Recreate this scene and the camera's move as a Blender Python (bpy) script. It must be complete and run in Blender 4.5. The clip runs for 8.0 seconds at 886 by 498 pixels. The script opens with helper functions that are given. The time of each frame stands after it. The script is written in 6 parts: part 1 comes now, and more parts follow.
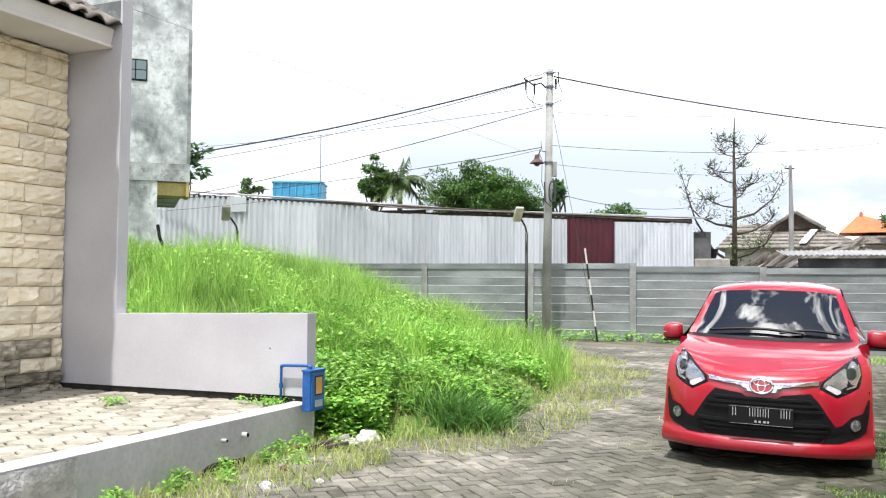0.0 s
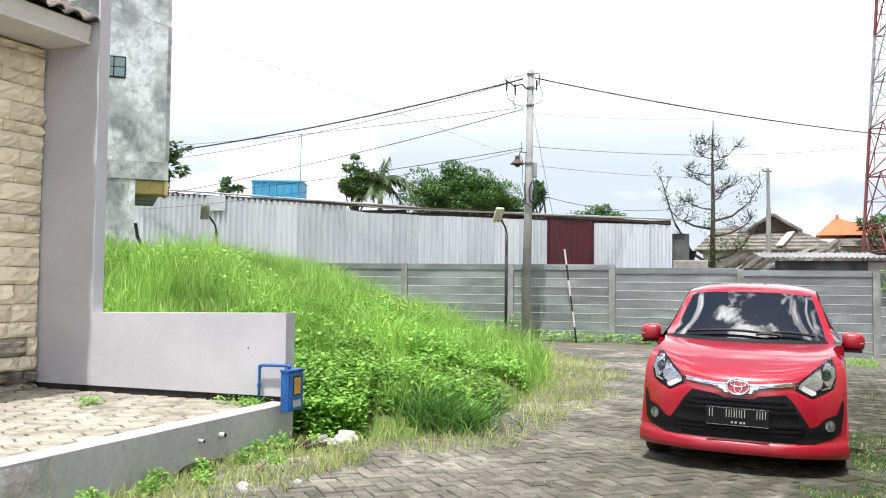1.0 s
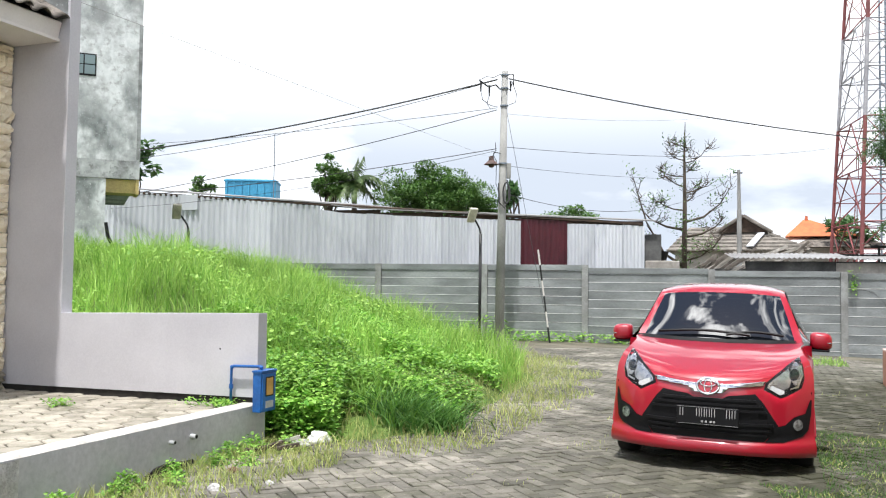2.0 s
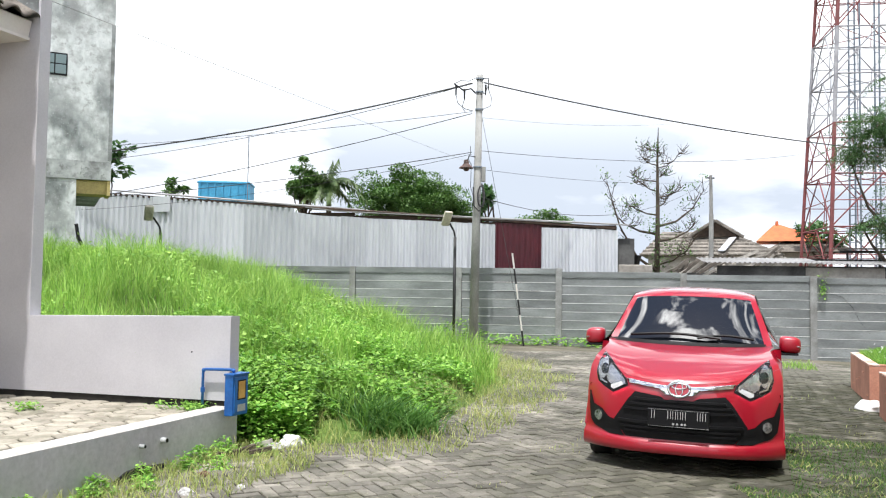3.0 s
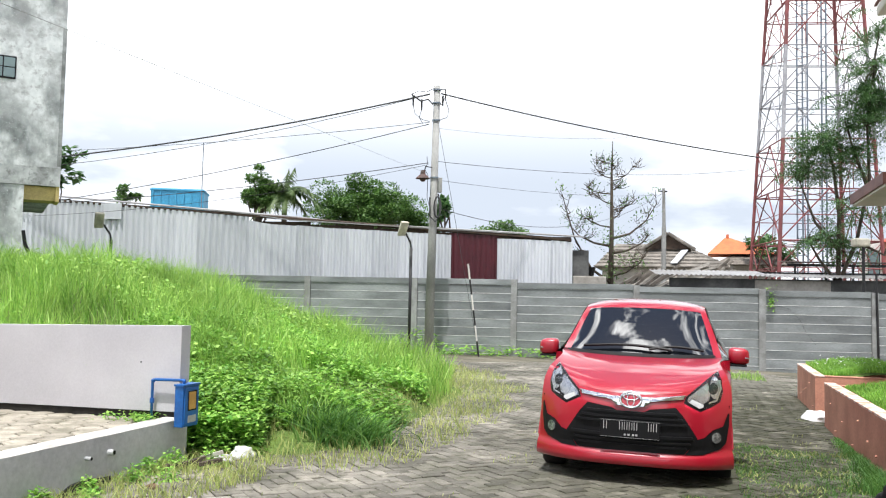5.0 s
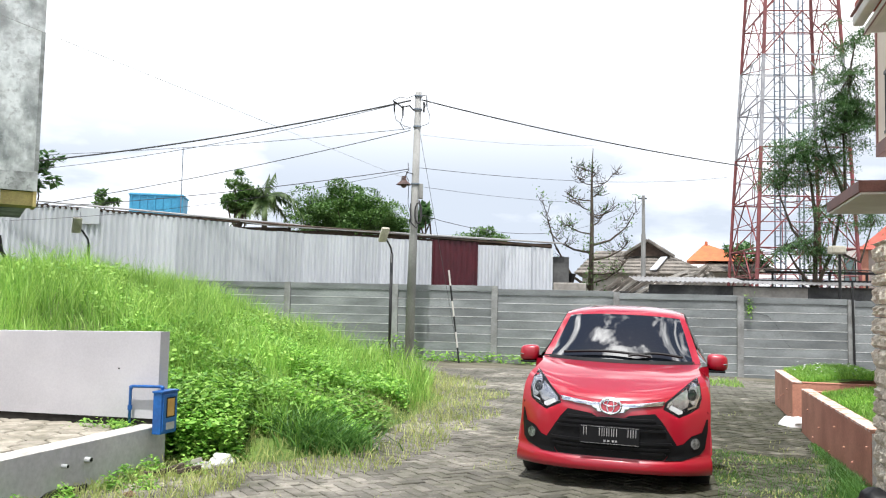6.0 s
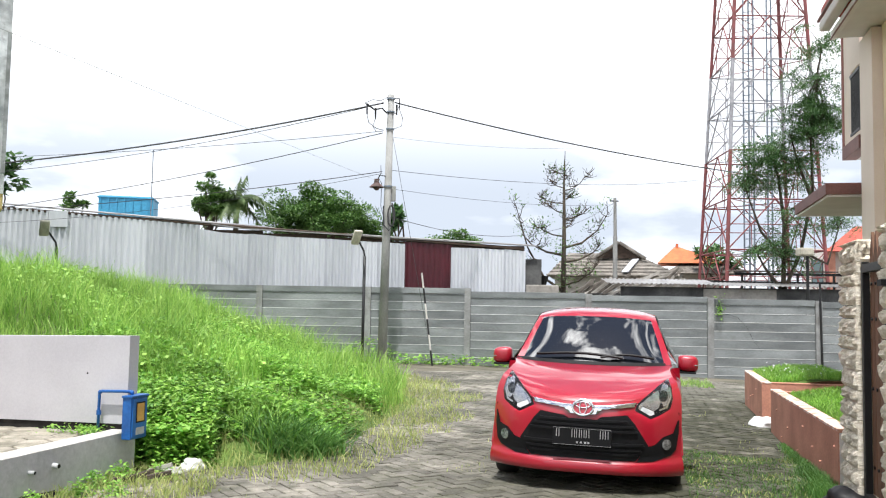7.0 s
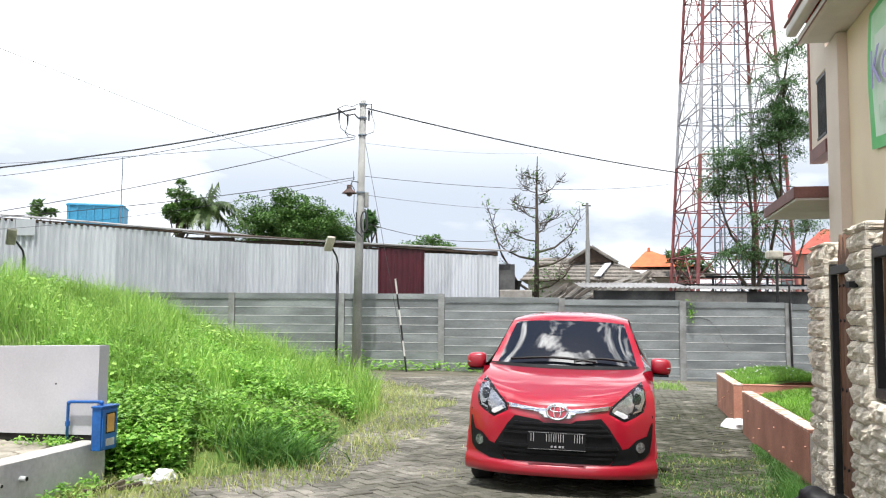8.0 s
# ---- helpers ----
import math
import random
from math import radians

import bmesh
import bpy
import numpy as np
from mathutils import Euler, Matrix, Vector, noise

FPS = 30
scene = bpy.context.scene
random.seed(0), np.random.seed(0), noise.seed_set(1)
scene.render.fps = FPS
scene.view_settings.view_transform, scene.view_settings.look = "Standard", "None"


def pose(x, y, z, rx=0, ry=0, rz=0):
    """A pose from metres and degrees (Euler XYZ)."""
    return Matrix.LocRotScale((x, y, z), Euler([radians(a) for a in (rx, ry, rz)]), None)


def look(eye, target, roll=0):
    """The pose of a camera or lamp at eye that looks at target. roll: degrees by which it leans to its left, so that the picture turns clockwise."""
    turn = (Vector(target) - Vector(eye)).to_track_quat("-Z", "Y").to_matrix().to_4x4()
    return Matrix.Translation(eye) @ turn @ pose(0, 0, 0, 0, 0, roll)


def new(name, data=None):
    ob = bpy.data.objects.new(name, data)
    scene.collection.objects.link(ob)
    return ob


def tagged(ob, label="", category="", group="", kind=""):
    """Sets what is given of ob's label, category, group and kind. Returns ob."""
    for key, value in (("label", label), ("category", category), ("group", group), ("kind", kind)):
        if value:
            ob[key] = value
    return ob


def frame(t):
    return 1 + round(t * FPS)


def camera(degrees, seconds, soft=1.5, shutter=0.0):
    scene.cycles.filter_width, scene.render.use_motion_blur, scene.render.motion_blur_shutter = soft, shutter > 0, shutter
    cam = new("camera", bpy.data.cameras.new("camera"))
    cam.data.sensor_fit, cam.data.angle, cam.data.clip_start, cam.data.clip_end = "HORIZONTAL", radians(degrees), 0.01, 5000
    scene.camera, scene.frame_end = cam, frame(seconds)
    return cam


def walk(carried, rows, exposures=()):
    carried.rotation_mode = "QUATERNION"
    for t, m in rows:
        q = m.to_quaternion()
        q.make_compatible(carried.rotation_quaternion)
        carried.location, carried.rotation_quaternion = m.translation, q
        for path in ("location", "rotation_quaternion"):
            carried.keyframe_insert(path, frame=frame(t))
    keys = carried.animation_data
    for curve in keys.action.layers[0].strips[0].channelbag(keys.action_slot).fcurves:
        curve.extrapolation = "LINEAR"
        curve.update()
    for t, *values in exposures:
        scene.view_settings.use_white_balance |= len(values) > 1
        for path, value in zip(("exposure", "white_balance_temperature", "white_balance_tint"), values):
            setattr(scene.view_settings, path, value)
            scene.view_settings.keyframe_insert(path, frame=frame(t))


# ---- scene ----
cam = camera(54.57, 8.0, soft=1.15)
# seconds, place in metres, turn in degrees: a pan from the spot
ROWS = [
    (0.0, 0.0, 0.0, 1.45, 92.43, -0.39, -0.017),
    (0.5, -0.0013, 0.0039, 1.451, 92.392, -0.602, -0.6344),
    (1.0, 0.0049, 0.0014, 1.4515, 92.456, -0.6524, -1.3449),
    (1.5, 0.0098, -0.0016, 1.4528, 92.4453, -0.6201, -2.1665),
    (3.0, 0.0198, -0.0074, 1.4529, 92.7209, -0.8503, -4.7552),
    (3.5, 0.0235, -0.0107, 1.4523, 92.8663, -0.8401, -5.4316),
    (4.0, 0.0264, -0.0137, 1.4525, 92.984, -0.924, -6.1614),
    (4.5, 0.0304, -0.0072, 1.4532, 93.1823, -1.0413, -6.9784),
    (6.0, 0.0271, -0.0128, 1.4555, 93.8974, -1.2504, -8.9853),
    (6.5, 0.0255, -0.0112, 1.4541, 93.9606, -1.1378, -9.7873),
    (7.0, 0.0298, -0.0094, 1.4548, 94.1088, -1.0229, -10.7718),
    (7.5, 0.03, 0.0015, 1.4542, 94.4289, -0.8715, -11.7008),
    (8.0, 0.0339, 0.0014, 1.4566, 94.5016, -0.4416, -12.5047),
]
EXPOSURE = 0.92
walk(cam, [(t, pose(x, y, z, rx, ry, rz)) for t, x, y, z, rx, ry, rz in ROWS], exposures=((0.0, EXPOSURE + 0.19), (0.5, EXPOSURE + 0.15), (1.0, EXPOSURE + 0.08),
     (1.5, EXPOSURE + 0.01), (3.0, EXPOSURE), (8.0, EXPOSURE)))

# ---- sky, sun ----
SUN_UP, SUN_FROM = 73.0, 204.0  # elevation; compass bearing of the sun, clockwise from +y
world = bpy.data.worlds.new("sky")
scene.world = world
world.use_nodes = True
wn, wl = world.node_tree.nodes, world.node_tree.links
wn.clear()
w_out = wn.new("ShaderNodeOutputWorld")
w_bg = wn.new("ShaderNodeBackground")
w_sky = wn.new("ShaderNodeTexSky")
w_sky.sky_type, w_sky.sun_disc = "NISHITA", False
w_sky.sun_elevation, w_sky.sun_rotation = radians(SUN_UP), radians(SUN_FROM)
w_sky.dust_density, w_sky.ozone_density = 2.0, 1.5
w_co = wn.new("ShaderNodeTexCoord")
w_map = wn.new("ShaderNodeMapping")
w_map.inputs["Scale"].default_value = (1.0, 1.0, 2.6)
w_map.inputs["Location"].default_value = (0.35, 0.1, 0.0)
w_noise = wn.new("ShaderNodeTexNoise")
w_noise.inputs["Scale"].default_value, w_noise.inputs["Detail"].default_value = 6.5, 9.0
w_noise.inputs["Roughness"].default_value = 0.55
w_ramp = wn.new("ShaderNodeValToRGB")
w_ramp.color_ramp.elements[0].position, w_ramp.color_ramp.elements[0].color = 0.52, (0.0, 0.0, 0.0, 1)
w_ramp.color_ramp.elements[1].position, w_ramp.color_ramp.elements[1].color = 0.64, (1, 1, 1, 1)
w_mul = wn.new("ShaderNodeMixRGB")
w_mul.blend_type = "MULTIPLY"
w_mul.inputs[0].default_value, w_mul.inputs[2].default_value = 1.0, (0.05, 0.05, 0.05, 1)
w_mix = wn.new("ShaderNodeMixRGB")
# clouds: brighter overhead by the sun, blue-grey banks low over the horizon
w_lit = wn.new("ShaderNodeMixRGB")
w_lit.inputs[1].default_value, w_lit.inputs[2].default_value = (0.84, 0.85, 0.87, 1), (2.6, 2.6, 2.6, 1)
w_bank = wn.new("ShaderNodeMixRGB")
w_bank.inputs[2].default_value = (0.31, 0.345, 0.40, 1)
wl.new(w_co.outputs["Generated"], w_map.inputs["Vector"])
wl.new(w_map.outputs[0], w_noise.inputs["Vector"])
wl.new(w_noise.outputs["Fac"], w_ramp.inputs[0])
wl.new(w_sky.outputs[0], w_mul.inputs[1])
w_sep = wn.new("ShaderNodeSeparateXYZ")
w_haze = wn.new("ShaderNodeMapRange")
w_haze.inputs["From Min"].default_value, w_haze.inputs["From Max"].default_value = 0.38, 0.58
w_haze.inputs["To Min"].default_value, w_haze.inputs["To Max"].default_value = 1.0, 0.0
w_high = wn.new("ShaderNodeMapRange")
w_high.inputs["From Min"].default_value, w_high.inputs["From Max"].default_value = 0.45, 0.95
w_low = wn.new("ShaderNodeMapRange")
w_low.inputs["From Min"].default_value, w_low.inputs["From Max"].default_value = 0.36, 0.13
w_low.interpolation_type = "SMOOTHSTEP"
w_map2 = wn.new("ShaderNodeMapping")
w_map2.inputs["Scale"].default_value, w_map2.inputs["Location"].default_value = (1.0, 1.0, 3.2), (0.6, 0.0, 0.2)
w_noise2 = wn.new("ShaderNodeTexNoise")
w_noise2.inputs["Scale"].default_value, w_noise2.inputs["Detail"].default_value = 2.6, 7.0
w_ramp2 = wn.new("ShaderNodeMapRange")
w_ramp2.inputs["From Min"].default_value, w_ramp2.inputs["From Max"].default_value = 0.26, 0.50
w_ramp2.inputs["To Max"].default_value = 1.0
w_grey = wn.new("ShaderNodeMath")
w_grey.operation = "MULTIPLY"
w_max = wn.new("ShaderNodeMath")
w_max.operation = "MAXIMUM"
wl.new(w_co.outputs["Generated"], w_sep.inputs[0])
wl.new(w_sep.outputs["Z"], w_haze.inputs["Value"])
wl.new(w_haze.outputs[0], w_max.inputs[0])
wl.new(w_ramp.outputs[0], w_max.inputs[1])
wl.new(w_max.outputs[0], w_mix.inputs[0])
wl.new(w_mul.outputs[0], w_mix.inputs[1])
wl.new(w_sep.outputs["Z"], w_high.inputs["Value"])
wl.new(w_high.outputs[0], w_lit.inputs[0])
wl.new(w_lit.outputs[0], w_mix.inputs[2])
wl.new(w_sep.outputs["Z"], w_low.inputs["Value"])
wl.new(w_co.outputs["Generated"], w_map2.inputs["Vector"])
wl.new(w_map2.outputs[0], w_noise2.inputs["Vector"])
wl.new(w_noise2.outputs["Fac"], w_ramp2.inputs["Value"])
wl.new(w_ramp2.outputs[0], w_grey.inputs[0])
wl.new(w_low.outputs[0], w_grey.inputs[1])
wl.new(w_grey.outputs[0], w_bank.inputs[0])
wl.new(w_mix.outputs[0], w_bank.inputs[1])
wl.new(w_bank.outputs[0], w_bg.inputs[0])
w_bg.inputs[1].default_value = 1.28
wl.new(w_bg.outputs[0], w_out.inputs[0])
sun = new("sun", bpy.data.lights.new("sun", "SUN"))
sun.data.energy, sun.data.angle, sun.data.color = 3.1, radians(1.2), (1.0, 0.985, 0.965)
sb, se = radians(SUN_FROM), radians(SUN_UP)
sun.matrix_world = look((math.sin(sb) * math.cos(se) * 50, math.cos(sb) * math.cos(se) * 50, math.sin(se) * 50), (0, 0, 0))


# ---- materials ----
def mat(name, base, dark=None, rough=0.7, scale=3.0, fine=40.0, bump=0.2, depth=0.01, metal=0.0, spread=0.0, contrast=(0.35, 0.65),
        coat=0.0, stretch=(1, 1, 1), ior=1.45, fine_mix=0.35):
    """Base colour with broad stains towards dark, fine grain and relief; spread: value change from object to object."""
    m = bpy.data.materials.new(name)
    m.use_nodes = True
    n, l = m.node_tree.nodes, m.node_tree.links
    b = n["Principled BSDF"]
    dark = dark or tuple(c * 0.72 for c in base)
    co = n.new("ShaderNodeTexCoord")
    mp = n.new("ShaderNodeMapping")
    mp.inputs["Scale"].default_value = stretch
    l.new(co.outputs["Object"], mp.inputs[0])
    inf = n.new("ShaderNodeObjectInfo")
    off = n.new("ShaderNodeVectorMath")
    off.operation = "MULTIPLY_ADD"
    off.inputs[1].default_value = (1, 1, 1)
    sh = n.new("ShaderNodeMath")
    sh.operation = "MULTIPLY"
    sh.inputs[1].default_value = 31.0
    l.new(inf.outputs["Random"], sh.inputs[0])
    l.new(mp.outputs[0], off.inputs[0])
    l.new(sh.outputs[0], off.inputs[2])
    big = n.new("ShaderNodeTexNoise")
    big.inputs["Scale"].default_value, big.inputs["Detail"].default_value = scale, 6.0
    sm = n.new("ShaderNodeTexNoise")
    sm.inputs["Scale"].default_value, sm.inputs["Detail"].default_value = fine, 4.0
    for k in (big, sm):
        l.new(off.outputs[0], k.inputs["Vector"])
    ramp = n.new("ShaderNodeValToRGB")
    ramp.color_ramp.elements[0].position, ramp.color_ramp.elements[0].color = contrast[0], (*dark, 1)
    ramp.color_ramp.elements[1].position, ramp.color_ramp.elements[1].color = contrast[1], (*base, 1)
    l.new(big.outputs["Fac"], ramp.inputs[0])
    mx = n.new("ShaderNodeMixRGB")
    mx.blend_type = "OVERLAY"
    mx.inputs[0].default_value = fine_mix
    l.new(ramp.outputs[0], mx.inputs[1])
    l.new(sm.outputs["Fac"], mx.inputs[2])
    hs = n.new("ShaderNodeHueSaturation")
    val = n.new("ShaderNodeMapRange")
    val.inputs["To Min"].default_value, val.inputs["To Max"].default_value = 1 - spread, 1 + spread
    l.new(inf.outputs["Random"], val.inputs["Value"])
    l.new(val.outputs[0], hs.inputs["Value"])
    l.new(mx.outputs[0], hs.inputs["Color"])
    l.new(hs.outputs[0], b.inputs["Base Color"])
    rr = n.new("ShaderNodeMapRange")
    rr.inputs["To Min"].default_value, rr.inputs["To Max"].default_value = max(rough - 0.12, 0.02), min(rough + 0.12, 1)
    l.new(sm.outputs["Fac"], rr.inputs["Value"])
    l.new(rr.outputs[0], b.inputs["Roughness"])
    b.inputs["Metallic"].default_value = metal
    b.inputs["IOR"].default_value = ior
    b.inputs["Coat Weight"].default_value = coat
    b.inputs["Coat Roughness"].default_value = 0.03
    if bump:
        bp = n.new("ShaderNodeBump")
        bp.inputs["Strength"].default_value, bp.inputs["Distance"].default_value = bump, depth
        l.new(sm.outputs["Fac"], bp.inputs["Height"])
        l.new(bp.outputs[0], b.inputs["Normal"])
    return m


def leaf_mat(name, base, tip, trans=0.35, rough=0.55):
    """Leaves and blades: colour varies from one to the next, some light passes through."""
    m = bpy.data.materials.new(name)
    m.use_nodes = True
    n, l = m.node_tree.nodes, m.node_tree.links
    b = n["Principled BSDF"]
    geo = n.new("ShaderNodeNewGeometry")
    ramp = n.new("ShaderNodeValToRGB")
    ramp.color_ramp.elements[0].color, ramp.color_ramp.elements[1].color = (*base, 1), (*tip, 1)
    l.new(geo.outputs["Random Per Island"], ramp.inputs[0])
    co = n.new("ShaderNodeTexCoord")
    no = n.new("ShaderNodeTexNoise")
    no.inputs["Scale"].default_value = 0.9
    l.new(co.outputs["Object"], no.inputs["Vector"])
    hs = n.new("ShaderNodeHueSaturation")
    mr = n.new("ShaderNodeMapRange")
    mr.inputs["From Min"].default_value, mr.inputs["From Max"].default_value = 0.3, 0.7
    mr.inputs["To Min"].default_value, mr.inputs["To Max"].default_value = 0.75, 1.25
    l.new(no.outputs["Fac"], mr.inputs["Value"])
    l.new(mr.outputs[0], hs.inputs["Value"])
    l.new(ramp.outputs[0], hs.inputs["Color"])
    l.new(hs.outputs[0], b.inputs["Base Color"])
    b.inputs["Roughness"].default_value = rough
    tr = n.new("ShaderNodeBsdfTranslucent")
    l.new(hs.outputs[0], tr.inputs["Color"])
    mix = n.new("ShaderNodeMixShader")
    mix.inputs[0].default_value = trans
    l.new(b.outputs[0], mix.inputs[1])
    l.new(tr.outputs[0], mix.inputs[2])
    l.new(mix.outputs[0], n["Material Output"].inputs[0])
    return m


M_LILAC = mat("lilac_plaster", (0.55, 0.54, 0.57), (0.48, 0.47, 0.50), 0.85, 1.2, 60, 0.12, 0.004, fine_mix=0.12)
M_GREYPAINT = mat("grey_painted_kerb", (0.52, 0.515, 0.54), (0.42, 0.415, 0.44), 0.8, 1.6, 30, 0.3, 0.006, fine_mix=0.25)
M_ROUGHCON = mat("rough_render", (0.58, 0.57, 0.57), (0.33, 0.32, 0.32), 0.9, 6, 26, 0.9, 0.03)
M_KERBTOP = mat("worn_cement", (0.62, 0.60, 0.57), (0.45, 0.43, 0.40), 0.9, 5, 60, 0.3, 0.005)
M_STONE = mat("cream_stone", (0.93, 0.85, 0.68), (0.84, 0.74, 0.56), 0.9, 4, 22, 0.7, 0.015, spread=0.10)
M_STONEDARK = mat("mossy_stone", (0.56, 0.50, 0.40), (0.17, 0.155, 0.12), 0.95, 3.5, 40, 0.8, 0.012, spread=0.35, contrast=(0.32, 0.68))
M_STONEWARM = mat("ochre_stone", (0.74, 0.56, 0.30), (0.66, 0.54, 0.36), 0.9, 6, 34, 0.7, 0.012, spread=0.15)
M_MORTAR = mat("mortar", (0.46, 0.41, 0.33), None, 0.95, 8, 60, 0.4)
M_BLACKBAND = mat("black_band", (0.03, 0.028, 0.025), (0.012, 0.011, 0.01), 0.9, 8, 40, 0.5)
M_HEX = mat("hexagon_paver", (0.38, 0.35, 0.29), (0.27, 0.245, 0.20), 0.92, 5, 70, 0.35, 0.004, spread=0.12)
M_SAND = mat("joint_sand", (0.12, 0.105, 0.08), None, 0.97, 8, 80, 0.5)
M_PAVER = mat("street_paver", (0.185, 0.172, 0.147), (0.08, 0.076, 0.062), 0.9, 1.1, 60, 0.45, 0.005, spread=0.28)


def weather(m, pale, mossy):
    """Broad pale sandy patches and dark mossy ones laid over a material by place."""
    n, l = m.node_tree.nodes, m.node_tree.links
    geo = n.new("ShaderNodeNewGeometry")
    hs = [k for k in n if k.bl_idname == "ShaderNodeHueSaturation"][0]
    src = hs.inputs["Color"].links[0].from_socket
    for scale, lo, hi, colour, amount in ((0.55, 0.49, 0.70, pale, 0.75), (2.6, 0.49, 0.66, mossy, 0.8), (9.0, 0.52, 0.66, mossy, 0.75), (30.0, 0.60, 0.70, pale, 0.45)):
        no = n.new("ShaderNodeTexNoise")
        no.inputs["Scale"].default_value, no.inputs["Detail"].default_value, no.inputs["Roughness"].default_value = scale, 7.0, 0.62
        l.new(geo.outputs["Position"], no.inputs["Vector"])
        mr = n.new("ShaderNodeMapRange")
        mr.inputs["From Min"].default_value, mr.inputs["From Max"].default_value = lo, hi
        mr.inputs["To Max"].default_value = amount
        l.new(no.outputs["Fac"], mr.inputs["Value"])
        mx = n.new("ShaderNodeMixRGB")
        mx.inputs[2].default_value = (*colour, 1)
        l.new(mr.outputs[0], mx.inputs[0])
        l.new(src, mx.inputs[1])
        src = mx.outputs[0]
    l.new(src, hs.inputs["Color"])


weather(M_PAVER, (0.40, 0.37, 0.31), (0.075, 0.075, 0.05))
weather(M_HEX, (0.46, 0.43, 0.36), (0.16, 0.15, 0.11))


def verge_moss(m, origin, turn, colour):
    """A mossy, earthy film over the pavers that thickens towards the plots on that side."""
    n, l = m.node_tree.nodes, m.node_tree.links
    geo = n.new("ShaderNodeNewGeometry")
    hs = [k for k in n if k.bl_idname == "ShaderNodeHueSaturation"][0]
    src = hs.inputs["Color"].links[0].from_socket
    loc = n.new("ShaderNodeVectorMath")
    loc.operation = "SUBTRACT"
    loc.inputs[1].default_value = origin
    l.new(geo.outputs["Position"], loc.inputs[0])
    cx, sx = math.cos(radians(turn)), math.sin(radians(turn))
    amount = None
    for axis, lo, hi in (((cx, sx, 0), -3.6, -1.3), ((-sx, cx, 0), 13.0, 7.0)):
        dot = n.new("ShaderNodeVectorMath")
        dot.operation = "DOT_PRODUCT"
        dot.inputs[1].default_value = axis
        l.new(loc.outputs[0], dot.inputs[0])
        mr = n.new("ShaderNodeMapRange")
        mr.inputs["From Min"].default_value, mr.inputs["From Max"].default_value = lo, hi
        l.new(dot.outputs["Value"], mr.inputs["Value"])
        if amount is None:
            amount = mr.outputs[0]
        else:
            mul = n.new("ShaderNodeMath")
            mul.operation = "MULTIPLY"
            l.new(amount, mul.inputs[0])
            l.new(mr.outputs[0], mul.inputs[1])
            amount = mul.outputs[0]
    no = n.new("ShaderNodeTexNoise")
    no.inputs["Scale"].default_value, no.inputs["Detail"].default_value = 3.5, 8.0
    l.new(geo.outputs["Position"], no.inputs["Vector"])
    mr = n.new("ShaderNodeMapRange")
    mr.inputs["From Min"].default_value, mr.inputs["From Max"].default_value = 0.28, 0.50
    l.new(no.outputs["Fac"], mr.inputs["Value"])
    mul = n.new("ShaderNodeMath")
    mul.operation = "MULTIPLY"
    l.new(amount, mul.inputs[0])
    l.new(mr.outputs[0], mul.inputs[1])
    mx = n.new("ShaderNodeMixRGB")
    mx.inputs[2].default_value = (*colour, 1)
    l.new(mul.outputs[0], mx.inputs[0])
    l.new(src, mx.inputs[1])
    l.new(mx.outputs[0], hs.inputs["Color"])


verge_moss(M_PAVER, (4.36, 6.12, 0.0), -24.0, (0.04, 0.041, 0.024))
M_SOIL = mat("street_soil", (0.155, 0.14, 0.105), (0.08, 0.075, 0.052), 0.97, 1.3, 24, 0.8, 0.02)
M_MOUND = mat("mound_soil", (0.12, 0.19, 0.035), (0.06, 0.10, 0.02), 0.97, 2.0, 24, 0.8, 0.03)
M_CONC = mat("fence_concrete", (0.27, 0.29, 0.292), (0.15, 0.163, 0.165), 0.85, 1.7, 30, 0.3, 0.006, spread=0.16, stretch=(0.5, 1, 1.6))
M_CONCPOST = mat("post_concrete", (0.31, 0.32, 0.315), (0.19, 0.19, 0.185), 0.85, 3, 40, 0.3, 0.006, spread=0.06)
M_WHITELINE = mat("white_joint_paint", (0.72, 0.73, 0.72), (0.5, 0.5, 0.5), 0.7, 3, 40, 0.1)
M_POLE = mat("pole_concrete", (0.33, 0.33, 0.315), (0.22, 0.22, 0.21), 0.85, 2.5, 50, 0.3, 0.004, stretch=(1, 1, 0.4))
M_ZINC = mat("corrugated_zinc", (0.62, 0.64, 0.675), (0.48, 0.50, 0.53), 0.45, 0.6, 8, 0.05, metal=0.1, spread=0.06, stretch=(1, 1, 0.25), fine_mix=0.15)
M_ZINCOLD = mat("old_zinc", (0.33, 0.33, 0.33), (0.18, 0.17, 0.16), 0.5, 1.2, 12, 0.1, metal=0.3)
M_MAROON = mat("maroon_sheet", (0.085, 0.012, 0.02), (0.05, 0.009, 0.015), 0.5, 1.0, 20, 0.05)
M_DARKWOOD = mat("dark_timber", (0.07, 0.045, 0.03), (0.03, 0.02, 0.015), 0.8, 4, 40, 0.3)
M_STEEL = mat("black_steel", (0.02, 0.02, 0.022), (0.012, 0.012, 0.012), 0.5, 5, 60, 0.1)
M_RUST = mat("rusty_lamp_shade", (0.13, 0.07, 0.06), (0.06, 0.04, 0.035), 0.7, 6, 40, 0.2)
M_LAMPHEAD = mat("lamp_head", (0.55, 0.52, 0.42), (0.35, 0.33, 0.27), 0.6, 5, 40, 0.1)
M_WIRE = mat("cable", (0.05, 0.05, 0.052), None, 0.6, 5, 40, 0)
M_GREYWALL = mat("weathered_render", (0.60, 0.63, 0.63), (0.20, 0.22, 0.22), 0.9, 1.5, 9, 0.3, 0.01, contrast=(0.40, 0.56), stretch=(1.2, 1.2, 0.75), fine_mix=0.7)
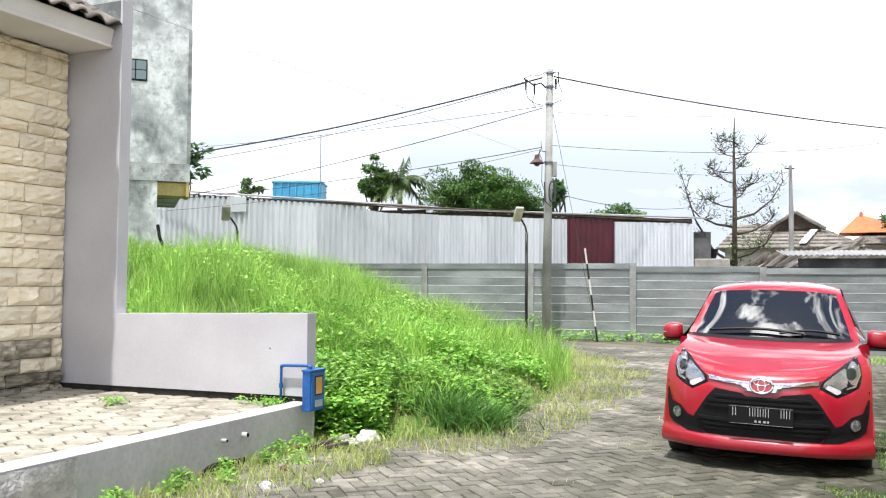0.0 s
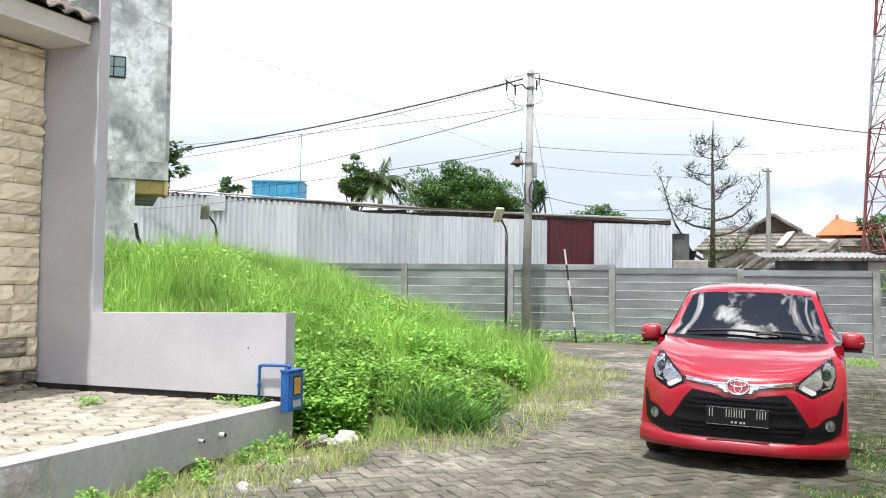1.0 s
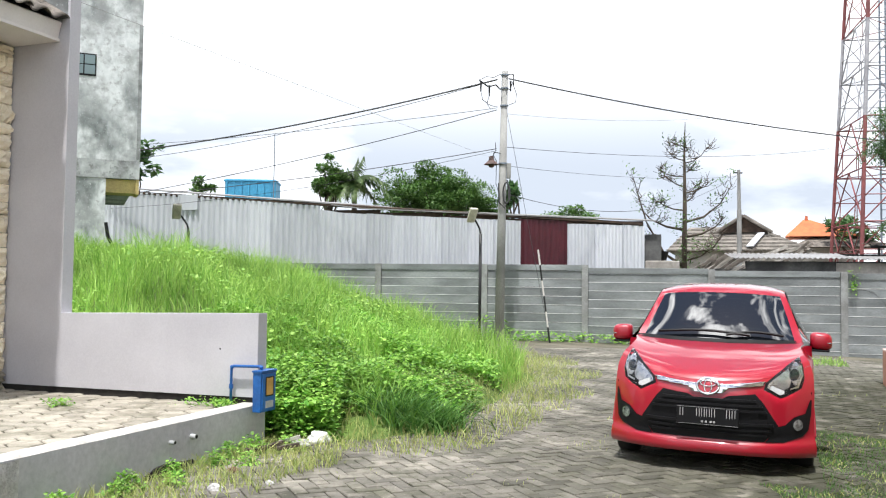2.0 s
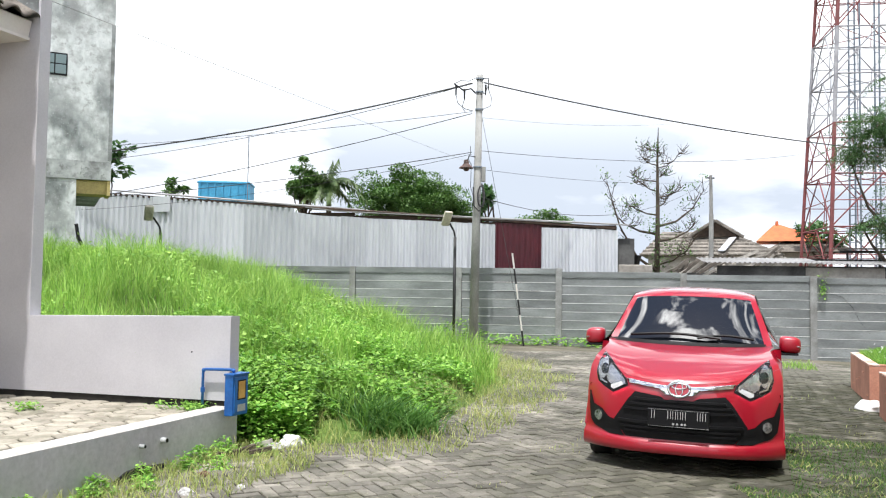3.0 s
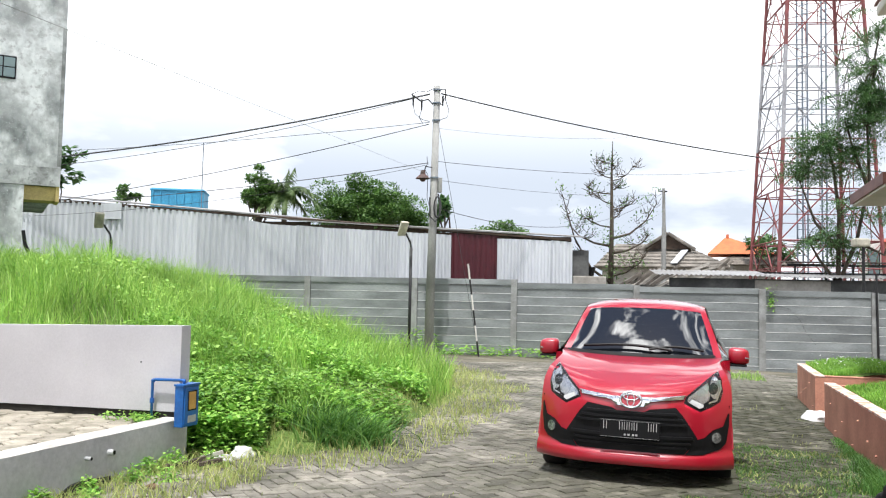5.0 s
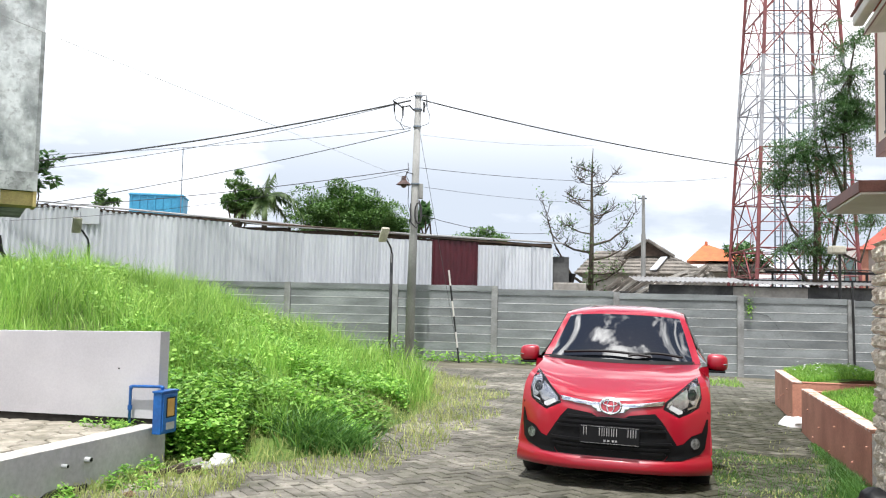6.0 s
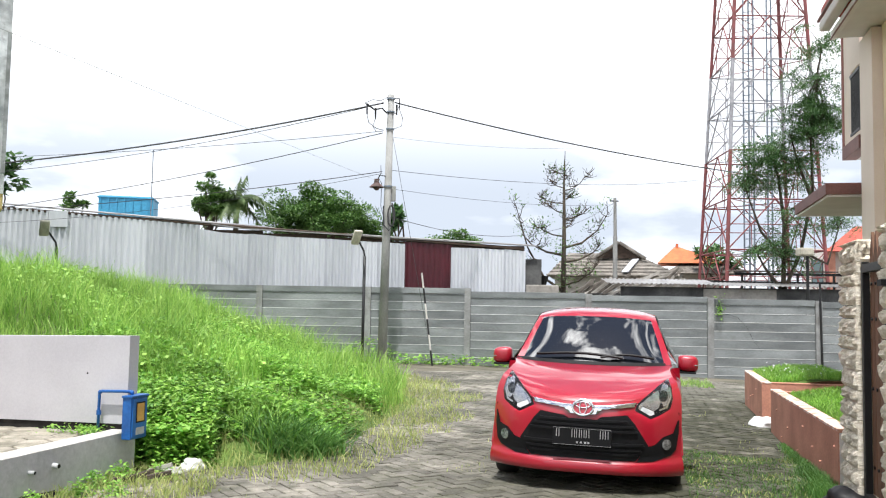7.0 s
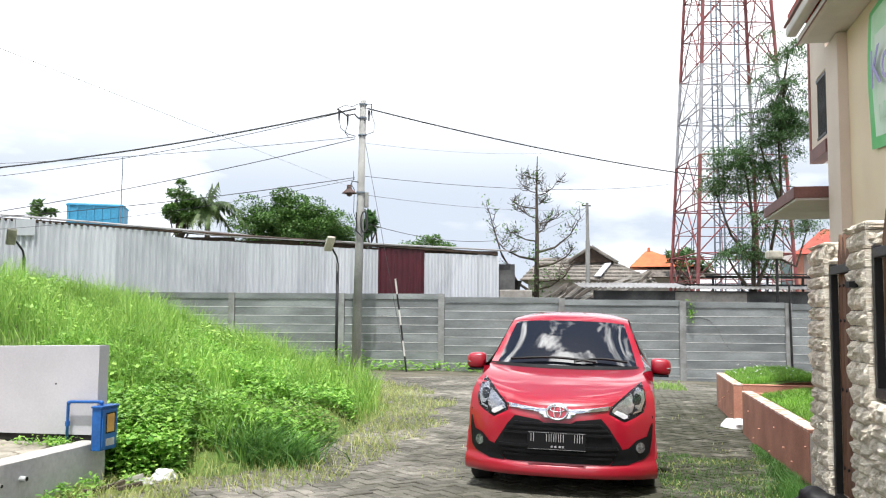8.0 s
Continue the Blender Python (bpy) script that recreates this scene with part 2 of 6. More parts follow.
M_GREYWALLDK = mat("mouldy_render", (0.42, 0.44, 0.44), (0.10, 0.11, 0.11), 0.9, 1.3, 9, 0.3, 0.01, contrast=(0.36, 0.66), fine_mix=0.5)
M_YELLOWPAINT = mat("yellow_paint", (0.50, 0.40, 0.16), (0.38, 0.30, 0.13), 0.8, 3, 40, 0.1)
M_TILE = mat("old_roof_tile", (0.20, 0.175, 0.15), (0.08, 0.07, 0.06), 0.9, 5, 40, 0.5, 0.006, spread=0.25)
M_TILEPALE = mat("lichen_roof_tile", (0.27, 0.245, 0.215), (0.13, 0.12, 0.105), 0.9, 2, 30, 0.4, 0.006, spread=0.15)
M_WHITEPAINT = mat("off_white_paint", (0.68, 0.65, 0.62), (0.60, 0.57, 0.54), 0.75, 2, 50, 0.08, fine_mix=0.12)
M_TERRA = mat("terracotta_render", (0.58, 0.28, 0.195), (0.44, 0.20, 0.14), 0.85, 2.2, 40, 0.25, 0.005, fine_mix=0.3)
M_TERRATOP = mat("chalky_cap", (0.70, 0.58, 0.52), (0.55, 0.28, 0.20), 0.9, 7, 60, 0.4, contrast=(0.44, 0.56))
M_CREAM = mat("cream_paint", (0.80, 0.67, 0.48), (0.75, 0.62, 0.44), 0.75, 1.2, 50, 0.06, fine_mix=0.1)
M_PALE = mat("pale_paint", (0.74, 0.64, 0.55), (0.68, 0.58, 0.49), 0.75, 1.2, 50, 0.06, fine_mix=0.1)
M_BROWNTRIM = mat("brown_trim", (0.20, 0.09, 0.075), (0.15, 0.065, 0.055), 0.6, 3, 40, 0.1)
M_GATEWOOD = mat("gate_timber", (0.20, 0.10, 0.06), (0.12, 0.06, 0.035), 0.7, 3, 30, 0.25, 0.004, stretch=(6, 6, 0.6), spread=0.1)
M_CLADDING = mat("split_stone", (0.90, 0.84, 0.72), (0.68, 0.59, 0.46), 0.92, 7, 24, 0.9, 0.02, spread=0.12)
M_BLUEPAINT = mat("blue_enamel", (0.02, 0.13, 0.42), (0.015, 0.09, 0.30), 0.4, 4, 40, 0.08)
M_BLUETANK = mat("blue_tank", (0.06, 0.34, 0.55), (0.05, 0.28, 0.47), 0.5, 1, 10, 0.05)
M_REDSTEEL = mat("red_tower_paint", (0.25, 0.068, 0.068), (0.15, 0.05, 0.05), 0.6, 2, 20, 0.05)
M_WHITESTEEL = mat("white_tower_paint", (0.40, 0.40, 0.42), (0.26, 0.26, 0.28), 0.6, 2, 20, 0.05)
M_GREYSTEEL = mat("grey_tower_steel", (0.22, 0.26, 0.31), (0.16, 0.19, 0.23), 0.5, 2, 20, 0.05, metal=0.4)
M_ORANGEROOF = mat("orange_roof", (0.55, 0.16, 0.06), (0.45, 0.12, 0.05), 0.8, 2, 20, 0.2)
M_REDROOF = mat("red_roof", (0.42, 0.09, 0.06), (0.33, 0.07, 0.05), 0.8, 2, 20, 0.2)
M_OLDWALL = mat("old_plaster", (0.50, 0.47, 0.43), (0.28, 0.26, 0.23), 0.9, 1.2, 12, 0.3, contrast=(0.35, 0.6))
M_DARKWALL = mat("dark_damp_wall", (0.17, 0.17, 0.165), (0.07, 0.07, 0.07), 0.9, 1.3, 14, 0.3)
M_BARK = mat("bark", (0.10, 0.08, 0.06), (0.05, 0.04, 0.03), 0.95, 5, 30, 0.6, 0.01, stretch=(3, 3, 0.7))
M_BRICK = mat("old_brick", (0.25, 0.13, 0.09), (0.14, 0.08, 0.06), 0.9, 5, 30, 0.4, spread=0.2)
M_PLASTIC = mat("white_plastic", (0.80, 0.80, 0.80), (0.72, 0.72, 0.72), 0.4, 8, 30, 0.3, 0.01)
M_BLACKPLASTIC = mat("black_plastic", (0.010, 0.010, 0.011), (0.007, 0.007, 0.008), 0.5, 6, 80, 0.05, ior=1.28)
M_TYRE = mat("tyre_rubber", (0.018, 0.018, 0.018), (0.03, 0.028, 0.025), 0.8, 6, 60, 0.2)
M_CARRED = mat("red_car_paint", (0.36, 0.004, 0.020), (0.33, 0.004, 0.018), 0.36, 2, 900, 0.0, coat=1.0, ior=1.5, fine_mix=0.04)
M_CHROME = mat("chrome", (0.75, 0.76, 0.78), (0.7, 0.7, 0.72), 0.14, 4, 30, 0.0, metal=1.0, fine_mix=0.02)
M_SILVER = mat("lamp_reflector", (0.62, 0.63, 0.65), (0.4, 0.4, 0.42), 0.2, 12, 30, 0.0, metal=0.9, fine_mix=0.05)
M_LAMPGLASS = mat("fog_lamp_glass", (0.50, 0.52, 0.54), (0.16, 0.165, 0.17), 0.2, 30, 60, 0.1, metal=0.7)
M_BANNER = mat("green_banner_cloth", (0.42, 0.70, 0.44), (0.62, 0.80, 0.64), 0.6, 1.6, 40, 0.05, fine_mix=0.05)
M_BANNERPALE = mat("pale_banner_print", (0.62, 0.76, 0.60), (0.70, 0.80, 0.70), 0.6, 2.2, 40, 0.05, fine_mix=0.05)
M_BANNERGREEN = mat("banner_border", (0.10, 0.50, 0.14), (0.16, 0.55, 0.2), 0.6, 3, 40, 0.05, fine_mix=0.05)
M_PURPLE = mat("purple_print", (0.33, 0.30, 0.60), (0.38, 0.36, 0.62), 0.6, 3, 40, 0.0)
M_ORANGELABEL = mat("orange_label", (0.62, 0.36, 0.10), (0.5, 0.28, 0.07), 0.6, 6, 40, 0)
M_PRINTBAR = mat("pale_print", (0.5, 0.5, 0.5), None, 0.6, 6, 40, 0)
M_PIPE = mat("grey_pvc", (0.45, 0.46, 0.46), None, 0.5, 6, 40, 0.05)

weather(M_GREYWALL, (0.72, 0.75, 0.75), (0.30, 0.31, 0.31))
weather(M_GREYWALLDK, (0.55, 0.57, 0.57), (0.13, 0.135, 0.13))
M_GLASS = bpy.data.materials.new("tinted_glass")
M_GLASS.use_nodes = True
_b = M_GLASS.node_tree.nodes["Principled BSDF"]
_b.inputs["Base Color"].default_value = (0.004, 0.005, 0.007, 1)
_b.inputs["Roughness"].default_value, _b.inputs["IOR"].default_value = 0.02, 1.65
_b.inputs["Coat Weight"].default_value, _b.inputs["Coat Roughness"].default_value, _b.inputs["Coat IOR"].default_value = 1.0, 0.01, 1.5
M_LENS = bpy.data.materials.new("clear_lens")
M_LENS.use_nodes = True
_b = M_LENS.node_tree.nodes["Principled BSDF"]
_b.inputs["Base Color"].default_value = (0.95, 0.96, 0.97, 1)
_b.inputs["Roughness"].default_value, _b.inputs["Transmission Weight"].default_value, _b.inputs["IOR"].default_value = 0.02, 1.0, 1.2
M_PANE = bpy.data.materials.new("dusty_glass_block")
M_PANE.use_nodes = True
_b = M_PANE.node_tree.nodes["Principled BSDF"]
_b.inputs["Base Color"].default_value = (0.16, 0.22, 0.23, 1)
_b.inputs["Roughness"].default_value = 0.2

L_GRASS = leaf_mat("grass_blade", (0.14, 0.33, 0.045), (0.45, 0.66, 0.15))
L_GRASSDK = leaf_mat("dark_grass_blade", (0.04, 0.13, 0.022), (0.14, 0.29, 0.06))
L_DRY = leaf_mat("dry_grass_blade", (0.26, 0.36, 0.09), (0.54, 0.54, 0.22))
L_WEED = leaf_mat("weed_leaf", (0.095, 0.27, 0.03), (0.36, 0.60, 0.11))
L_TREE = leaf_mat("tree_leaf", (0.036, 0.10, 0.022), (0.14, 0.26, 0.06), 0.28)
L_TREELIGHT = leaf_mat("feathery_leaf", (0.045, 0.12, 0.04), (0.12, 0.22, 0.075), 0.3)
L_PALM = leaf_mat("palm_leaf", (0.035, 0.08, 0.02), (0.10, 0.15, 0.04), 0.2)


# ---- building helpers ----
def part(name, bm, material, parent=None, label="", smooth=False):
    """Links a bmesh as one mesh object, under parent if given."""
    me = bpy.data.meshes.new(name)
    bmesh.ops.recalc_face_normals(bm, faces=bm.faces[:])
    bm.to_mesh(me)
    bm.free()
    if smooth:
        for poly in me.polygons:
            poly.use_smooth = True
    for mm in (material if isinstance(material, (list, tuple)) else [material]):
        me.materials.append(mm)
    ob = new(name, me)
    if parent:
        ob.parent = parent
    if label:
        tagged(ob, label)
    return ob


def flat(name, verts, faces, material, parent=None, label="", smooth=False):
    """The same from plain lists."""
    me = bpy.data.meshes.new(name)
    me.from_pydata(verts, [], faces)
    me.update()
    if smooth:
        for poly in me.polygons:
            poly.use_smooth = True
    me.materials.append(material)
    ob = new(name, me)
    if parent:
        ob.parent = parent
    if label:
        tagged(ob, label)
    return ob


def thing(name, m, label, category, group="", kind=""):
    ob = new(name)
    ob.matrix_world = m
    ob.empty_display_size = 0.1
    return tagged(ob, label, category, group, kind)


def box(bm, x0, x1, y0, y1, z0, z1, bevel=0.0, m=None):
    r = bmesh.ops.create_cube(bm, size=1.0)
    vs = r["verts"]
    bmesh.ops.scale(bm, vec=(x1 - x0, y1 - y0, z1 - z0), verts=vs)
    bmesh.ops.translate(bm, vec=((x0 + x1) / 2, (y0 + y1) / 2, (z0 + z1) / 2), verts=vs)
    if bevel:
        es = list({e for v in vs for e in v.link_edges})
        out = bmesh.ops.bevel(bm, geom=es, offset=bevel, segments=2, affect="EDGES", profile=0.6)
        vs = list({v for f in out["faces"] for v in f.verts} | {v for v in vs if v.is_valid})
    if m:
        bmesh.ops.transform(bm, matrix=m, verts=[v for v in vs if v.is_valid])
    return bm


def tube(bm, p, q, r0, r1=None, seg=10, caps=True):
    """A tapered rod from p to q."""
    p, q = Vector(p), Vector(q)
    r1 = r0 if r1 is None else r1
    d = q - p
    m = Matrix.Translation((p + q) / 2) @ d.to_track_quat("Z", "Y").to_matrix().to_4x4()
    bmesh.ops.create_cone(bm, cap_ends=caps, segments=seg, radius1=r0, radius2=r1, depth=d.length, matrix=m)
    return bm


def sweep(bm, pts, radii, seg=8):
    """One connected tube through the points, with a radius at each."""
    pts = [Vector(p) for p in pts]
    rings = []
    up = Vector((0.31, 0.17, 0.93)).normalized()
    for i, p in enumerate(pts):
        d = (pts[min(i + 1, len(pts) - 1)] - pts[max(i - 1, 0)]).normalized()
        a = d.cross(up)
        a = a.normalized() if a.length > 0.05 else d.cross(Vector((1, 0.2, 0))).normalized()
        c = d.cross(a)
        rings.append([bm.verts.new(p + (a * math.cos(2 * math.pi * k / seg) + c * math.sin(2 * math.pi * k / seg)) * radii[i]) for k in range(seg)])
    for u, v in zip(rings, rings[1:]):
        for k in range(seg):
            bm.faces.new((u[k], u[(k + 1) % seg], v[(k + 1) % seg], v[k]))
    bm.faces.new(rings[0])
    bm.faces.new(rings[-1][::-1])
    return bm


def bent(bm, pts, r, seg=8):
    return sweep(bm, pts, [r] * len(pts), seg)


def boxed(*a, **k):
    return box(bmesh.new(), *a, **k)


def rod(*a, **k):
    return tube(bmesh.new(), *a, **k)


def smooth01(v):
    v = max(0.0, min(1.0, v))
    return v * v * (3 - 2 * v)

# ---- the lie of the land ----
FENCE = pose(5.09, 23.0, 0.0, 0, 0, -15.2)   # local x along the fence, y away behind it
LEFT = pose(-1.22, 7.78, 0.0, 0, 0, 156.0)    # local x into the plot, y along the kerb towards the street's near end
RIGHT = pose(4.36, 6.12, 0.0, 0, 0, -24.0)    # local x into the plot, y along the street
EDGE = [(-30.0, 8.2), (-1.3, 8.0), (-0.2, 7.95), (0.55, 8.7), (1.35, 10.7), (2.3, 13.6), (2.5, 16.7), (1.7, 21.0), (1.2, 30.0)]


def fall(x, y):
    """Height of the street."""
    return -0.032 * max(0.0, x - 5.0) * smooth01((y - 11) / 9) + 0.012 * noise.noise((x * 0.5, y * 0.5, 0))


def off_edge(x, y):
    """Distance from the foot of the mound, positive on the mound."""
    best, side = 1e9, 1
    for (ax, ay), (bx, by) in zip(EDGE, EDGE[1:]):
        dx, dy = bx - ax, by - ay
        t = max(0.0, min(1.0, ((x - ax) * dx + (y - ay) * dy) / (dx * dx + dy * dy)))
        px, py = ax + t * dx, ay + t * dy
        d = math.hypot(x - px, y - py)
        if d < best:
            best, side = d, (1 if dx * (y - py) - dy * (x - px) > 0 else -1)
    return best * side


def mound(x, y):
    d = off_edge(x, y)
    if d <= 0:
        return -0.05
    return 1.62 * smooth01(d / 6.4) ** 0.9 + 0.16 * smooth01(d / 0.5) + 0.10 * noise.noise((x * 0.7, y * 0.7, 3)) * smooth01(d)


# the ground is one sheet, dense near by, out to the horizon
xs = sorted({*[v * 0.5 for v in range(-40, 61)], -3000, -1000, -300, -100, -50, 60, 120, 300, 1000, 3000})
ys = sorted({*[v * 0.5 for v in range(-12, 61)], -3000, -1000, -200, -40, 40, 60, 100, 200, 400, 1000, 3000})
verts = [(x, y, fall(x, y) if abs(x) < 40 and abs(y) < 40 else -0.3) for y in ys for x in xs]
nx = len(xs)
faces = [(j * nx + i, j * nx + i + 1, (j + 1) * nx + i + 1, (j + 1) * nx + i) for j in range(len(ys) - 1) for i in range(nx - 1)]
ground = tagged(flat("ground", verts, faces, M_SOIL, smooth=True), "bare earth with sand and moss under the street pavers", "ground", kind="structure")

# the overgrown mound
step = 0.22
mx = [-22 + step * i for i in range(int(26 / step))]
my = [7.6 + step * i for i in range(int(19 / step))]
verts = [(x, y, mound(x, y)) for y in my for x in mx]
nx = len(mx)
faces = []
for j in range(len(my) - 1):
    for i in range(nx - 1):
        q = (j * nx + i, j * nx + i + 1, (j + 1) * nx + i + 1, (j + 1) * nx + i)
        lx = (LEFT.inverted() @ Vector(verts[q[0]]))
        if max(verts[k][2] for k in q) > -0.04 and not (lx.x > -0.25 and lx.y > -0.2):
            faces.append(q)
tagged(flat("earth_mound", verts, faces, M_MOUND, smooth=True), "grassy earth mound on a vacant plot", "mound", kind="structure")

# ---- concrete panel fence ----
POSTS = [-27.0, -24.0, -21.0, -18.0, -15.0, -12.0, -8.95, -5.8, -2.75, 0.0, 3.27, 6.5, 9.3, 12.2, 15.2, 18.2, 21.2]


def fence_top(s):
    return 2.08 - 0.0155 * max(0.0, s) + (0.0 if s < 0.5 else -0.055)


fence = thing("fence", FENCE, "grey precast concrete panel fence with white painted joints", "fence", kind="structure")
ROW = 0.235
for i, s in enumerate(POSTS):
    top = fence_top(s - 0.3)
    b = boxed(s - 0.085, s + 0.085, -0.09, 0.09, -0.75, top, 0.008)
    part("post", b, M_CONCPOST, fence)
for s0, s1 in zip(POSTS, POSTS[1:]):
    top = fence_top((s0 + s1) / 2)
    a, c = s0 + 0.087, s1 - 0.087
    part("coping", boxed(a, c, -0.05, 0.06, top - 0.16, top - 0.005, 0.008), M_CONC, fence)
    z = top - 0.165
    while z > -0.62:
        part("panel", boxed(a, c, -0.028, 0.035, z - ROW + 0.022, z, 0.006), M_CONC, fence)
        part("joint", boxed(a, c, -0.034, 0.03, z - ROW + 0.003, z - ROW + 0.019), M_WHITELINE, fence)
        z -= ROW

# ---- the plot with the stone-faced house ----
house_left = thing("stone_house", LEFT, "house with a cream split-stone front wall and grey-lilac side wall", "house", kind="structure")
WX = 3.02  # the stone wall's face
part("wall", boxed(WX + 0.03, WX + 0.28, -0.14, 11.9, 0.0, 4.6), M_MORTAR, house_left)
# side wall: high part and low part, with a black band at the foot
b = bmesh.new()
prof = [(-0.0, 0.44), (2.28, 0.42), (WX + 0.02, 0.415), (WX + 0.02, 4.36), (2.28, 4.36), (2.28, 1.145), (0.0, 1.19)]
lo = [b.verts.new((x, -0.14, z)) for x, z in prof]
hi = [b.verts.new((x, 0.0, z)) for x, z in prof]
b.faces.new(lo)
b.faces.new(hi[::-1])
for i in range(len(prof)):
    j = (i + 1) % len(prof)
    b.faces.new((lo[i], hi[i], hi[j], lo[j]))
part("side_wall", b, M_LILAC, house_left, "grey-lilac painted plaster side wall, stepped down to a low wall")
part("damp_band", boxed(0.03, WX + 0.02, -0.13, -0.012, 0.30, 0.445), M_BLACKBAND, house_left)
part("mossy_head", boxed(2.31, 2.9, 0.0005, 0.005, 4.1, 4.355), M_GREYWALLDK, house_left)

# carport floor of hexagon pavers behind a grey kerb
floor_l = thing("carport_floor", LEFT, "pale hexagon concrete pavers of a raised carport", "floor", kind="structure")
part("bed", boxed(0.12, WX, -0.0, 11.9, 0.0, 0.345), M_SAND, floor_l)
kerb = thing("kerb", LEFT, "grey painted retaining kerb with worn pale top", "kerb", kind="structure")
b = bmesh.new()
n_k = 76
for i in range(n_k + 1):
    y = -0.14 + 12.1 * i / n_k
    wob = 0.006 * noise.noise((y * 3, 0, 5))
    for x, z in ((0.0, -0.12), (0.0 + wob, 0.375), (0.02, 0.392 + wob), (0.14, 0.392), (0.14, 0.1)):
        b.verts.new((x, y, z))
b.verts.ensure_lookup_table()
for i in range(n_k):
    for k in range(4):
        q = [b.verts[i * 5 + k], b.verts[i * 5 + k + 1], b.verts[i * 5 + k + 6], b.verts[i * 5 + k + 5]]
        f = b.faces.new(q)
        f.material_index = 1 if k in (1, 2) else 0
b.faces.new([b.verts[k] for k in range(5)])
part("kerb_body", b, [M_GREYPAINT, M_KERBTOP], kerb)
# the rough broken face near the street's near end
b = bmesh.new()
bmesh.ops.create_grid(b, x_segments=26, y_segments=12, size=0.5)
for v in b.verts:
    y, z = 2.60 + (v.co.x + 0.5) * 2.6, -0.1 + (v.co.y + 0.5) * 0.47
    edge = min(1.0, max(0.0, (y - 2.64 - 0.12 * noise.noise((z * 8, 1, 2))) / 0.1))
    v.co = Vector((-0.012 - edge * (0.025 + 0.045 * noise.noise((y * 4, z * 5, 1)) + 0.02 * noise.noise((y * 13, z * 13, 4))), y, z))
part("broken_render", b, M_ROUGHCON, kerb, "rough broken cement render", smooth=True)
for y, z, r in ((0.92, 0.245, 0.022), (1.18, 0.24, 0.016)):
    pip = rod((-0.05, y, z), (0.02, y, z), r, seg=14)
    part("drain_pipe", pip, M_PIPE, kerb)
    part("pipe_mouth", rod((-0.0515, y, z), (-0.03, y, z), r * 0.75, seg=14), M_BLACKPLASTIC, kerb)

# eaves: soffit box, fascia and tiles
eave = thing("eaves", LEFT, "white boxed eaves under grey clay roof tiles", "roof", kind="structure")
part("soffit", boxed(WX - 0.62, WX + 0.02, 0.005, 9.0, 3.87, 3.90, 0.004), M_WHITEPAINT, eave)
b = bmesh.new()
pr = [(WX - 0.60, 3.902), (WX - 0.64, 4.06), (WX - 0.62, 4.075), (WX - 0.56, 3.902)]
for y in (0.01, 9.0):
    for x, z in pr:
        b.verts.new((x, y, z))
b.verts.ensure_lookup_table()
for i in range(4):
    j = (i + 1) % 4
    b.faces.new((b.verts[i], b.verts[j], b.verts[4 + j], b.verts[4 + i]))
b.faces.new([b.verts[i] for i in range(4)])
part("fascia", b, M_WHITEPAINT, eave)


def tile_mesh():
    """One curved clay pan tile, running up the slope along x."""
    b = bmesh.new()
    n, m = 10, 5
    rows = []
    for i in range(n + 1):
        u = i / n
        y = 0.24 * u
        for j in range(m + 1):
            x = 0.36 * j / m
            z = 0.032 * math.sin(u * 2 * math.pi) + 0.012 * (1 - j / m)
            rows.append(b.verts.new((x, y, z)))
    low = [b.verts.new((v.co.x, v.co.y, v.co.z - 0.016)) for v in rows]
    for i in range(n):
        for j in range(m):
            k = i * (m + 1) + j
            b.faces.new((rows[k], rows[k + 1], rows[k + m + 2], rows[k + m + 1]))
        k = i * (m + 1)
        b.faces.new((rows[k], rows[k + m + 1], low[k + m + 1], low[k]))
    for j in range(m):
        b.faces.new((rows[j], low[j], low[j + 1], rows[j + 1]))
    me = bpy.data.meshes.new("roof_tile")
    bmesh.ops.recalc_face_normals(b, faces=b.faces[:])
    b.to_mesh(me)
    b.free()
    for p in me.polygons:
        p.use_smooth = True
    me.materials.append(M_TILE)
    return me


rt = tile_mesh()
rnd = random.Random(4)
for c in range(4):
    for i in range(24):
        ob = new("roof_tile", rt)
        ob.parent = eave
        ob.matrix_local = pose(WX - 0.72 + c * 0.31 * math.cos(radians(30)) + rnd.uniform(-0.012, 0.012), -0.0 + i * 0.225 + rnd.uniform(-0.006, 0.006),
                               4.085 + c * 0.31 * math.sin(radians(30)) + rnd.uniform(0, 0.01), rnd.uniform(-2, 2), -30 + rnd.uniform(-1.5, 1.5), rnd.uniform(-2, 2))
b = bmesh.new()
prev = None
for x, z in ((WX - 0.6, 4.06), (WX + 3.4, 4.06 + 4.0 * math.tan(radians(30)))):
    cur = [b.verts.new((x, 0.0, z)), b.verts.new((x, 9.0, z)), b.verts.new((x, 0.0, z - 0.05)), b.verts.new((x, 9.0, z - 0.05))]
    if prev:
        b.faces.new((prev[0], cur[0], cur[1], prev[1]))
        b.faces.new((prev[2], prev[3], cur[3], cur[2]))
        b.faces.new((prev[0], prev[2], cur[2], cur[0]))
    prev = cur
part("roof_slope", b, M_TILE, eave)

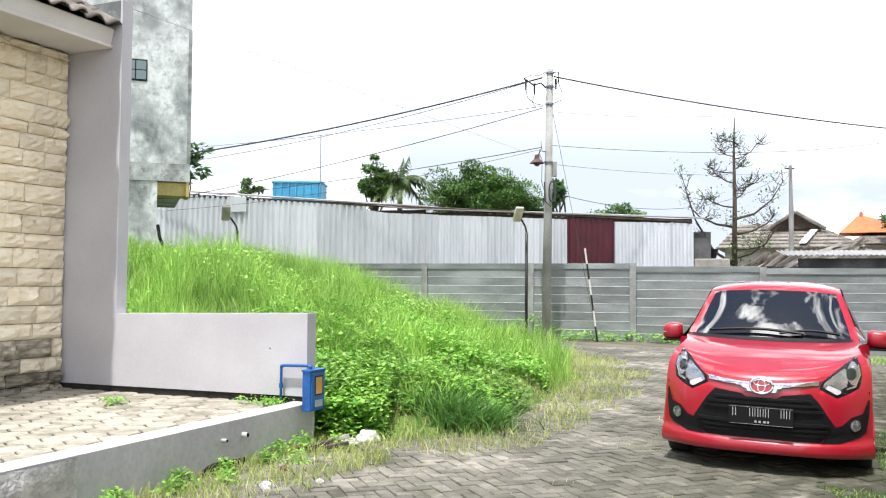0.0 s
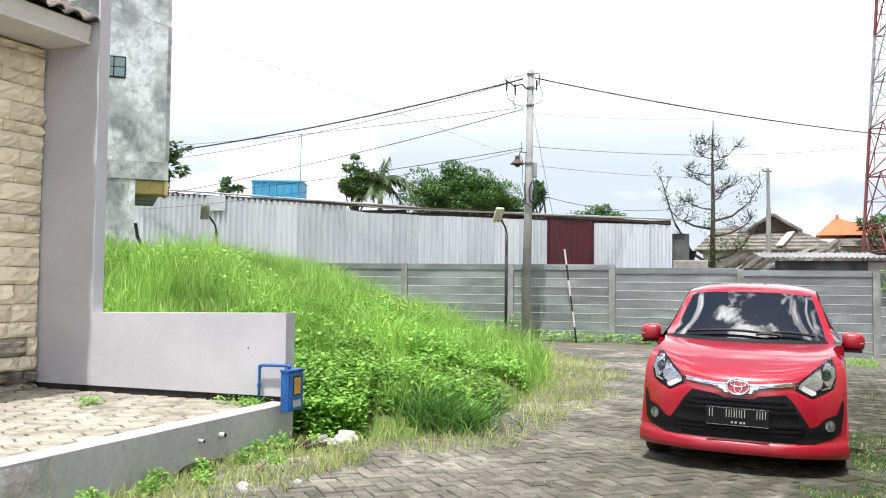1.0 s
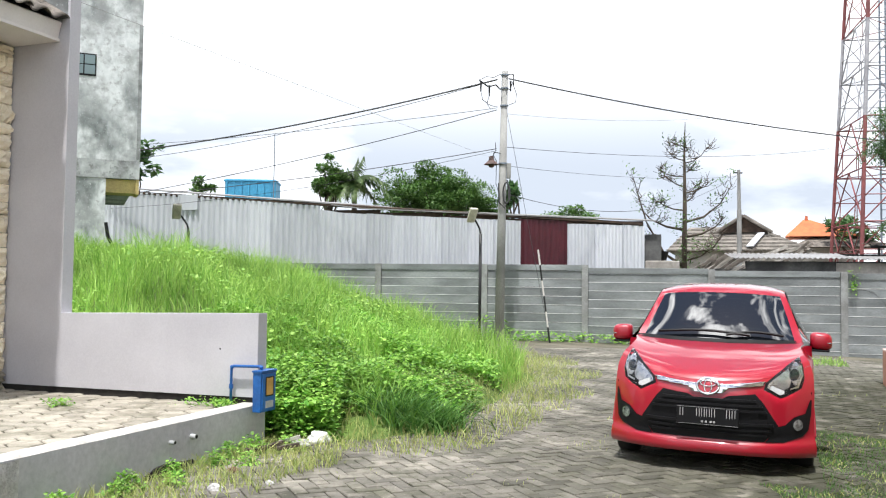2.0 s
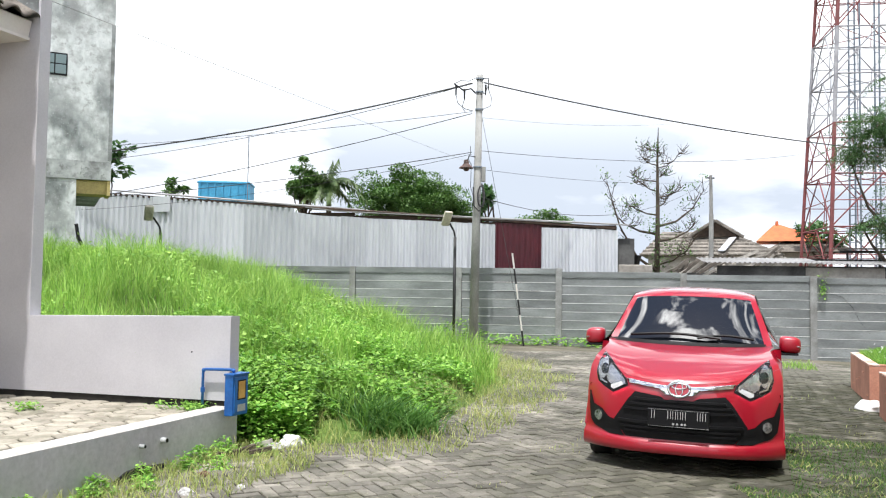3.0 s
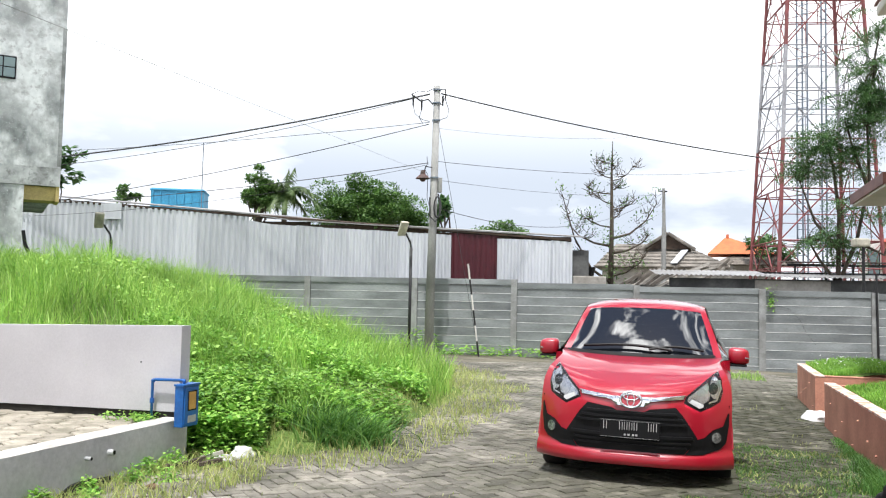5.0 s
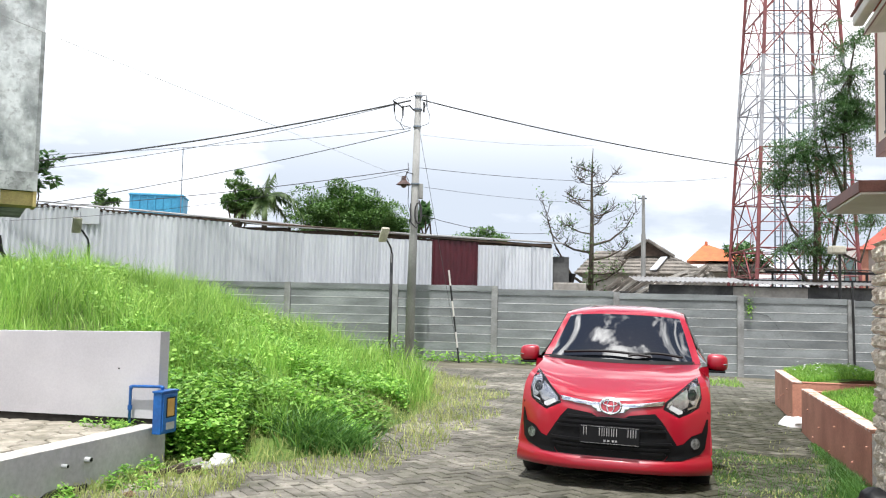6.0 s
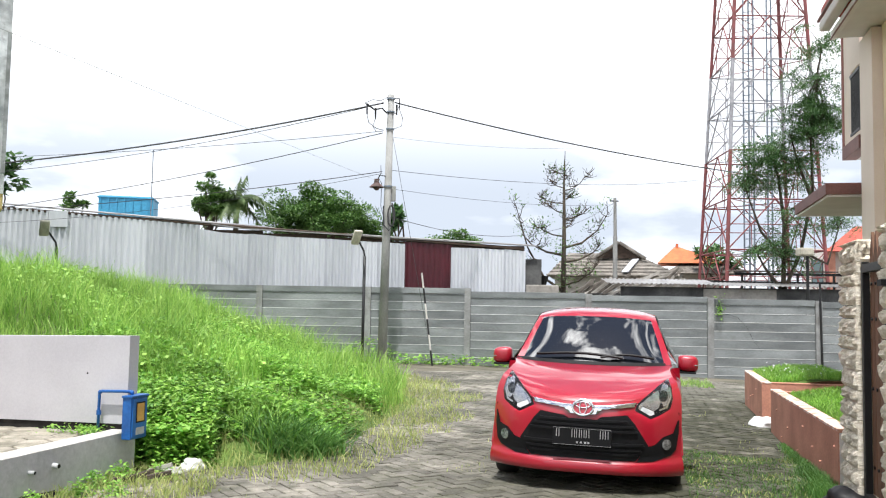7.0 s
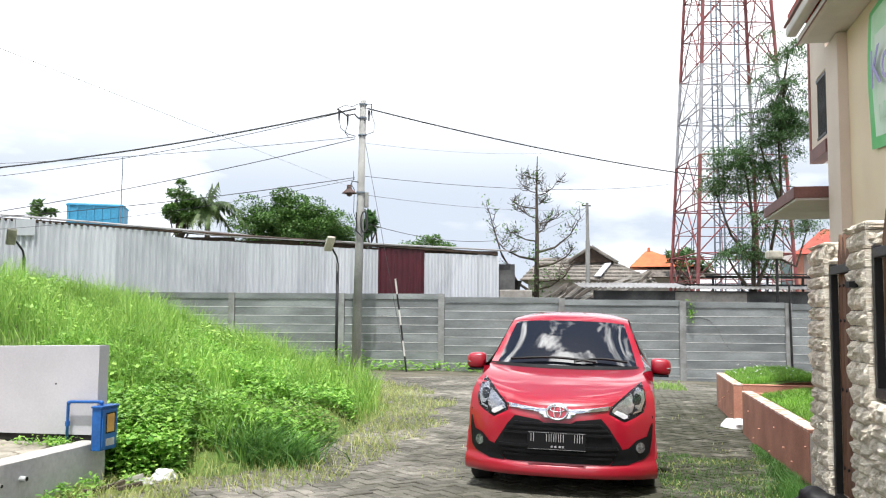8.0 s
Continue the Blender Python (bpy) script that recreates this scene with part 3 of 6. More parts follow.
# water meter box on the low wall's end, with its pipe
meter = thing("meter_box", LEFT @ pose(-0.03, 0, -0.035), "blue steel water meter box with pipe on the low wall", "meter box")
part("case", boxed(-0.095, -0.012, -0.105, 0.135, 0.365, 0.715, 0.006), M_BLUEPAINT, meter)
part("lid", boxed(-0.106, -0.006, -0.115, 0.145, 0.712, 0.730, 0.005), M_BLUEPAINT, meter)
door = part("door", boxed(-0.105, -0.094, -0.09, 0.12, 0.385, 0.70, 0.004), M_BLUEPAINT, meter)
part("label_frame", boxed(-0.1075, -0.1052, -0.055, 0.075, 0.50, 0.672), M_BLACKPLASTIC, door)
part("label", boxed(-0.109, -0.1076, -0.042, 0.062, 0.512, 0.66), M_ORANGELABEL, door, "weathered orange label")
part("lower_plate", boxed(-0.108, -0.1052, -0.05, 0.07, 0.40, 0.46), M_PIPE, door)
pb = bmesh.new()
bent(pb, [(0.27, 0.05, 0.40), (0.27, 0.05, 0.73), (0.262, 0.05, 0.745), (0.25, 0.05, 0.752), (-0.03, 0.05, 0.758), (-0.045, 0.05, 0.75), (-0.05, 0.05, 0.72)], 0.013, 10)
for c in ((0.265, 0.05, 0.742), (-0.042, 0.05, 0.752)):
    bmesh.ops.create_uvsphere(pb, u_segments=10, v_segments=8, radius=0.019, matrix=Matrix.Translation(c))
part("pipe", pb, M_BLUEPAINT, meter, smooth=True)
part("valve", rod((0.27, 0.05, 0.55), (0.27, 0.05, 0.59), 0.02, seg=12), M_BLUEPAINT, meter)
part("tie_hole", rod((0.40, -0.004, 0.86), (0.40, 0.003, 0.86), 0.008, seg=8), M_BLACKPLASTIC, house_left)

# ---- the tall weathered building behind the mound ----
TALL = pose(-4.84, 16.3, 0.0, 0, 0, 200.0)
tall = thing("tall_building", TALL, "tall building with mould-streaked grey white render", "building", kind="structure")
part("upper_wall", boxed(0, 9.0, -6.0, 0.0, 3.72, 11.0), M_GREYWALL, tall)
part("mould_band", boxed(-0.004, 9.0, -5.9, 0.006, 3.38, 3.718), M_GREYWALLDK, tall)
part("lower_wall", boxed(0.58, 9.0, -6.0, -0.01, 0.0, 3.376), M_GREYWALL, tall)
part("yellow_niche", boxed(0.06, 0.578, -0.6, -0.06, 3.12, 3.37), M_YELLOWPAINT, tall)
part("niche_side", boxed(0.0, 0.06, -0.62, -0.01, 3.10, 3.378), M_YELLOWPAINT, tall)
part("streak", boxed(-0.008, 0.06, -3.0, 0.010, 3.75, 6.3), M_GREYWALLDK, tall)
vent = part("vent_window", boxed(0.80, 1.22, -0.10, 0.012, 5.25, 5.66), M_BLACKPLASTIC, tall, "dusty glass block vent")
for i in range(2):
    for k in range(2):
        part("pane", boxed(0.82 + i * 0.20, 1.00 + i * 0.20, 0.0, 0.016, 5.28 + k * 0.185, 5.45 + k * 0.185, 0.006), M_PANE, vent)
part("drain_hose", bent(bmesh.new(), [(0.56, 0.05, 2.55), (0.52, 0.08, 2.3), (0.40, 0.1, 2.05), (0.38, 0.1, 1.7)], 0.033), M_BLACKPLASTIC, tall)

# ---- corrugated shed behind the fence ----
SHED = FENCE @ pose(0, 1.5, 0)
shed = thing("shed", SHED, "long shed clad in pale corrugated zinc sheets", "shed", kind="structure")


def shed_top(s):
    return 3.58 - 0.049 * (s + 2.0) if s > -7.8 else 3.94 - 0.08 * (s + 7.8)


def corrugated(s0, s1, zb, zt0, zt1, y=0.0, amp=0.03, pitch=0.19):
    """A ribbed sheet standing along x, its top running from zt0 to zt1."""
    b = bmesh.new()
    n = max(2, int((s1 - s0) / pitch * 4))
    front, back = [], []
    for i in range(n + 1):
        s = s0 + (s1 - s0) * i / n
        k = i % 4
        yy = y + (amp if k in (1, 2) else -amp)
        zt = zt0 + (zt1 - zt0) * i / n
        front.append((b.verts.new((s, yy, zb)), b.verts.new((s, yy, zt))))
        back.append((b.verts.new((s, yy + 0.006, zb)), b.verts.new((s, yy + 0.006, zt))))
    for i in range(n):
        b.faces.new((front[i][0], front[i + 1][0], front[i + 1][1], front[i][1]))
        b.faces.new((back[i][0], back[i][1], back[i + 1][1], back[i + 1][0]))
        b.faces.new((front[i][1], front[i + 1][1], back[i + 1][1], back[i][1]))
    return b


rnd = random.Random(9)
s = -16.0
SHED_R = 1.56
while s < SHED_R - 0.05:
    e = min(s + 0.78, SHED_R) if not s < -1.97 < s + 0.78 else -1.97
    mid = (s + e) / 2
    if not -1.97 < mid < -0.58:
        drop = 0.13 if -7.9 < mid else 0.0
        part("sheet", corrugated(s, e + 0.03, -0.3, shed_top(s) - 0.08 - drop * rnd.uniform(0.6, 1), shed_top(e) - 0.08 - drop * 0.8, rnd.uniform(-0.012, 0.012)), M_ZINC, shed)
    else:
        e = -0.58
    s = e
part("door", corrugated(-1.97, -0.56, -0.3, shed_top(-1.97) - 0.12, shed_top(-0.56) - 0.12, 0.03, 0.012, 0.16), M_MAROON, shed, "maroon ribbed sheet door")
part("patch_sheet", boxed(-12.85, -12.25, -0.075, -0.06, 3.78, 4.27, 0.003), M_ZINC, shed, "plain zinc patch")
b = bmesh.new()
for s0, s1 in ((-16.0, -7.8), (-7.8, -6.9), (-6.9, SHED_R + 0.3)):
    lift = 0.0 if s0 > -7.9 else 0.03
    c = [(s0, -0.012, shed_top(s0) + lift), (s1 + 0.05, -0.012, shed_top(s1) + lift), (s1 + 0.05, 6.0, shed_top(s1) + 0.5), (s0, 6.0, shed_top(s0) + 0.5)]
    vs = [b.verts.new(p) for p in c] + [b.verts.new((p[0], p[1], p[2] - 0.035)) for p in c]
    b.faces.new(vs[:4])
    b.faces.new(vs[4:][::-1])
    for i in range(4):
        j = (i + 1) % 4
        b.faces.new((vs[i], vs[j], vs[4 + j], vs[4 + i]))
part("roof", b, M_ZINCOLD, shed)
b = bmesh.new()
tube(b, (-14.8, 0.04, shed_top(-14.8) - 0.12), (SHED_R, 0.04, shed_top(SHED_R) - 0.12), 0.05, seg=6)
part("eaves_beam", b, M_DARKWOOD, shed)
part("back_wall", boxed(-15, SHED_R, 0.06, 5.5, -0.3, 3.2), M_DARKWOOD, shed)
for k in range(9):
    s0 = -16.0 + k * 1.95
    part("inner_board", boxed(s0, min(s0 + 1.95, SHED_R), 0.08, 0.12, 3.0, shed_top(s0 + 1.95) - 0.03), M_DARKWOOD, shed)
part("end_wall", boxed(SHED_R + 0.02, SHED_R + 0.5, 0.15, 0.9, -0.4, 3.0), M_DARKWALL, shed, "broken dark damp end wall")
part("end_block", boxed(SHED_R + 0.05, SHED_R + 1.0, 0.05, 0.7, -0.4, 2.25, 0.03), M_OLDWALL, shed)

# ---- utility pole with its lamp ----
POLE = pose(2.73, 22.75, 0.0)
pole = thing("utility_pole", POLE, "slightly leaning grey concrete utility pole with steel bands", "utility pole")
LEAN = Vector((0.10, 0, 7.25))
part("shaft", rod((0, 0, -0.6), LEAN, 0.132, 0.085, seg=20), M_POLE, pole, smooth=True)
for h in (0.655, 0.87, 0.935, 0.985):
    c = LEAN * h
    part("band", rod(c - Vector((0, 0, 0.02)), c + Vector((0, 0, 0.02)), 0.155 - 0.05 * h, seg=18), M_GREYSTEEL, pole)
arm = part("lamp_arm", bent(bmesh.new(), [(0.0, -0.05, 5.02), (-0.18, -0.08, 5.04), (-0.24, -0.08, 4.85)], 0.014), M_STEEL, pole)
b = bmesh.new()
bmesh.ops.create_cone(b, cap_ends=False, segments=24, radius1=0.20, radius2=0.06, depth=0.13, matrix=Matrix.Translation((-0.25, -0.08, 4.77)))
bmesh.ops.create_cone(b, cap_ends=True, segments=16, radius1=0.075, radius2=0.06, depth=0.12, matrix=Matrix.Translation((-0.25, -0.08, 4.87)))
bmesh.ops.create_uvsphere(b, u_segments=12, v_segments=8, radius=0.09, matrix=Matrix.Translation((-0.25, -0.08, 4.71)))
part("lamp_shade", b, M_RUST, pole, "rust-brown enamel lamp shade")
part("fuse_box", boxed(0.17, 0.27, -0.12, 0.02, 4.35, 4.75, 0.01), M_POLE, pole)
part("cable_coil", bent(bmesh.new(), [(0.15 + 0.09 * math.cos(a), -0.15, 3.95 + 0.28 * math.sin(a)) for a in [k * 0.5 for k in range(14)]], 0.022, 6), M_WIRE, pole)
part("cable_drop", bent(bmesh.new(), [(0.17, -0.12, 4.3), (0.20, -0.13, 4.1), (0.22, -0.14, 3.75), (0.1, -0.15, 3.55), (-0.05, -0.16, 3.7), (-0.06, -0.16, 4.2)], 0.02, 6), M_WIRE, pole)
for x, z in ((-0.55, 6.95), (-0.32, 6.85), (0.25, 6.98)):
    part("insulator", rod((x, -0.05, z), (x, -0.05, z - 0.28), 0.028, 0.02, seg=8), M_STEEL, pole)
part("crossarm", bent(bmesh.new(), [(-0.02, -0.1, 6.72), (-0.15, -0.1, 6.85), (-0.35, -0.08, 6.80), (-0.6, -0.05, 6.98)], 0.02, 6), M_STEEL, pole)
part("top_bracket", bent(bmesh.new(), [(0.1, -0.05, 7.15), (0.32, -0.05, 7.16), (0.33, -0.05, 6.85)], 0.016, 6), M_STEEL, pole)

# loose tails and loops at the pole head
for k, pts in enumerate((
        [(-0.55, -0.05, 6.68), (-0.5, -0.06, 6.45), (-0.3, -0.08, 6.3), (-0.1, -0.1, 6.25)],
        [(-0.32, -0.05, 6.57), (-0.38, -0.05, 6.35), (-0.28, -0.05, 6.2)],
        [(-0.6, -0.05, 6.98), (-0.4, -0.05, 7.08), (-0.2, -0.05, 7.06), (0.0, -0.08, 7.16)],
        [(0.33, -0.05, 6.85), (0.42, -0.05, 6.6), (0.38, -0.05, 6.4), (0.15, -0.08, 6.3)],
        [(0.33, -0.05, 7.0), (0.24, -0.08, 6.75), (0.12, -0.1, 6.7)],
        [(-0.15, -0.1, 5.3), (-0.14, -0.12, 5.1), (-0.2, -0.12, 4.95), (-0.12, -0.12, 4.8), (-0.13, -0.12, 4.2), (-0.05, -0.16, 3.9)])):
    part("cable_tail", bent(bmesh.new(), pts, 0.009, 5), M_WIRE, pole)


def wire(name, a, b_, sag, r, label, m=M_WIRE):
    """A sagging cable between two points."""
    r *= 0.75
    pts = []
    for i in range(29):
        t = i / 28
        p = Vector(a).lerp(Vector(b_), t)
        p.z -= sag * 4 * t * (1 - t)
        pts.append(p)
    return tagged(part(name, bent(bmesh.new(), pts, r, 5), m), label, "cable")


P = Vector((2.73, 22.75, 0))
wire("power_cable", P + Vector((-0.1, 0, 7.02)), (-14.0, 29.0, 5.25), 0.40, 0.03, "thick black twisted power cable sagging to the pole")
wire("power_cable", P + Vector((0.2, 0, 7.05)), (24.0, 27.5, 6.2), 0.50, 0.026, "thick black twisted power cable sagging from the pole")
for a_, to_, sag_, r_ in (
        ((-0.1, 0, 6.2), (-14.0, 30.5, 3.75), 0.30, 0.018), ((-0.1, 0, 5.15), (-13.0, 30.0, 4.15), 0.25, 0.018),
        ((-0.1, 0, 6.25), (-14.0, 32.4, 6.3), 0.20, 0.012), ((-0.3, 0, 6.95), (-14.0, 32.4, 5.6), 0.45, 0.014),
        ((-0.1, 0, 5.1), (-13.5, 30.5, 3.9), 0.45, 0.010),
        ((0.1, 0, 5.2), (18.6, 36.0, 7.6), 0.30, 0.012), ((0.1, 0, 4.7), (14.9, 37.0, 6.45), 0.20, 0.009),
        ((0.15, 0, 3.95), (15.05, 37.0, 6.6), 1.0, 0.014), ((0.12, 0, 6.1), (12.0, 33.0, 8.2), 0.15, 0.006)):
    wire("service_wire", P + Vector(a_), to_, sag_, 0.8 * r_, "thin black service wire")
wire("guy_wire", P + Vector((0.15, 0, 6.2)), (4.05, 22.55, 0.1), 0.0, 0.008, "steel guy wire of the utility pole")
wire("house_wire", P + Vector((-0.1, 0, 4.85)), LEFT @ Vector((2.4, -0.07, 4.35)), 0.0, 0.004, "thin grey service wire to the stone house", M_POLE)
guard = thing("guy_guard", pose(0, 0, 0), "black and white striped guy wire guard", "pole guard")
g0, g1 = Vector((4.05, 22.5, 0.0)), Vector((3.72, 22.5, 2.45))
for i in range(6):
    part("sleeve", rod(g0.lerp(g1, i / 6), g0.lerp(g1, (i + 1) / 6), 0.024, seg=8), M_STEEL if i % 2 == 0 else M_WHITEPAINT, guard)


def street_lamp(m, label):
    t = thing("street_lamp", m, label, "street lamp", "street lamps")
    part("post", rod((0, 0, -0.3), (0, 0, 2.85), 0.04, seg=12), M_STEEL, t, smooth=True)
    part("arm", bent(bmesh.new(), [(0, 0, 2.85), (-0.03, 0, 3.0), (-0.15, -0.1, 3.2), (-0.2, -0.15, 3.24)], 0.026, 8), M_STEEL, t)
    b = boxed(-0.11, 0.11, -0.20, 0.22, -0.045, 0.045, 0.03)
    bmesh.ops.transform(b, matrix=pose(-0.24, -0.25, 3.33, -55, 0, 20), verts=b.verts[:])
    part("head", b, M_LAMPHEAD, t, "yellowed lamp head", smooth=True)
    return t


street_lamp(pose(2.2, 22.6, 0.0), "black steel street lamp standing before the fence")
street_lamp(pose(-5.35, 22.3, -0.05), "black steel street lamp standing behind the mound")

# ---- blue tank and aerial far behind ----
tank = thing("water_tank", pose(-10.1, 59.1, 0), "blue box-shaped water tank on a far roof", "water tank")
part("tank_body", boxed(-1.72, 1.72, 0, 2.4, 6.9, 8.62, 0.06), M_BLUETANK, tank)
part("tank_rim", boxed(-1.78, 1.78, -0.06, 2.46, 8.45, 8.56, 0.03), M_BLUETANK, tank)
for i in range(7):
    part("tank_rib", boxed(-1.62 + i * 0.5, -1.54 + i * 0.5, -0.07, 0.0, 6.9, 8.44), M_BLUETANK, tank)
part("tank_stand", boxed(-1.5, 1.5, 0.3, 2.1, -0.5, 6.9), M_OLDWALL, tank)
tagged(part("aerial", rod((-8.35, 58, 0), (-8.35, 58, 11.6), 0.05, 0.03, seg=6), M_GREYSTEEL), "thin steel radio aerial", "aerial")

# ---- terracotta planters ----
def planter(name, y0, y1, label, end_white=False):
    t = thing(name, RIGHT @ pose(0.065 if end_white else -0.01, 0, 0, 0, 0, 0 if end_white else -1.2), label, "planter", "planters")
    H = 0.55
    part("front_wall", boxed(0.0, 0.12, y0, y1, -0.2, H - 0.025, 0.004), M_TERRA, t)
    part("cap", boxed(-0.004, 0.125, y0 - 0.004, y1 + 0.004, H - 0.023, H, 0.006), M_TERRATOP, t, "chalky worn cap")
    part("end_wall", boxed(0.122, 1.95, y0, y0 + 0.12, -0.2, H - 0.02, 0.004), M_TERRA, t)
    part("end_wall", boxed(0.122, 1.95, y1 - 0.12, y1, -0.2, H - 0.02, 0.004), M_TERRA, t)
    if end_white:
        part("unpainted_end", boxed(0.01, 0.12, y0 - 0.012, y0 - 0.002, -0.2, H - 0.03), M_WHITEPAINT, t, "unpainted white end")
    else:
        part("cap", boxed(0.13, 1.95, y0 - 0.004, y0 + 0.125, H - 0.018, H - 0.002, 0.005), M_TERRA, t)
    b = bmesh.new()
    bmesh.ops.create_grid(b, x_segments=14, y_segments=24, size=0.5)
    for v in b.verts:
        x, y = 0.1 + (v.co.x + 0.5) * 1.8, y0 + 0.1 + (v.co.y + 0.5) * (y1 - y0 - 0.2)
        v.co = Vector((x, y, H - 0.06 + 0.10 * smooth01((x - 0.1) / 0.8) + 0.03 * noise.noise((x * 3, y * 3, 0))))
    part("soil", b, M_MOUND, t, smooth=True)
    r = random.Random(int(y0 * 7))
    for k in range(int((y1 - y0) * 2.2)):
        yy, zz = y0 + 0.2 + k * 0.45 + r.uniform(-0.12, 0.12), r.uniform(0.08, 0.45)
        part("stud", rod((-0.016, yy, zz), (0.01, yy, zz), 0.009, 0.012, seg=7), M_TERRA, t)
    return t


planter("planter", 0.28, 4.16, "terracotta painted planter with chalky top filled with grass", True)
planter("planter", 5.30, 7.9, "terracotta painted planter filled with tall weeds")

# ---- gate posts, gates and low stone wall ----
rs = random.Random(21)


def stone_block(w, d, h, seed):
    """A split-faced block: its faces are chipped, its edges stay near the corners."""
    r = random.Random(seed)
    b = bmesh.new()
    bmesh.ops.create_grid(b, x_segments=5, y_segments=4, size=0.5)
    out = []
    for v in b.verts:
        inside = (abs(v.co.x) < 0.49) and (abs(v.co.y) < 0.49)
        out.append(Vector(((v.co.x + r.uniform(-0.03, 0.03) * inside) * w, (-0.012 - r.uniform(0, 0.028)) if inside else r.uniform(-0.010, 0.0), v.co.y * h)))
    for v, c in zip(b.verts, out):
        v.co = c
    ring = [e for e in b.edges if len(e.link_faces) == 1]
    ex = bmesh.ops.extrude_edge_only(b, edges=ring)
    for g in ex["geom"]:
        if isinstance(g, bmesh.types.BMVert):
            g.co.y = d
    me = bpy.data.meshes.new("stone")
    bmesh.ops.recalc_face_normals(b, faces=b.faces[:])
    b.to_mesh(me)
    b.free()
    return me


CLAD = []
for k in range(9):
    me = stone_block(1.0, 0.05, 1.0, k)
    me.materials.append(M_CLADDING)
    CLAD.append(me)


def clad(parent, m, width, z0, z1, course=0.115, lengths=(0.14, 0.30), meshes=CLAD, name="stone", jitter=0.006, pick=None):
    """Courses of split stone over a face: m puts local x along the face, -y out of it."""
    z, row = z0, 0
    while z < z1 - 0.02:
        h = min(course * rs.uniform(0.72, 1.28), z1 - z)
        x = 0.0
        while x < width - 0.01:
            w = rs.uniform(*lengths) * (0.6 if x == 0 and row % 2 else 1)
            if width - x - w < lengths[0] * 0.6:
                w = width - x
            me = (pick(z) if pick else meshes)[rs.randrange(len(meshes))]
            ob = new(name, me)
            ob.parent = parent
            ob.matrix_local = m @ Matrix.Translation((x + w / 2, rs.uniform(-jitter, jitter), z + h / 2)) @ Matrix.Diagonal((w - 0.006, 1, h - 0.007, 1))
            x += w
        z += h
        row += 1


def gate_post(y0, y1, top, label):
    t = thing("gate_post", RIGHT, label, "gate post", "gate posts")
    part("core", boxed(0.05, 0.33, y0 + 0.05, y1 - 0.05, -0.2, top - 0.02), M_MORTAR, t)
    clad(t, pose(0.03, y1, 0, 0, 0, -90), y1 - y0, -0.1, top)
    clad(t, pose(0.02, y0 + 0.03, 0, 0, 0, 0), 0.33, -0.1, top)
    part("cap", boxed(0.03, 0.34, y0 + 0.03, y1 - 0.03, top - 0.04, top + 0.01, 0.02), M_CLADDING, t)
    return t


gate_post(-0.60, -0.12, 2.02, "gate post clad in split cream stone")
slotted = gate_post(-1.69, -1.28, 2.06, "gate post clad in split cream stone with a letter slot")
wall_r = thing("stone_wall", RIGHT, "low garden wall clad in split cream stone", "wall", kind="structure")
part("core", boxed(0.06, 0.3, -5.2, -1.69, -0.2, 0.96), M_MORTAR, wall_r)
clad(wall_r, pose(0.03, -1.69, 0, 0, 0, -90), 2.0, -0.1, 0.97)


def picket_gate(y0, y1, z0, n, label, zt=1.9):
    t = thing("gate", RIGHT, label, "gate", "gates")
    x = 0.055
    for k, (a, c) in enumerate(((y0, y0 + 0.05), (y1 - 0.05, y1))):
        part("stile", boxed(x, x + 0.05, a, c, z0, zt - 0.04, 0.004), M_STEEL, t)
    for z in (z0 + 0.0, zt - 0.12):
        part("rail", boxed(x - 0.004, x + 0.046, y0 + 0.051, y1 - 0.051, z, z + 0.06, 0.004), M_STEEL, t)
    w = (y1 - y0 - 0.10) / n
    for i in range(n):
        a = y0 + 0.05 + i * w
        b = bmesh.new()
        pts = [(a + 0.004, z0 + 0.06), (a + w - 0.004, z0 + 0.06), (a + w - 0.004, zt), (a + w / 2, zt + 0.17), (a + 0.004, zt)]
        f1 = [b.verts.new((x + 0.05, yy, zz)) for yy, zz in pts]
        f2 = [b.verts.new((x + 0.072, yy, zz)) for yy, zz in pts]
        b.faces.new(f1)
        b.faces.new(f2[::-1])
        for k in range(5):
            j = (k + 1) % 5
            b.faces.new((f1[k], f2[k], f2[j], f1[j]))
        board = part("board", b, M_GATEWOOD, t)
        for zz in (z0 + 0.25, z0 + 0.8, zt - 0.45, zt - 0.2):
            part("bolt", rod((x + 0.04, a + w / 2, zz), (x + 0.052, a + w / 2, zz), 0.012, seg=8), M_STEEL, board)
    return t


picket_gate(-1.27, -0.61, 0.16, 5, "brown timber picket gate in a black steel frame, closed")
picket_gate(-5.0, -1.70, 0.99, 18, "brown timber picket screen in black frame on the low wall", 1.95)

# ---- the cream two-storey house ----
house_r = thing("cream_house", RIGHT, "cream painted two-storey house with brown trims and a balcony", "house", kind="structure")
HX = 1.25
part("front_wall", boxed(HX + 0.12, HX + 0.32, -6.0, 3.95, 0, 5.06), M_CREAM, house_r)
part("corner_column", boxed(HX, HX + 0.42, 3.955, 4.58, 0, 5.05, 0.006), M_PALE, house_r)
part("side_wall", boxed(HX + 0.43, HX + 6.0, 4.2, 4.5, 0, 5.05), M_CREAM, house_r)
part("soffit", boxed(0.93, HX + 3.0, -6.0, 4.42, 5.07, 5.11, 0.004), M_WHITEPAINT, house_r)
part("fascia", boxed(0.88, 0.93, -6.0, 4.43, 5.05, 5.16, 0.006), M_WHITEPAINT, house_r)
part("fascia_line", boxed(0.865, 0.88, -6.0, 4.435, 5.05, 5.07, 0.003), M_BROWNTRIM, house_r)
part("gutter", boxed(0.74, 0.875, -6.0, 4.45, 5.17, 5.30, 0.03), M_WHITEPAINT, house_r)
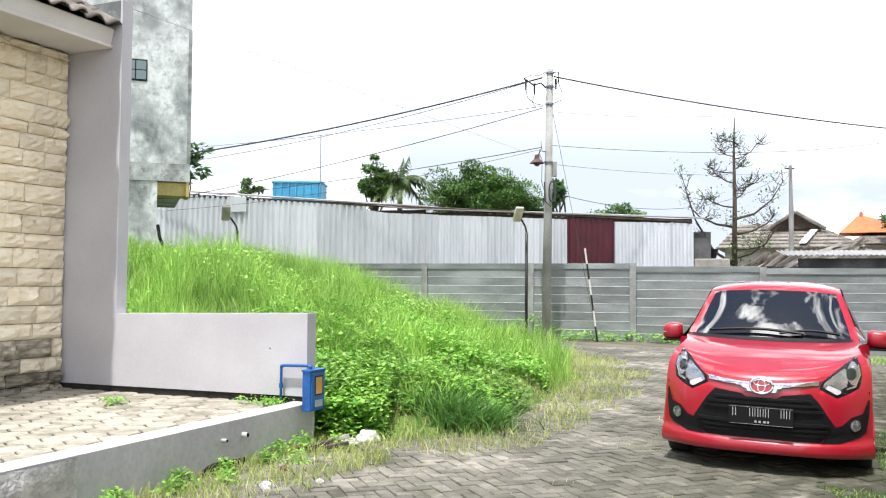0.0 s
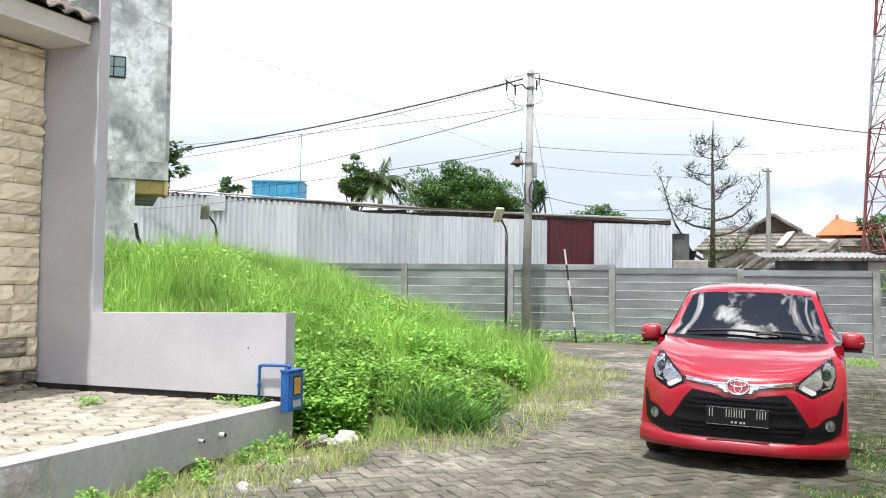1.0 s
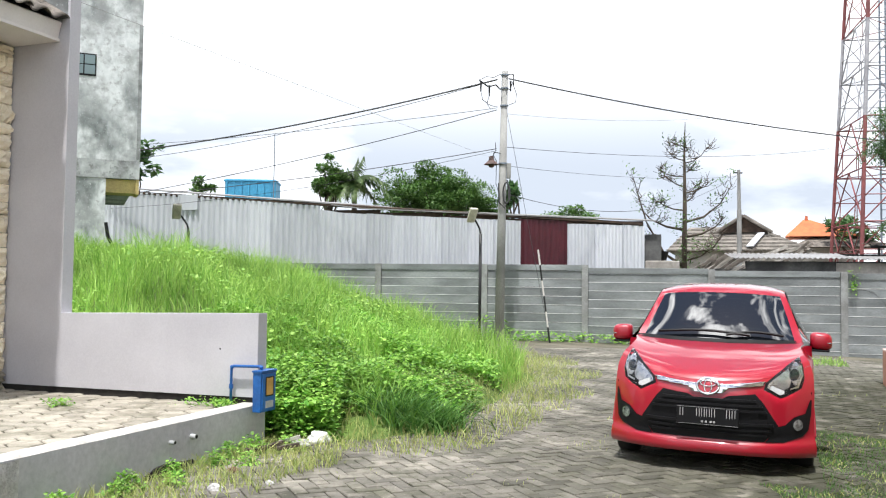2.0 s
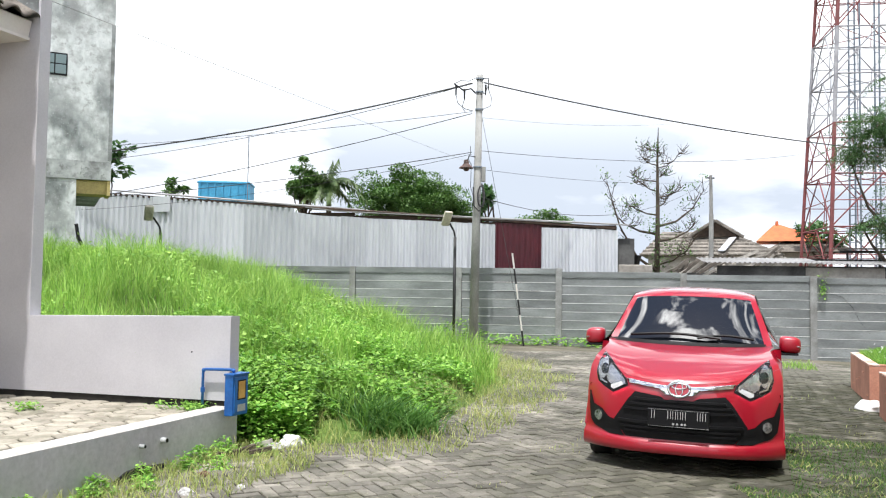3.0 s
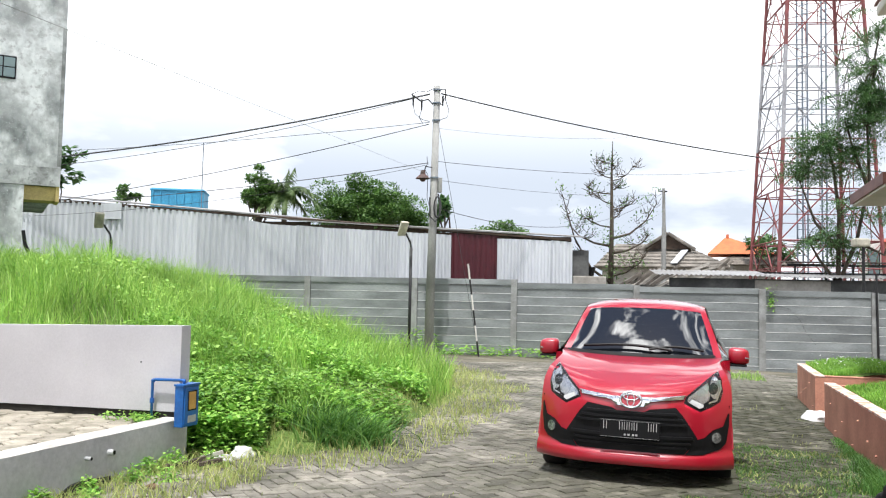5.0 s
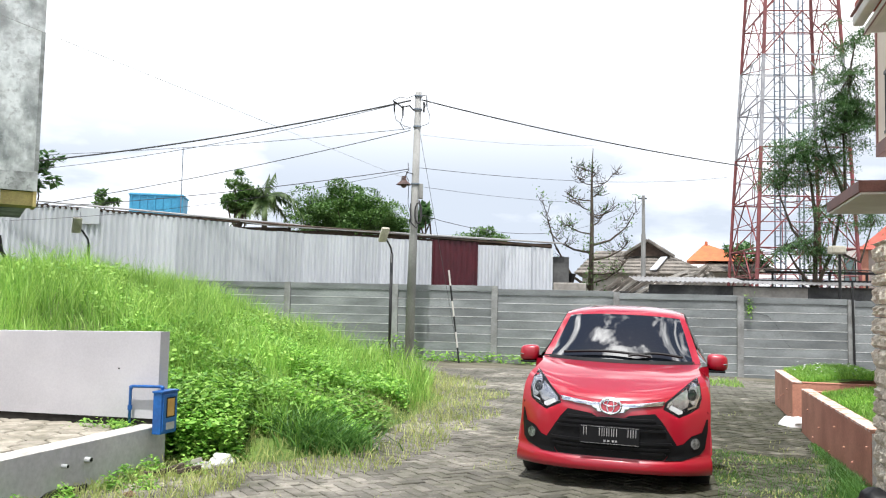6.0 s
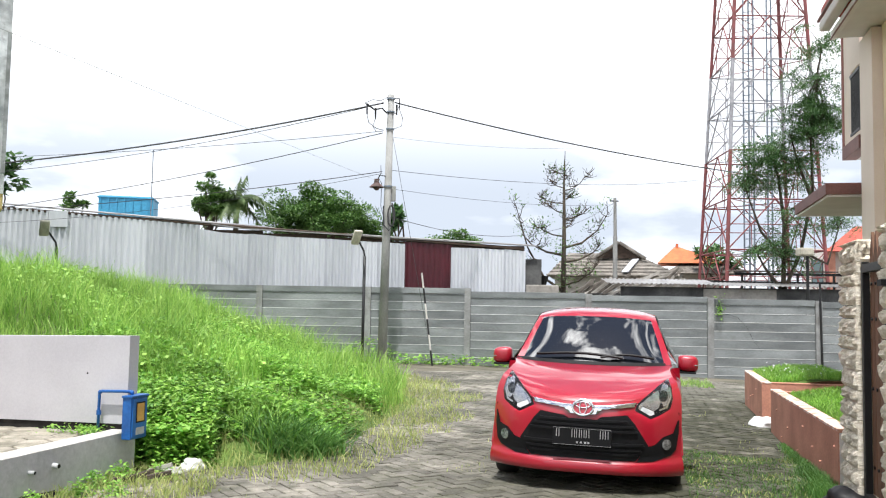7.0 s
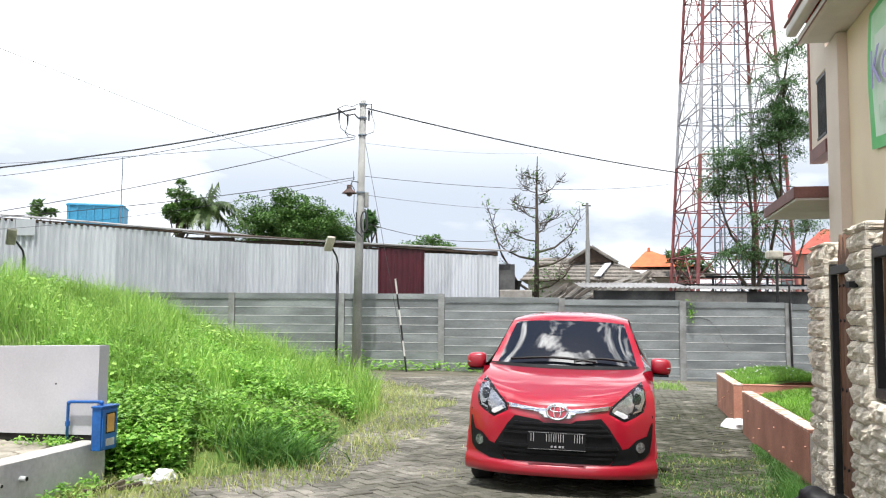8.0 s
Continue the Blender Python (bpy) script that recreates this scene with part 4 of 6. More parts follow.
part("gutter_edge", boxed(0.715, 0.75, -6.0, 4.46, 5.30, 5.33, 0.008), M_BROWNTRIM, house_r)
part("roof", boxed(0.76, HX + 6.0, -6.0, 4.4, 5.34, 5.46), M_REDROOF, house_r)
# balcony with a dark steel rail in its opening
bal = part("balcony", boxed(HX + 0.005, HX + 0.14, 4.6, 5.5, 4.78, 5.9), M_PALE, house_r, "pale balcony wall with brown edges")
part("balcony_cheek", boxed(HX + 0.005, HX + 0.14, 5.1, 5.5, 3.84, 4.779), M_PALE, bal)
part("balcony_parapet", boxed(HX + 0.005, HX + 0.14, 4.6, 5.099, 3.84, 3.90), M_PALE, bal)
part("balcony_edge", boxed(HX - 0.02, HX + 0.16, 4.6, 5.56, 3.66, 3.838, 0.006), M_BROWNTRIM, bal)
part("balcony_edge", boxed(HX - 0.02, HX + 0.16, 5.5, 5.56, 3.84, 5.9, 0.006), M_BROWNTRIM, bal)
part("balcony_floor", boxed(HX + 0.16, HX + 2.0, 4.6, 5.56, 3.665, 3.8), M_WHITEPAINT, bal)
part("balcony_back", boxed(HX + 1.2, HX + 1.3, 4.6, 5.5, 3.81, 5.9), M_PALE, bal)
rail = part("railing", boxed(HX - 0.006, HX + 0.03, 4.6, 5.12, 4.70, 4.745), M_STEEL, bal, "black steel railing")
part("foot_rail", boxed(HX - 0.006, HX + 0.03, 4.6, 5.12, 3.905, 3.94), M_STEEL, rail)
for k in range(9):
    part("bar", rod((HX + 0.012, 4.63 + k * 0.058, 3.93), (HX + 0.012, 4.63 + k * 0.058, 4.71), 0.010, seg=6), M_STEEL, rail)
# canopy over the side door
can = part("canopy", boxed(0.86, 2.6, 4.66, 7.0, 3.03, 3.13, 0.004), M_WHITEPAINT, house_r, "flat canopy with a brown edge")
part("canopy_edge", boxed(0.83, 2.6, 4.63, 4.66, 3.06, 3.21, 0.004), M_BROWNTRIM, can)
part("canopy_edge", boxed(0.83, 0.86, 4.661, 7.02, 3.06, 3.21, 0.004), M_BROWNTRIM, can)
part("canopy_post", boxed(1.45, 1.62, 5.1, 5.27, 0, 3.03, 0.006), M_BROWNTRIM, can)
part("rear_wall", boxed(1.75, 1.95, 4.6, 6.0, 0, 3.02), M_BROWNTRIM, house_r)

# ---- cloth banner on the house wall ----
banner = thing("banner", RIGHT, "green and pale printed cloth banner with purple lettering", "banner")
b = bmesh.new()
nu, nv = 44, 24
rows = []
for j in range(nv + 1):
    for i in range(nu + 1):
        u, v = i / nu, j / nv
        y = 2.9 - 3.2 * u + 0.03 * math.sin(v * 5)
        z = 4.90 - 1.55 * v - 0.06 * math.sin(u * 7) * v + 0.05 * u
        rows.append(b.verts.new((HX + 0.095 - 0.02 * math.sin(u * 9 + v * 3) - 0.015 * v, y, z)))
for j in range(nv):
    for i in range(nu):
        k = j * (nu + 1) + i
        f = b.faces.new((rows[k], rows[k + 1], rows[k + nu + 2], rows[k + nu + 1]))
        f.material_index = 1 if i < 2 or j == 0 or j > nv - 3 else (0 if j < 5 or j > nv - 7 or i < 4 else 2)
part("cloth", b, [M_BANNER, M_BANNERGREEN, M_BANNERPALE], banner, smooth=True)


def lettering(body, m, size, material, parent, name="lettering"):
    cu = bpy.data.curves.new(name, "FONT")
    cu.body, cu.size, cu.extrude = body, size, 0.002
    tmp = new(name, cu)
    dg = bpy.context.evaluated_depsgraph_get()
    me = bpy.data.meshes.new_from_object(tmp.evaluated_get(dg))
    bpy.data.objects.remove(tmp)
    me.materials.clear()
    me.materials.append(material)
    ob = new(name, me)
    ob.parent = parent
    ob.matrix_local = m
    return ob


lettering("Kos", pose(HX + 0.035, 2.72, 3.98, 90, 0, -90), 0.62, M_PURPLE, banner)
for k in range(9):
    part("print_bar", boxed(HX + 0.045, HX + 0.05, 1.0 + k * 0.18, 1.06 + k * 0.18, 3.58, 3.76), M_BANNER if k % 3 else M_ORANGELABEL, banner)
# letter slot in the second post
part("letter_slot", boxed(-0.035, 0.02, -1.53, -1.43, 1.66, 1.70), M_BLACKPLASTIC, slotted, "narrow black letter slot")

# ---- the red hatchback ----
from mathutils.bvhtree import BVHTree

CAR = pose(2.46, 6.69, 0.0, 0, 1.1, -24.3)
car = thing("car", CAR, "red compact hatchback with tinted windscreen parked on the pavers", "car")

# stations along the middle, from the chin over bonnet, screen and roof to the tail: middle (y, z), edge (y, z), half width, squareness
CHIN = [
    (0.06, 0.165, 0.42, 0.150, 0.775, 3.0),
    (0.00, 0.170, 0.345, 0.150, 0.800, 3.0),
    (-0.025, 0.20, 0.315, 0.185, 0.806, 3.0),
    (-0.02, 0.255, 0.315, 0.255, 0.802, 3.0),
    (0.005, 0.285, 0.335, 0.315, 0.790, 3.0),
    (0.00, 0.40, 0.345, 0.42, 0.785, 3.0),
    (0.00, 0.52, 0.365, 0.55, 0.785, 2.9),
    (0.005, 0.63, 0.40, 0.68, 0.785, 2.7)]
BONNET = [
    (0.02, 0.70, 0.455, 0.80, 0.775, 2.5),
    (0.05, 0.755, 0.53, 0.89, 0.745, 2.4),
    (0.12, 0.795, 0.62, 0.93, 0.715, 2.4),
    (0.28, 0.845, 0.73, 0.958, 0.70, 2.4),
    (0.50, 0.905, 0.84, 0.980, 0.69, 2.4),
    (0.72, 0.955, 0.97, 0.995, 0.705, 2.4),
    (0.90, 0.985, 1.06, 1.005, 0.722, 2.4)]
SCREEN = [
    (0.93, 0.995, 1.09, 1.015, 0.715, 2.4),
    (1.12, 1.155, 1.26, 1.13, 0.675, 2.4),
    (1.30, 1.295, 1.42, 1.26, 0.628, 2.4),
    (1.47, 1.415, 1.56, 1.385, 0.580, 2.6),
    (1.53, 1.452, 1.62, 1.415, 0.570, 3.0)]
TAIL = [
    (1.68, 1.492, 1.75, 1.440, 0.563, 3.0),
    (2.1, 1.518, 2.1, 1.455, 0.565, 3.0),
    (2.7, 1.515, 2.7, 1.445, 0.56, 3.0),
    (3.2, 1.475, 3.15, 1.42, 0.51, 3.0),
    (3.36, 1.42, 3.28, 1.36, 0.52, 2.8),
    (3.52, 1.0, 3.38, 0.98, 0.66, 2.6),
    (3.62, 0.85, 3.45, 0.85, 0.74, 2.6),
    (3.64, 0.5, 3.45, 0.5, 0.76, 2.6),
    (3.60, 0.22, 3.40, 0.2, 0.76, 2.6)]
SHELL = CHIN + BONNET + SCREEN + TAIL
NU = 24


def shell_point(v, u):
    k = min(int(v), len(SHELL) - 2)
    f = v - k

    def cr(c):
        p0, p1, p2, p3 = (SHELL[max(0, min(len(SHELL) - 1, k + d))][c] for d in (-1, 0, 1, 2))
        a, b_ = (p2 - p0) * 0.38, (p3 - p1) * 0.38
        return (2 * f ** 3 - 3 * f * f + 1) * p1 + (f ** 3 - 2 * f * f + f) * a + (3 * f * f - 2 * f ** 3) * p2 + (f ** 3 - f * f) * b_

    ym, zm, ye, ze, w, sq = (cr(c) for c in range(6))
    a = abs(u) ** sq
    return (w * u, ym + (ye - ym) * a, zm + (ze - zm) * a)


def shell_grid(v0, v1, u0=-1.0, u1=1.0, sub=3, lift=0.0, nu=NU):
    b = bmesh.new()
    nv = max(1, int(round((v1 - v0) * sub)))
    rows = [[b.verts.new(shell_point(v0 + (v1 - v0) * j / nv, u0 + (u1 - u0) * i / nu)) for i in range(nu + 1)] for j in range(nv + 1)]
    for j in range(nv):
        for i in range(nu):
            b.faces.new((rows[j][i], rows[j][i + 1], rows[j + 1][i + 1], rows[j + 1][i]))
    bmesh.ops.recalc_face_normals(b, faces=b.faces[:])
    if lift:
        for v in b.verts:
            v.normal_update()
        for v in b.verts:
            v.co += v.normal * lift
    return b


front = shell_grid(0, 8.6)
CARBVH = BVHTree.FromBMesh(shell_grid(0, 12))
part("front_bumper", front, M_CARRED, car, smooth=True)
part("bonnet", shell_grid(8.63, 14), M_CARRED, car, smooth=True)
part("cowl", shell_grid(14.02, 15.2), M_BLACKPLASTIC, car, smooth=True)
part("windscreen", shell_grid(15.2, 18.2, -0.908, 0.908, 5), M_GLASS, car, "dark tinted windscreen", smooth=True)
for s in (-1, 1):
    part("front_pillar", shell_grid(14.02, 18.22, s * 0.908, s * 1.0, 5, nu=4), M_CARRED, car, smooth=True)
part("roof", shell_grid(18.22, 23), M_CARRED, car, smooth=True)
part("tailgate", shell_grid(23, 28, nu=12), M_CARRED, car, smooth=True)


def edge_curve():
    """The shell's edge from the bumper to the tail, as (y, x, z) in order of y."""
    pts = []
    for i in range(0, 27 * 4 + 1):
        x, y, z = shell_point(i / 4, 1.0)
        pts.append((y, x, z))
    return pts


EC = [p for p in edge_curve()[4 * 4:25 * 4]]


def edge_at(y):
    for a, b_ in zip(EC, EC[1:]):
        if a[0] <= y <= b_[0]:
            f = (y - a[0]) / max(1e-6, b_[0] - a[0])
            return a[1] + (b_[1] - a[1]) * f, a[2] + (b_[2] - a[2]) * f
    return (EC[-1][1], EC[-1][2]) if y > EC[-1][0] else (EC[0][1], EC[0][2])


def in_arch(y, z):
    return min(math.hypot(y - 0.74, z - 0.28), math.hypot(y - 3.14, z - 0.28)) < 0.335


for s in (-1, 1):
    b = bmesh.new()
    glass = bmesh.new()
    ny = 72
    cols = []
    for i in range(ny + 1):
        y = 0.335 + (3.44 - 0.335) * i / ny
        ex, ez = edge_at(y)
        belt_z = min(ez, 0.98 + 0.03 * (y - 1.0))
        belt_x = max(ex, 0.785) if ez > 1.02 else ex
        col = [(0.77, 0.19), (0.795, 0.30), (0.80, 0.45), (0.802, 0.60), (0.80, 0.74), (0.79 if ez > 0.9 else ex, min(ez, 0.88)), (belt_x if ez > belt_z else ex, belt_z)]
        if y < 0.5:
            col = [(x, min(z, ez)) for x, z in col]
        if y < 0.9:
            k = smooth01((y - 0.36) / 0.5)
            col = [(x * k + (1 - k) * min(x, 0.802 - 0.3 * max(0.0, z - 0.32) ** 2 - 0.6 * max(0.0, z - 0.8)), z) for x, z in col]
        cols.append((y, col, (ex, ez)))
    vs = [[b.verts.new((s * x, y, z)) for x, z in col] for y, col, e in cols]
    for i in range(ny):
        for j in range(6):
            cy = (cols[i][0] + cols[i + 1][0]) / 2
            cz = (cols[i][1][j][1] + cols[i][1][j + 1][1]) / 2
            if in_arch(cy, cz):
                continue
            q = (vs[i][j], vs[i + 1][j], vs[i + 1][j + 1], vs[i][j + 1])
            if len({tuple(v.co) for v in q}) == 4:
                b.faces.new(q)
    part("body_side", b, M_CARRED, car, smooth=True)
    g = []
    for y, col, (ex, ez) in cols:
        if ez > 1.03:
            g.append((glass.verts.new((s * col[-1][0], y, col[-1][1])), glass.verts.new((s * ex, y, ez))))
    for a, c in zip(g, g[1:]):
        glass.faces.new((a[0], c[0], c[1], a[1]))
    part("side_window", glass, M_GLASS, car, smooth=True)
    # visor strip over the side window
    vb = bmesh.new()
    g = []
    for y, col, (ex, ez) in cols:
        if ez > 1.12 and y < 2.9:
            g.append((vb.verts.new((s * (ex + 0.035), y, ez - 0.06)), vb.verts.new((s * (ex + 0.008), y, ez))))
    for a, c in zip(g, g[1:]):
        vb.faces.new((a[0], c[0], c[1], a[1]))
    part("window_visor", vb, M_BLACKPLASTIC, car, smooth=True)


def conform(outline, off, cuts=9, depth=0.0):
    """A patch with that outline in x and z, laid off metres before the front."""
    b = bmesh.new()
    b.faces.new([b.verts.new((x, 0, z)) for x, z in outline])
    x0, x1 = min(p[0] for p in outline), max(p[0] for p in outline)
    z0, z1 = min(p[1] for p in outline), max(p[1] for p in outline)
    for i in range(1, cuts):
        bmesh.ops.bisect_plane(b, geom=b.verts[:] + b.edges[:] + b.faces[:], plane_co=(x0 + (x1 - x0) * i / cuts, 0, 0), plane_no=(1, 0, 0))
        bmesh.ops.bisect_plane(b, geom=b.verts[:] + b.edges[:] + b.faces[:], plane_co=(0, 0, z0 + (z1 - z0) * i / cuts), plane_no=(0, 0, 1))
    for v in b.verts:
        hit = CARBVH.ray_cast(Vector((v.co.x, -1, v.co.z)), Vector((0, 1, 0)))
        v.co.y = (hit[0].y if hit[0] else 0.45) - off
    if depth:
        ring = [e for e in b.edges if len(e.link_faces) == 1]
        ex = bmesh.ops.extrude_edge_only(b, edges=ring)
        for g in ex["geom"]:
            if isinstance(g, bmesh.types.BMVert):
                g.co.y += depth
    return b


def mirror2(pts):
    return [(-x, z) for x, z in pts][::-1]


# lower grille: black field, bars and frame
GR = [(-0.35, 0.648), (-0.15, 0.625), (-0.09, 0.592), (0.09, 0.592), (0.15, 0.625), (0.35, 0.648), (0.41, 0.58), (0.52, 0.41), (0.50, 0.375), (0.42, 0.285), (-0.42, 0.285), (-0.50, 0.375), (-0.52, 0.41), (-0.41, 0.58)]
grille = part("grille", conform(GR, 0.006, 14), M_BLACKPLASTIC, car, "black plastic lower grille")
for z, w, h in ((0.585, 0.36, 0.018), (0.545, 0.41, 0.018), (0.505, 0.44, 0.018), (0.40, 0.49, 0.022), (0.36, 0.47, 0.016), (0.325, 0.44, 0.016)):
    pts = [(-w, z), (w, z), (w - 0.01, z + h), (-w + 0.01, z + h)]
    part("grille_bar", conform(pts, 0.024, 10, 0.02), M_BLACKPLASTIC, grille, smooth=False)
# chrome moustache
for s in (-1, 1):
    pts = [(0.02, 0.635), (0.11, 0.645), (0.16, 0.685), (0.405, 0.712), (0.425, 0.745), (0.15, 0.715), (0.09, 0.715), (0.02, 0.73)]
    pts = pts if s > 0 else mirror2(pts)
    part("chrome_strip", conform(pts, 0.016, 10, 0.02), M_CHROME, car, "chrome strip under the bonnet", smooth=True)
# oval badge, plain rings
badge = part("badge", conform([(0.085 * math.cos(a), 0.693 + 0.062 * math.sin(a)) for a in [k * math.pi / 14 for k in range(28)]], 0.026, 6, 0.02), M_CARRED, car, "oval chrome ringed badge")


def ring(parent, cx, cz, rx, rz, r, off=0.032):
    b = bmesh.new()
    pts = []
    for k in range(29):
        a = k * 2 * math.pi / 28
        x, z = cx + rx * math.cos(a), cz + rz * math.sin(a)
        hit = CARBVH.ray_cast(Vector((x, -1, z)), Vector((0, 1, 0)))
        pts.append((x, (hit[0].y if hit[0] else 0) - off, z))
    bent(b, pts, r, 6)
    return part("ring", b, M_CHROME, parent, smooth=True)


ring(badge, 0, 0.693, 0.082, 0.06, 0.011)
ring(badge, 0, 0.693, 0.028, 0.05, 0.005)
ring(badge, 0, 0.715, 0.058, 0.022, 0.005)
# number plate with plain bars
plate = part("number_plate", boxed(-0.235, 0.235, -0.052, -0.03, 0.392, 0.535, 0.006), M_BLACKPLASTIC, car, "black number plate with pale bars")
for x in (-0.195, -0.07, -0.032, 0.006, 0.044, 0.155, 0.195):
    for dx in (-0.012, 0.009):
        part("bar", boxed(x + dx, x + dx + 0.005, -0.055, -0.0515, 0.458, 0.520), M_PRINTBAR, plate)
for x in (-0.045, -0.015, 0.02, 0.045):
    part("bar", boxed(x, x + 0.016, -0.055, -0.0515, 0.413, 0.428), M_PRINTBAR, plate)
for x0, x1, z0, z1 in ((-0.23, 0.23, 0.5285, 0.530), (-0.23, 0.23, 0.397, 0.3985)):
    part("plate_rim", boxed(x0, x1, -0.0545, -0.0515, z0, z1), M_PRINTBAR, plate)
# head lamps, fog lamps and their black wells
for s in (-1, 1):
    HL = [(0.41, 0.685), (0.425, 0.735), (0.51, 0.805), (0.60, 0.875), (0.675, 0.925), (0.70, 0.86), (0.712, 0.77), (0.69, 0.695), (0.62, 0.655), (0.535, 0.62)]
    HL = HL if s > 0 else mirror2(HL)
    lamp = part("headlight", conform(HL, 0.004, 10), M_BLACKPLASTIC, car, "clear headlight with chrome reflectors")
    cx, cz = s * 0.55, 0.75

    def shrink(pts, f, dx=0.0, dz=0.0):
        mx_, mz_ = sum(p[0] for p in pts) / len(pts), sum(p[1] for p in pts) / len(pts)
        return [(mx_ + (x - mx_) * f + s * dx, mz_ + (z - mz_) * f + dz) for x, z in pts]

    part("reflector", conform(shrink(HL, 0.58, -0.05, -0.02), 0.008, 9), M_SILVER, lamp)
    part("reflector", conform([(s * (0.645 + 0.04 * math.cos(a)), 0.80 + 0.085 * math.sin(a)) for a in [k * math.pi / 10 for k in range(20)]], 0.011, 6), M_SILVER, lamp)
    part("projector", conform([(s * (0.635 + 0.036 * math.cos(a)), 0.795 + 0.042 * math.sin(a)) for a in [k * math.pi / 10 for k in range(20)]], 0.016, 6, 0.01), M_GLASS, lamp)
    part("light_guide", conform([(s * x, z) for x, z in ((0.69, 0.86), (0.70, 0.79), (0.665, 0.70), (0.60, 0.68), (0.60, 0.692), (0.655, 0.712), (0.688, 0.79), (0.678, 0.86))], 0.014, 8), M_CHROME, lamp)
    part("turn_lamp", conform([(s * x, z) for x, z in ((0.45, 0.69), (0.53, 0.645), (0.56, 0.655), (0.56, 0.675), (0.47, 0.715))], 0.014, 6), M_PIPE, lamp)
    part("lens", conform(HL, 0.022, 10, 0.016), M_LENS, lamp, smooth=True).visible_shadow = False
    FW = [(0.505, 0.40), (0.43, 0.283), (0.56, 0.283), (0.70, 0.325), (0.742, 0.37), (0.762, 0.50), (0.765, 0.60), (0.752, 0.60), (0.715, 0.50), (0.635, 0.475), (0.57, 0.415)]
    FW = FW if s > 0 else mirror2(FW)
    well = part("fog_lamp_well", conform(FW, 0.007, 9), M_BLACKPLASTIC, car)
    part("fog_lamp", conform([(s * (0.665 + 0.036 * math.cos(a)), 0.415 + 0.042 * math.sin(a)) for a in [k * math.pi / 10 for k in range(20)]], 0.02, 6, 0.015), M_LAMPGLASS, well, "round fog lamp")
    part("well_trim", conform([(s * x, z) for x, z in ((0.43, 0.29), (0.51, 0.365), (0.60, 0.375), (0.60, 0.366), (0.517, 0.354), (0.44, 0.282))], 0.012, 6), M_BLACKPLASTIC, well)
    # mirrors
    mb = bmesh.new()
    bmesh.ops.create_uvsphere(mb, u_segments=20, v_segments=14, radius=1.0)
    for v in mb.verts:
        x, y, z = v.co
        sgn = lambda q, e: math.copysign(abs(q) ** e, q)
        v.co = Vector((sgn(x, 0.6) * 0.092, sgn(y, 0.75) * 0.075 + (0.03 if y > 0 else 0), sgn(z, 0.6) * 0.075 - 0.01 * x * s))
    bmesh.ops.translate(mb, vec=(s * 0.862, 1.16, 1.028), verts=mb.verts[:])
    mirror = part("wing_mirror", mb, M_CARRED, car, smooth=True)
    part("mirror_foot", bent(bmesh.new(), [(s * 0.74, 1.20, 0.955), (s * 0.80, 1.18, 0.965), (s * 0.85, 1.16, 0.985)], 0.024, 8), M_BLACKPLASTIC, mirror)
    part("mirror_base", boxed(s * 0.862 - 0.08, s * 0.862 + 0.07, 1.10, 1.22, 0.935, 0.955, 0.008), M_BLACKPLASTIC, mirror)
    part("repeater", boxed(s * 0.922 - 0.022, s * 0.922 + 0.022, 1.090, 1.110, 1.010, 1.020, 0.003), M_SILVER, mirror)
    # windscreen wipers
# wipers lie along the foot of the screen
for x0, x1 in ((-0.52, 0.28), (0.08, 0.56)):
    pts = []
    for k in range(9):
        x = x0 + (x1 - x0) * k / 8
        u = x / 0.71
        px, py, pz = shell_point(15.32 + 0.16 * math.sin(k / 8 * math.pi), max(-0.97, min(0.97, u)))
        pts.append((px, py - 0.03, pz + 0.02))
    part("wiper", bent(bmesh.new(), pts, 0.013, 6), M_BLACKPLASTIC, car)
# wheels
for s in (-1, 1):
    for y in (0.74, 3.14):
        b = bmesh.new()
        prof = [(0.185, -0.085), (0.265, -0.088), (0.28, -0.07), (0.285, 0.0), (0.28, 0.07), (0.265, 0.088), (0.185, 0.085)]
        seg = 36
        rows = [[b.verts.new((s * 0.705 + w, y + r * math.cos(2 * math.pi * k / seg), 0.282 + r * math.sin(2 * math.pi * k / seg))) for k in range(seg)] for r, w in prof]
        for a, c in zip(rows, rows[1:]):
            for k in range(seg):
                b.faces.new((a[k], a[(k + 1) % seg], c[(k + 1) % seg], c[k]))
        wheel = part("wheel", b, M_TYRE, car, "black rubber tyre", smooth=True)
        part("rim", rod((s * 0.66, y, 0.282), (s * 0.755, y, 0.282), 0.186, seg=24), M_SILVER, wheel)
part("underbody", boxed(-0.60, 0.60, 0.30, 3.4, 0.165, 0.32), M_BLACKPLASTIC, car)
part("wheel_house", boxed(-0.765, -0.60, 0.36, 1.14, 0.30, 0.66), M_BLACKPLASTIC, car)
part("wheel_house", boxed(0.60, 0.765, 0.36, 1.14, 0.30, 0.66), M_BLACKPLASTIC, car)

# ---- split stone on the left house wall ----
FACE = []
for k in range(27):
    me = stone_block(1.0, 0.05, 1.0, 40 + k)
    for v in me.vertices:
        v.co.y = v.co.y * 2.3 if v.co.y < 0.02 else v.co.y
    me.materials.append((M_STONE, M_STONE, M_STONEWARM if k % 2 else M_STONE)[k // 9] if k < 18 else M_STONEDARK)
    FACE.append(me)


def pick_stone(z):
    if z < 0.88 and rs.random() < (0.88 - z) / 0.5:
        return FACE[18:]
    return FACE[9:18] if rs.random() < 0.2 else FACE[:9]


clad(house_left, pose(WX + 0.0, 1.75, 0, 0, 0, -90), 1.74, 0.30, 3.865, 0.158, (0.20, 0.52), FACE[:9], "stone", 0.004, pick_stone)

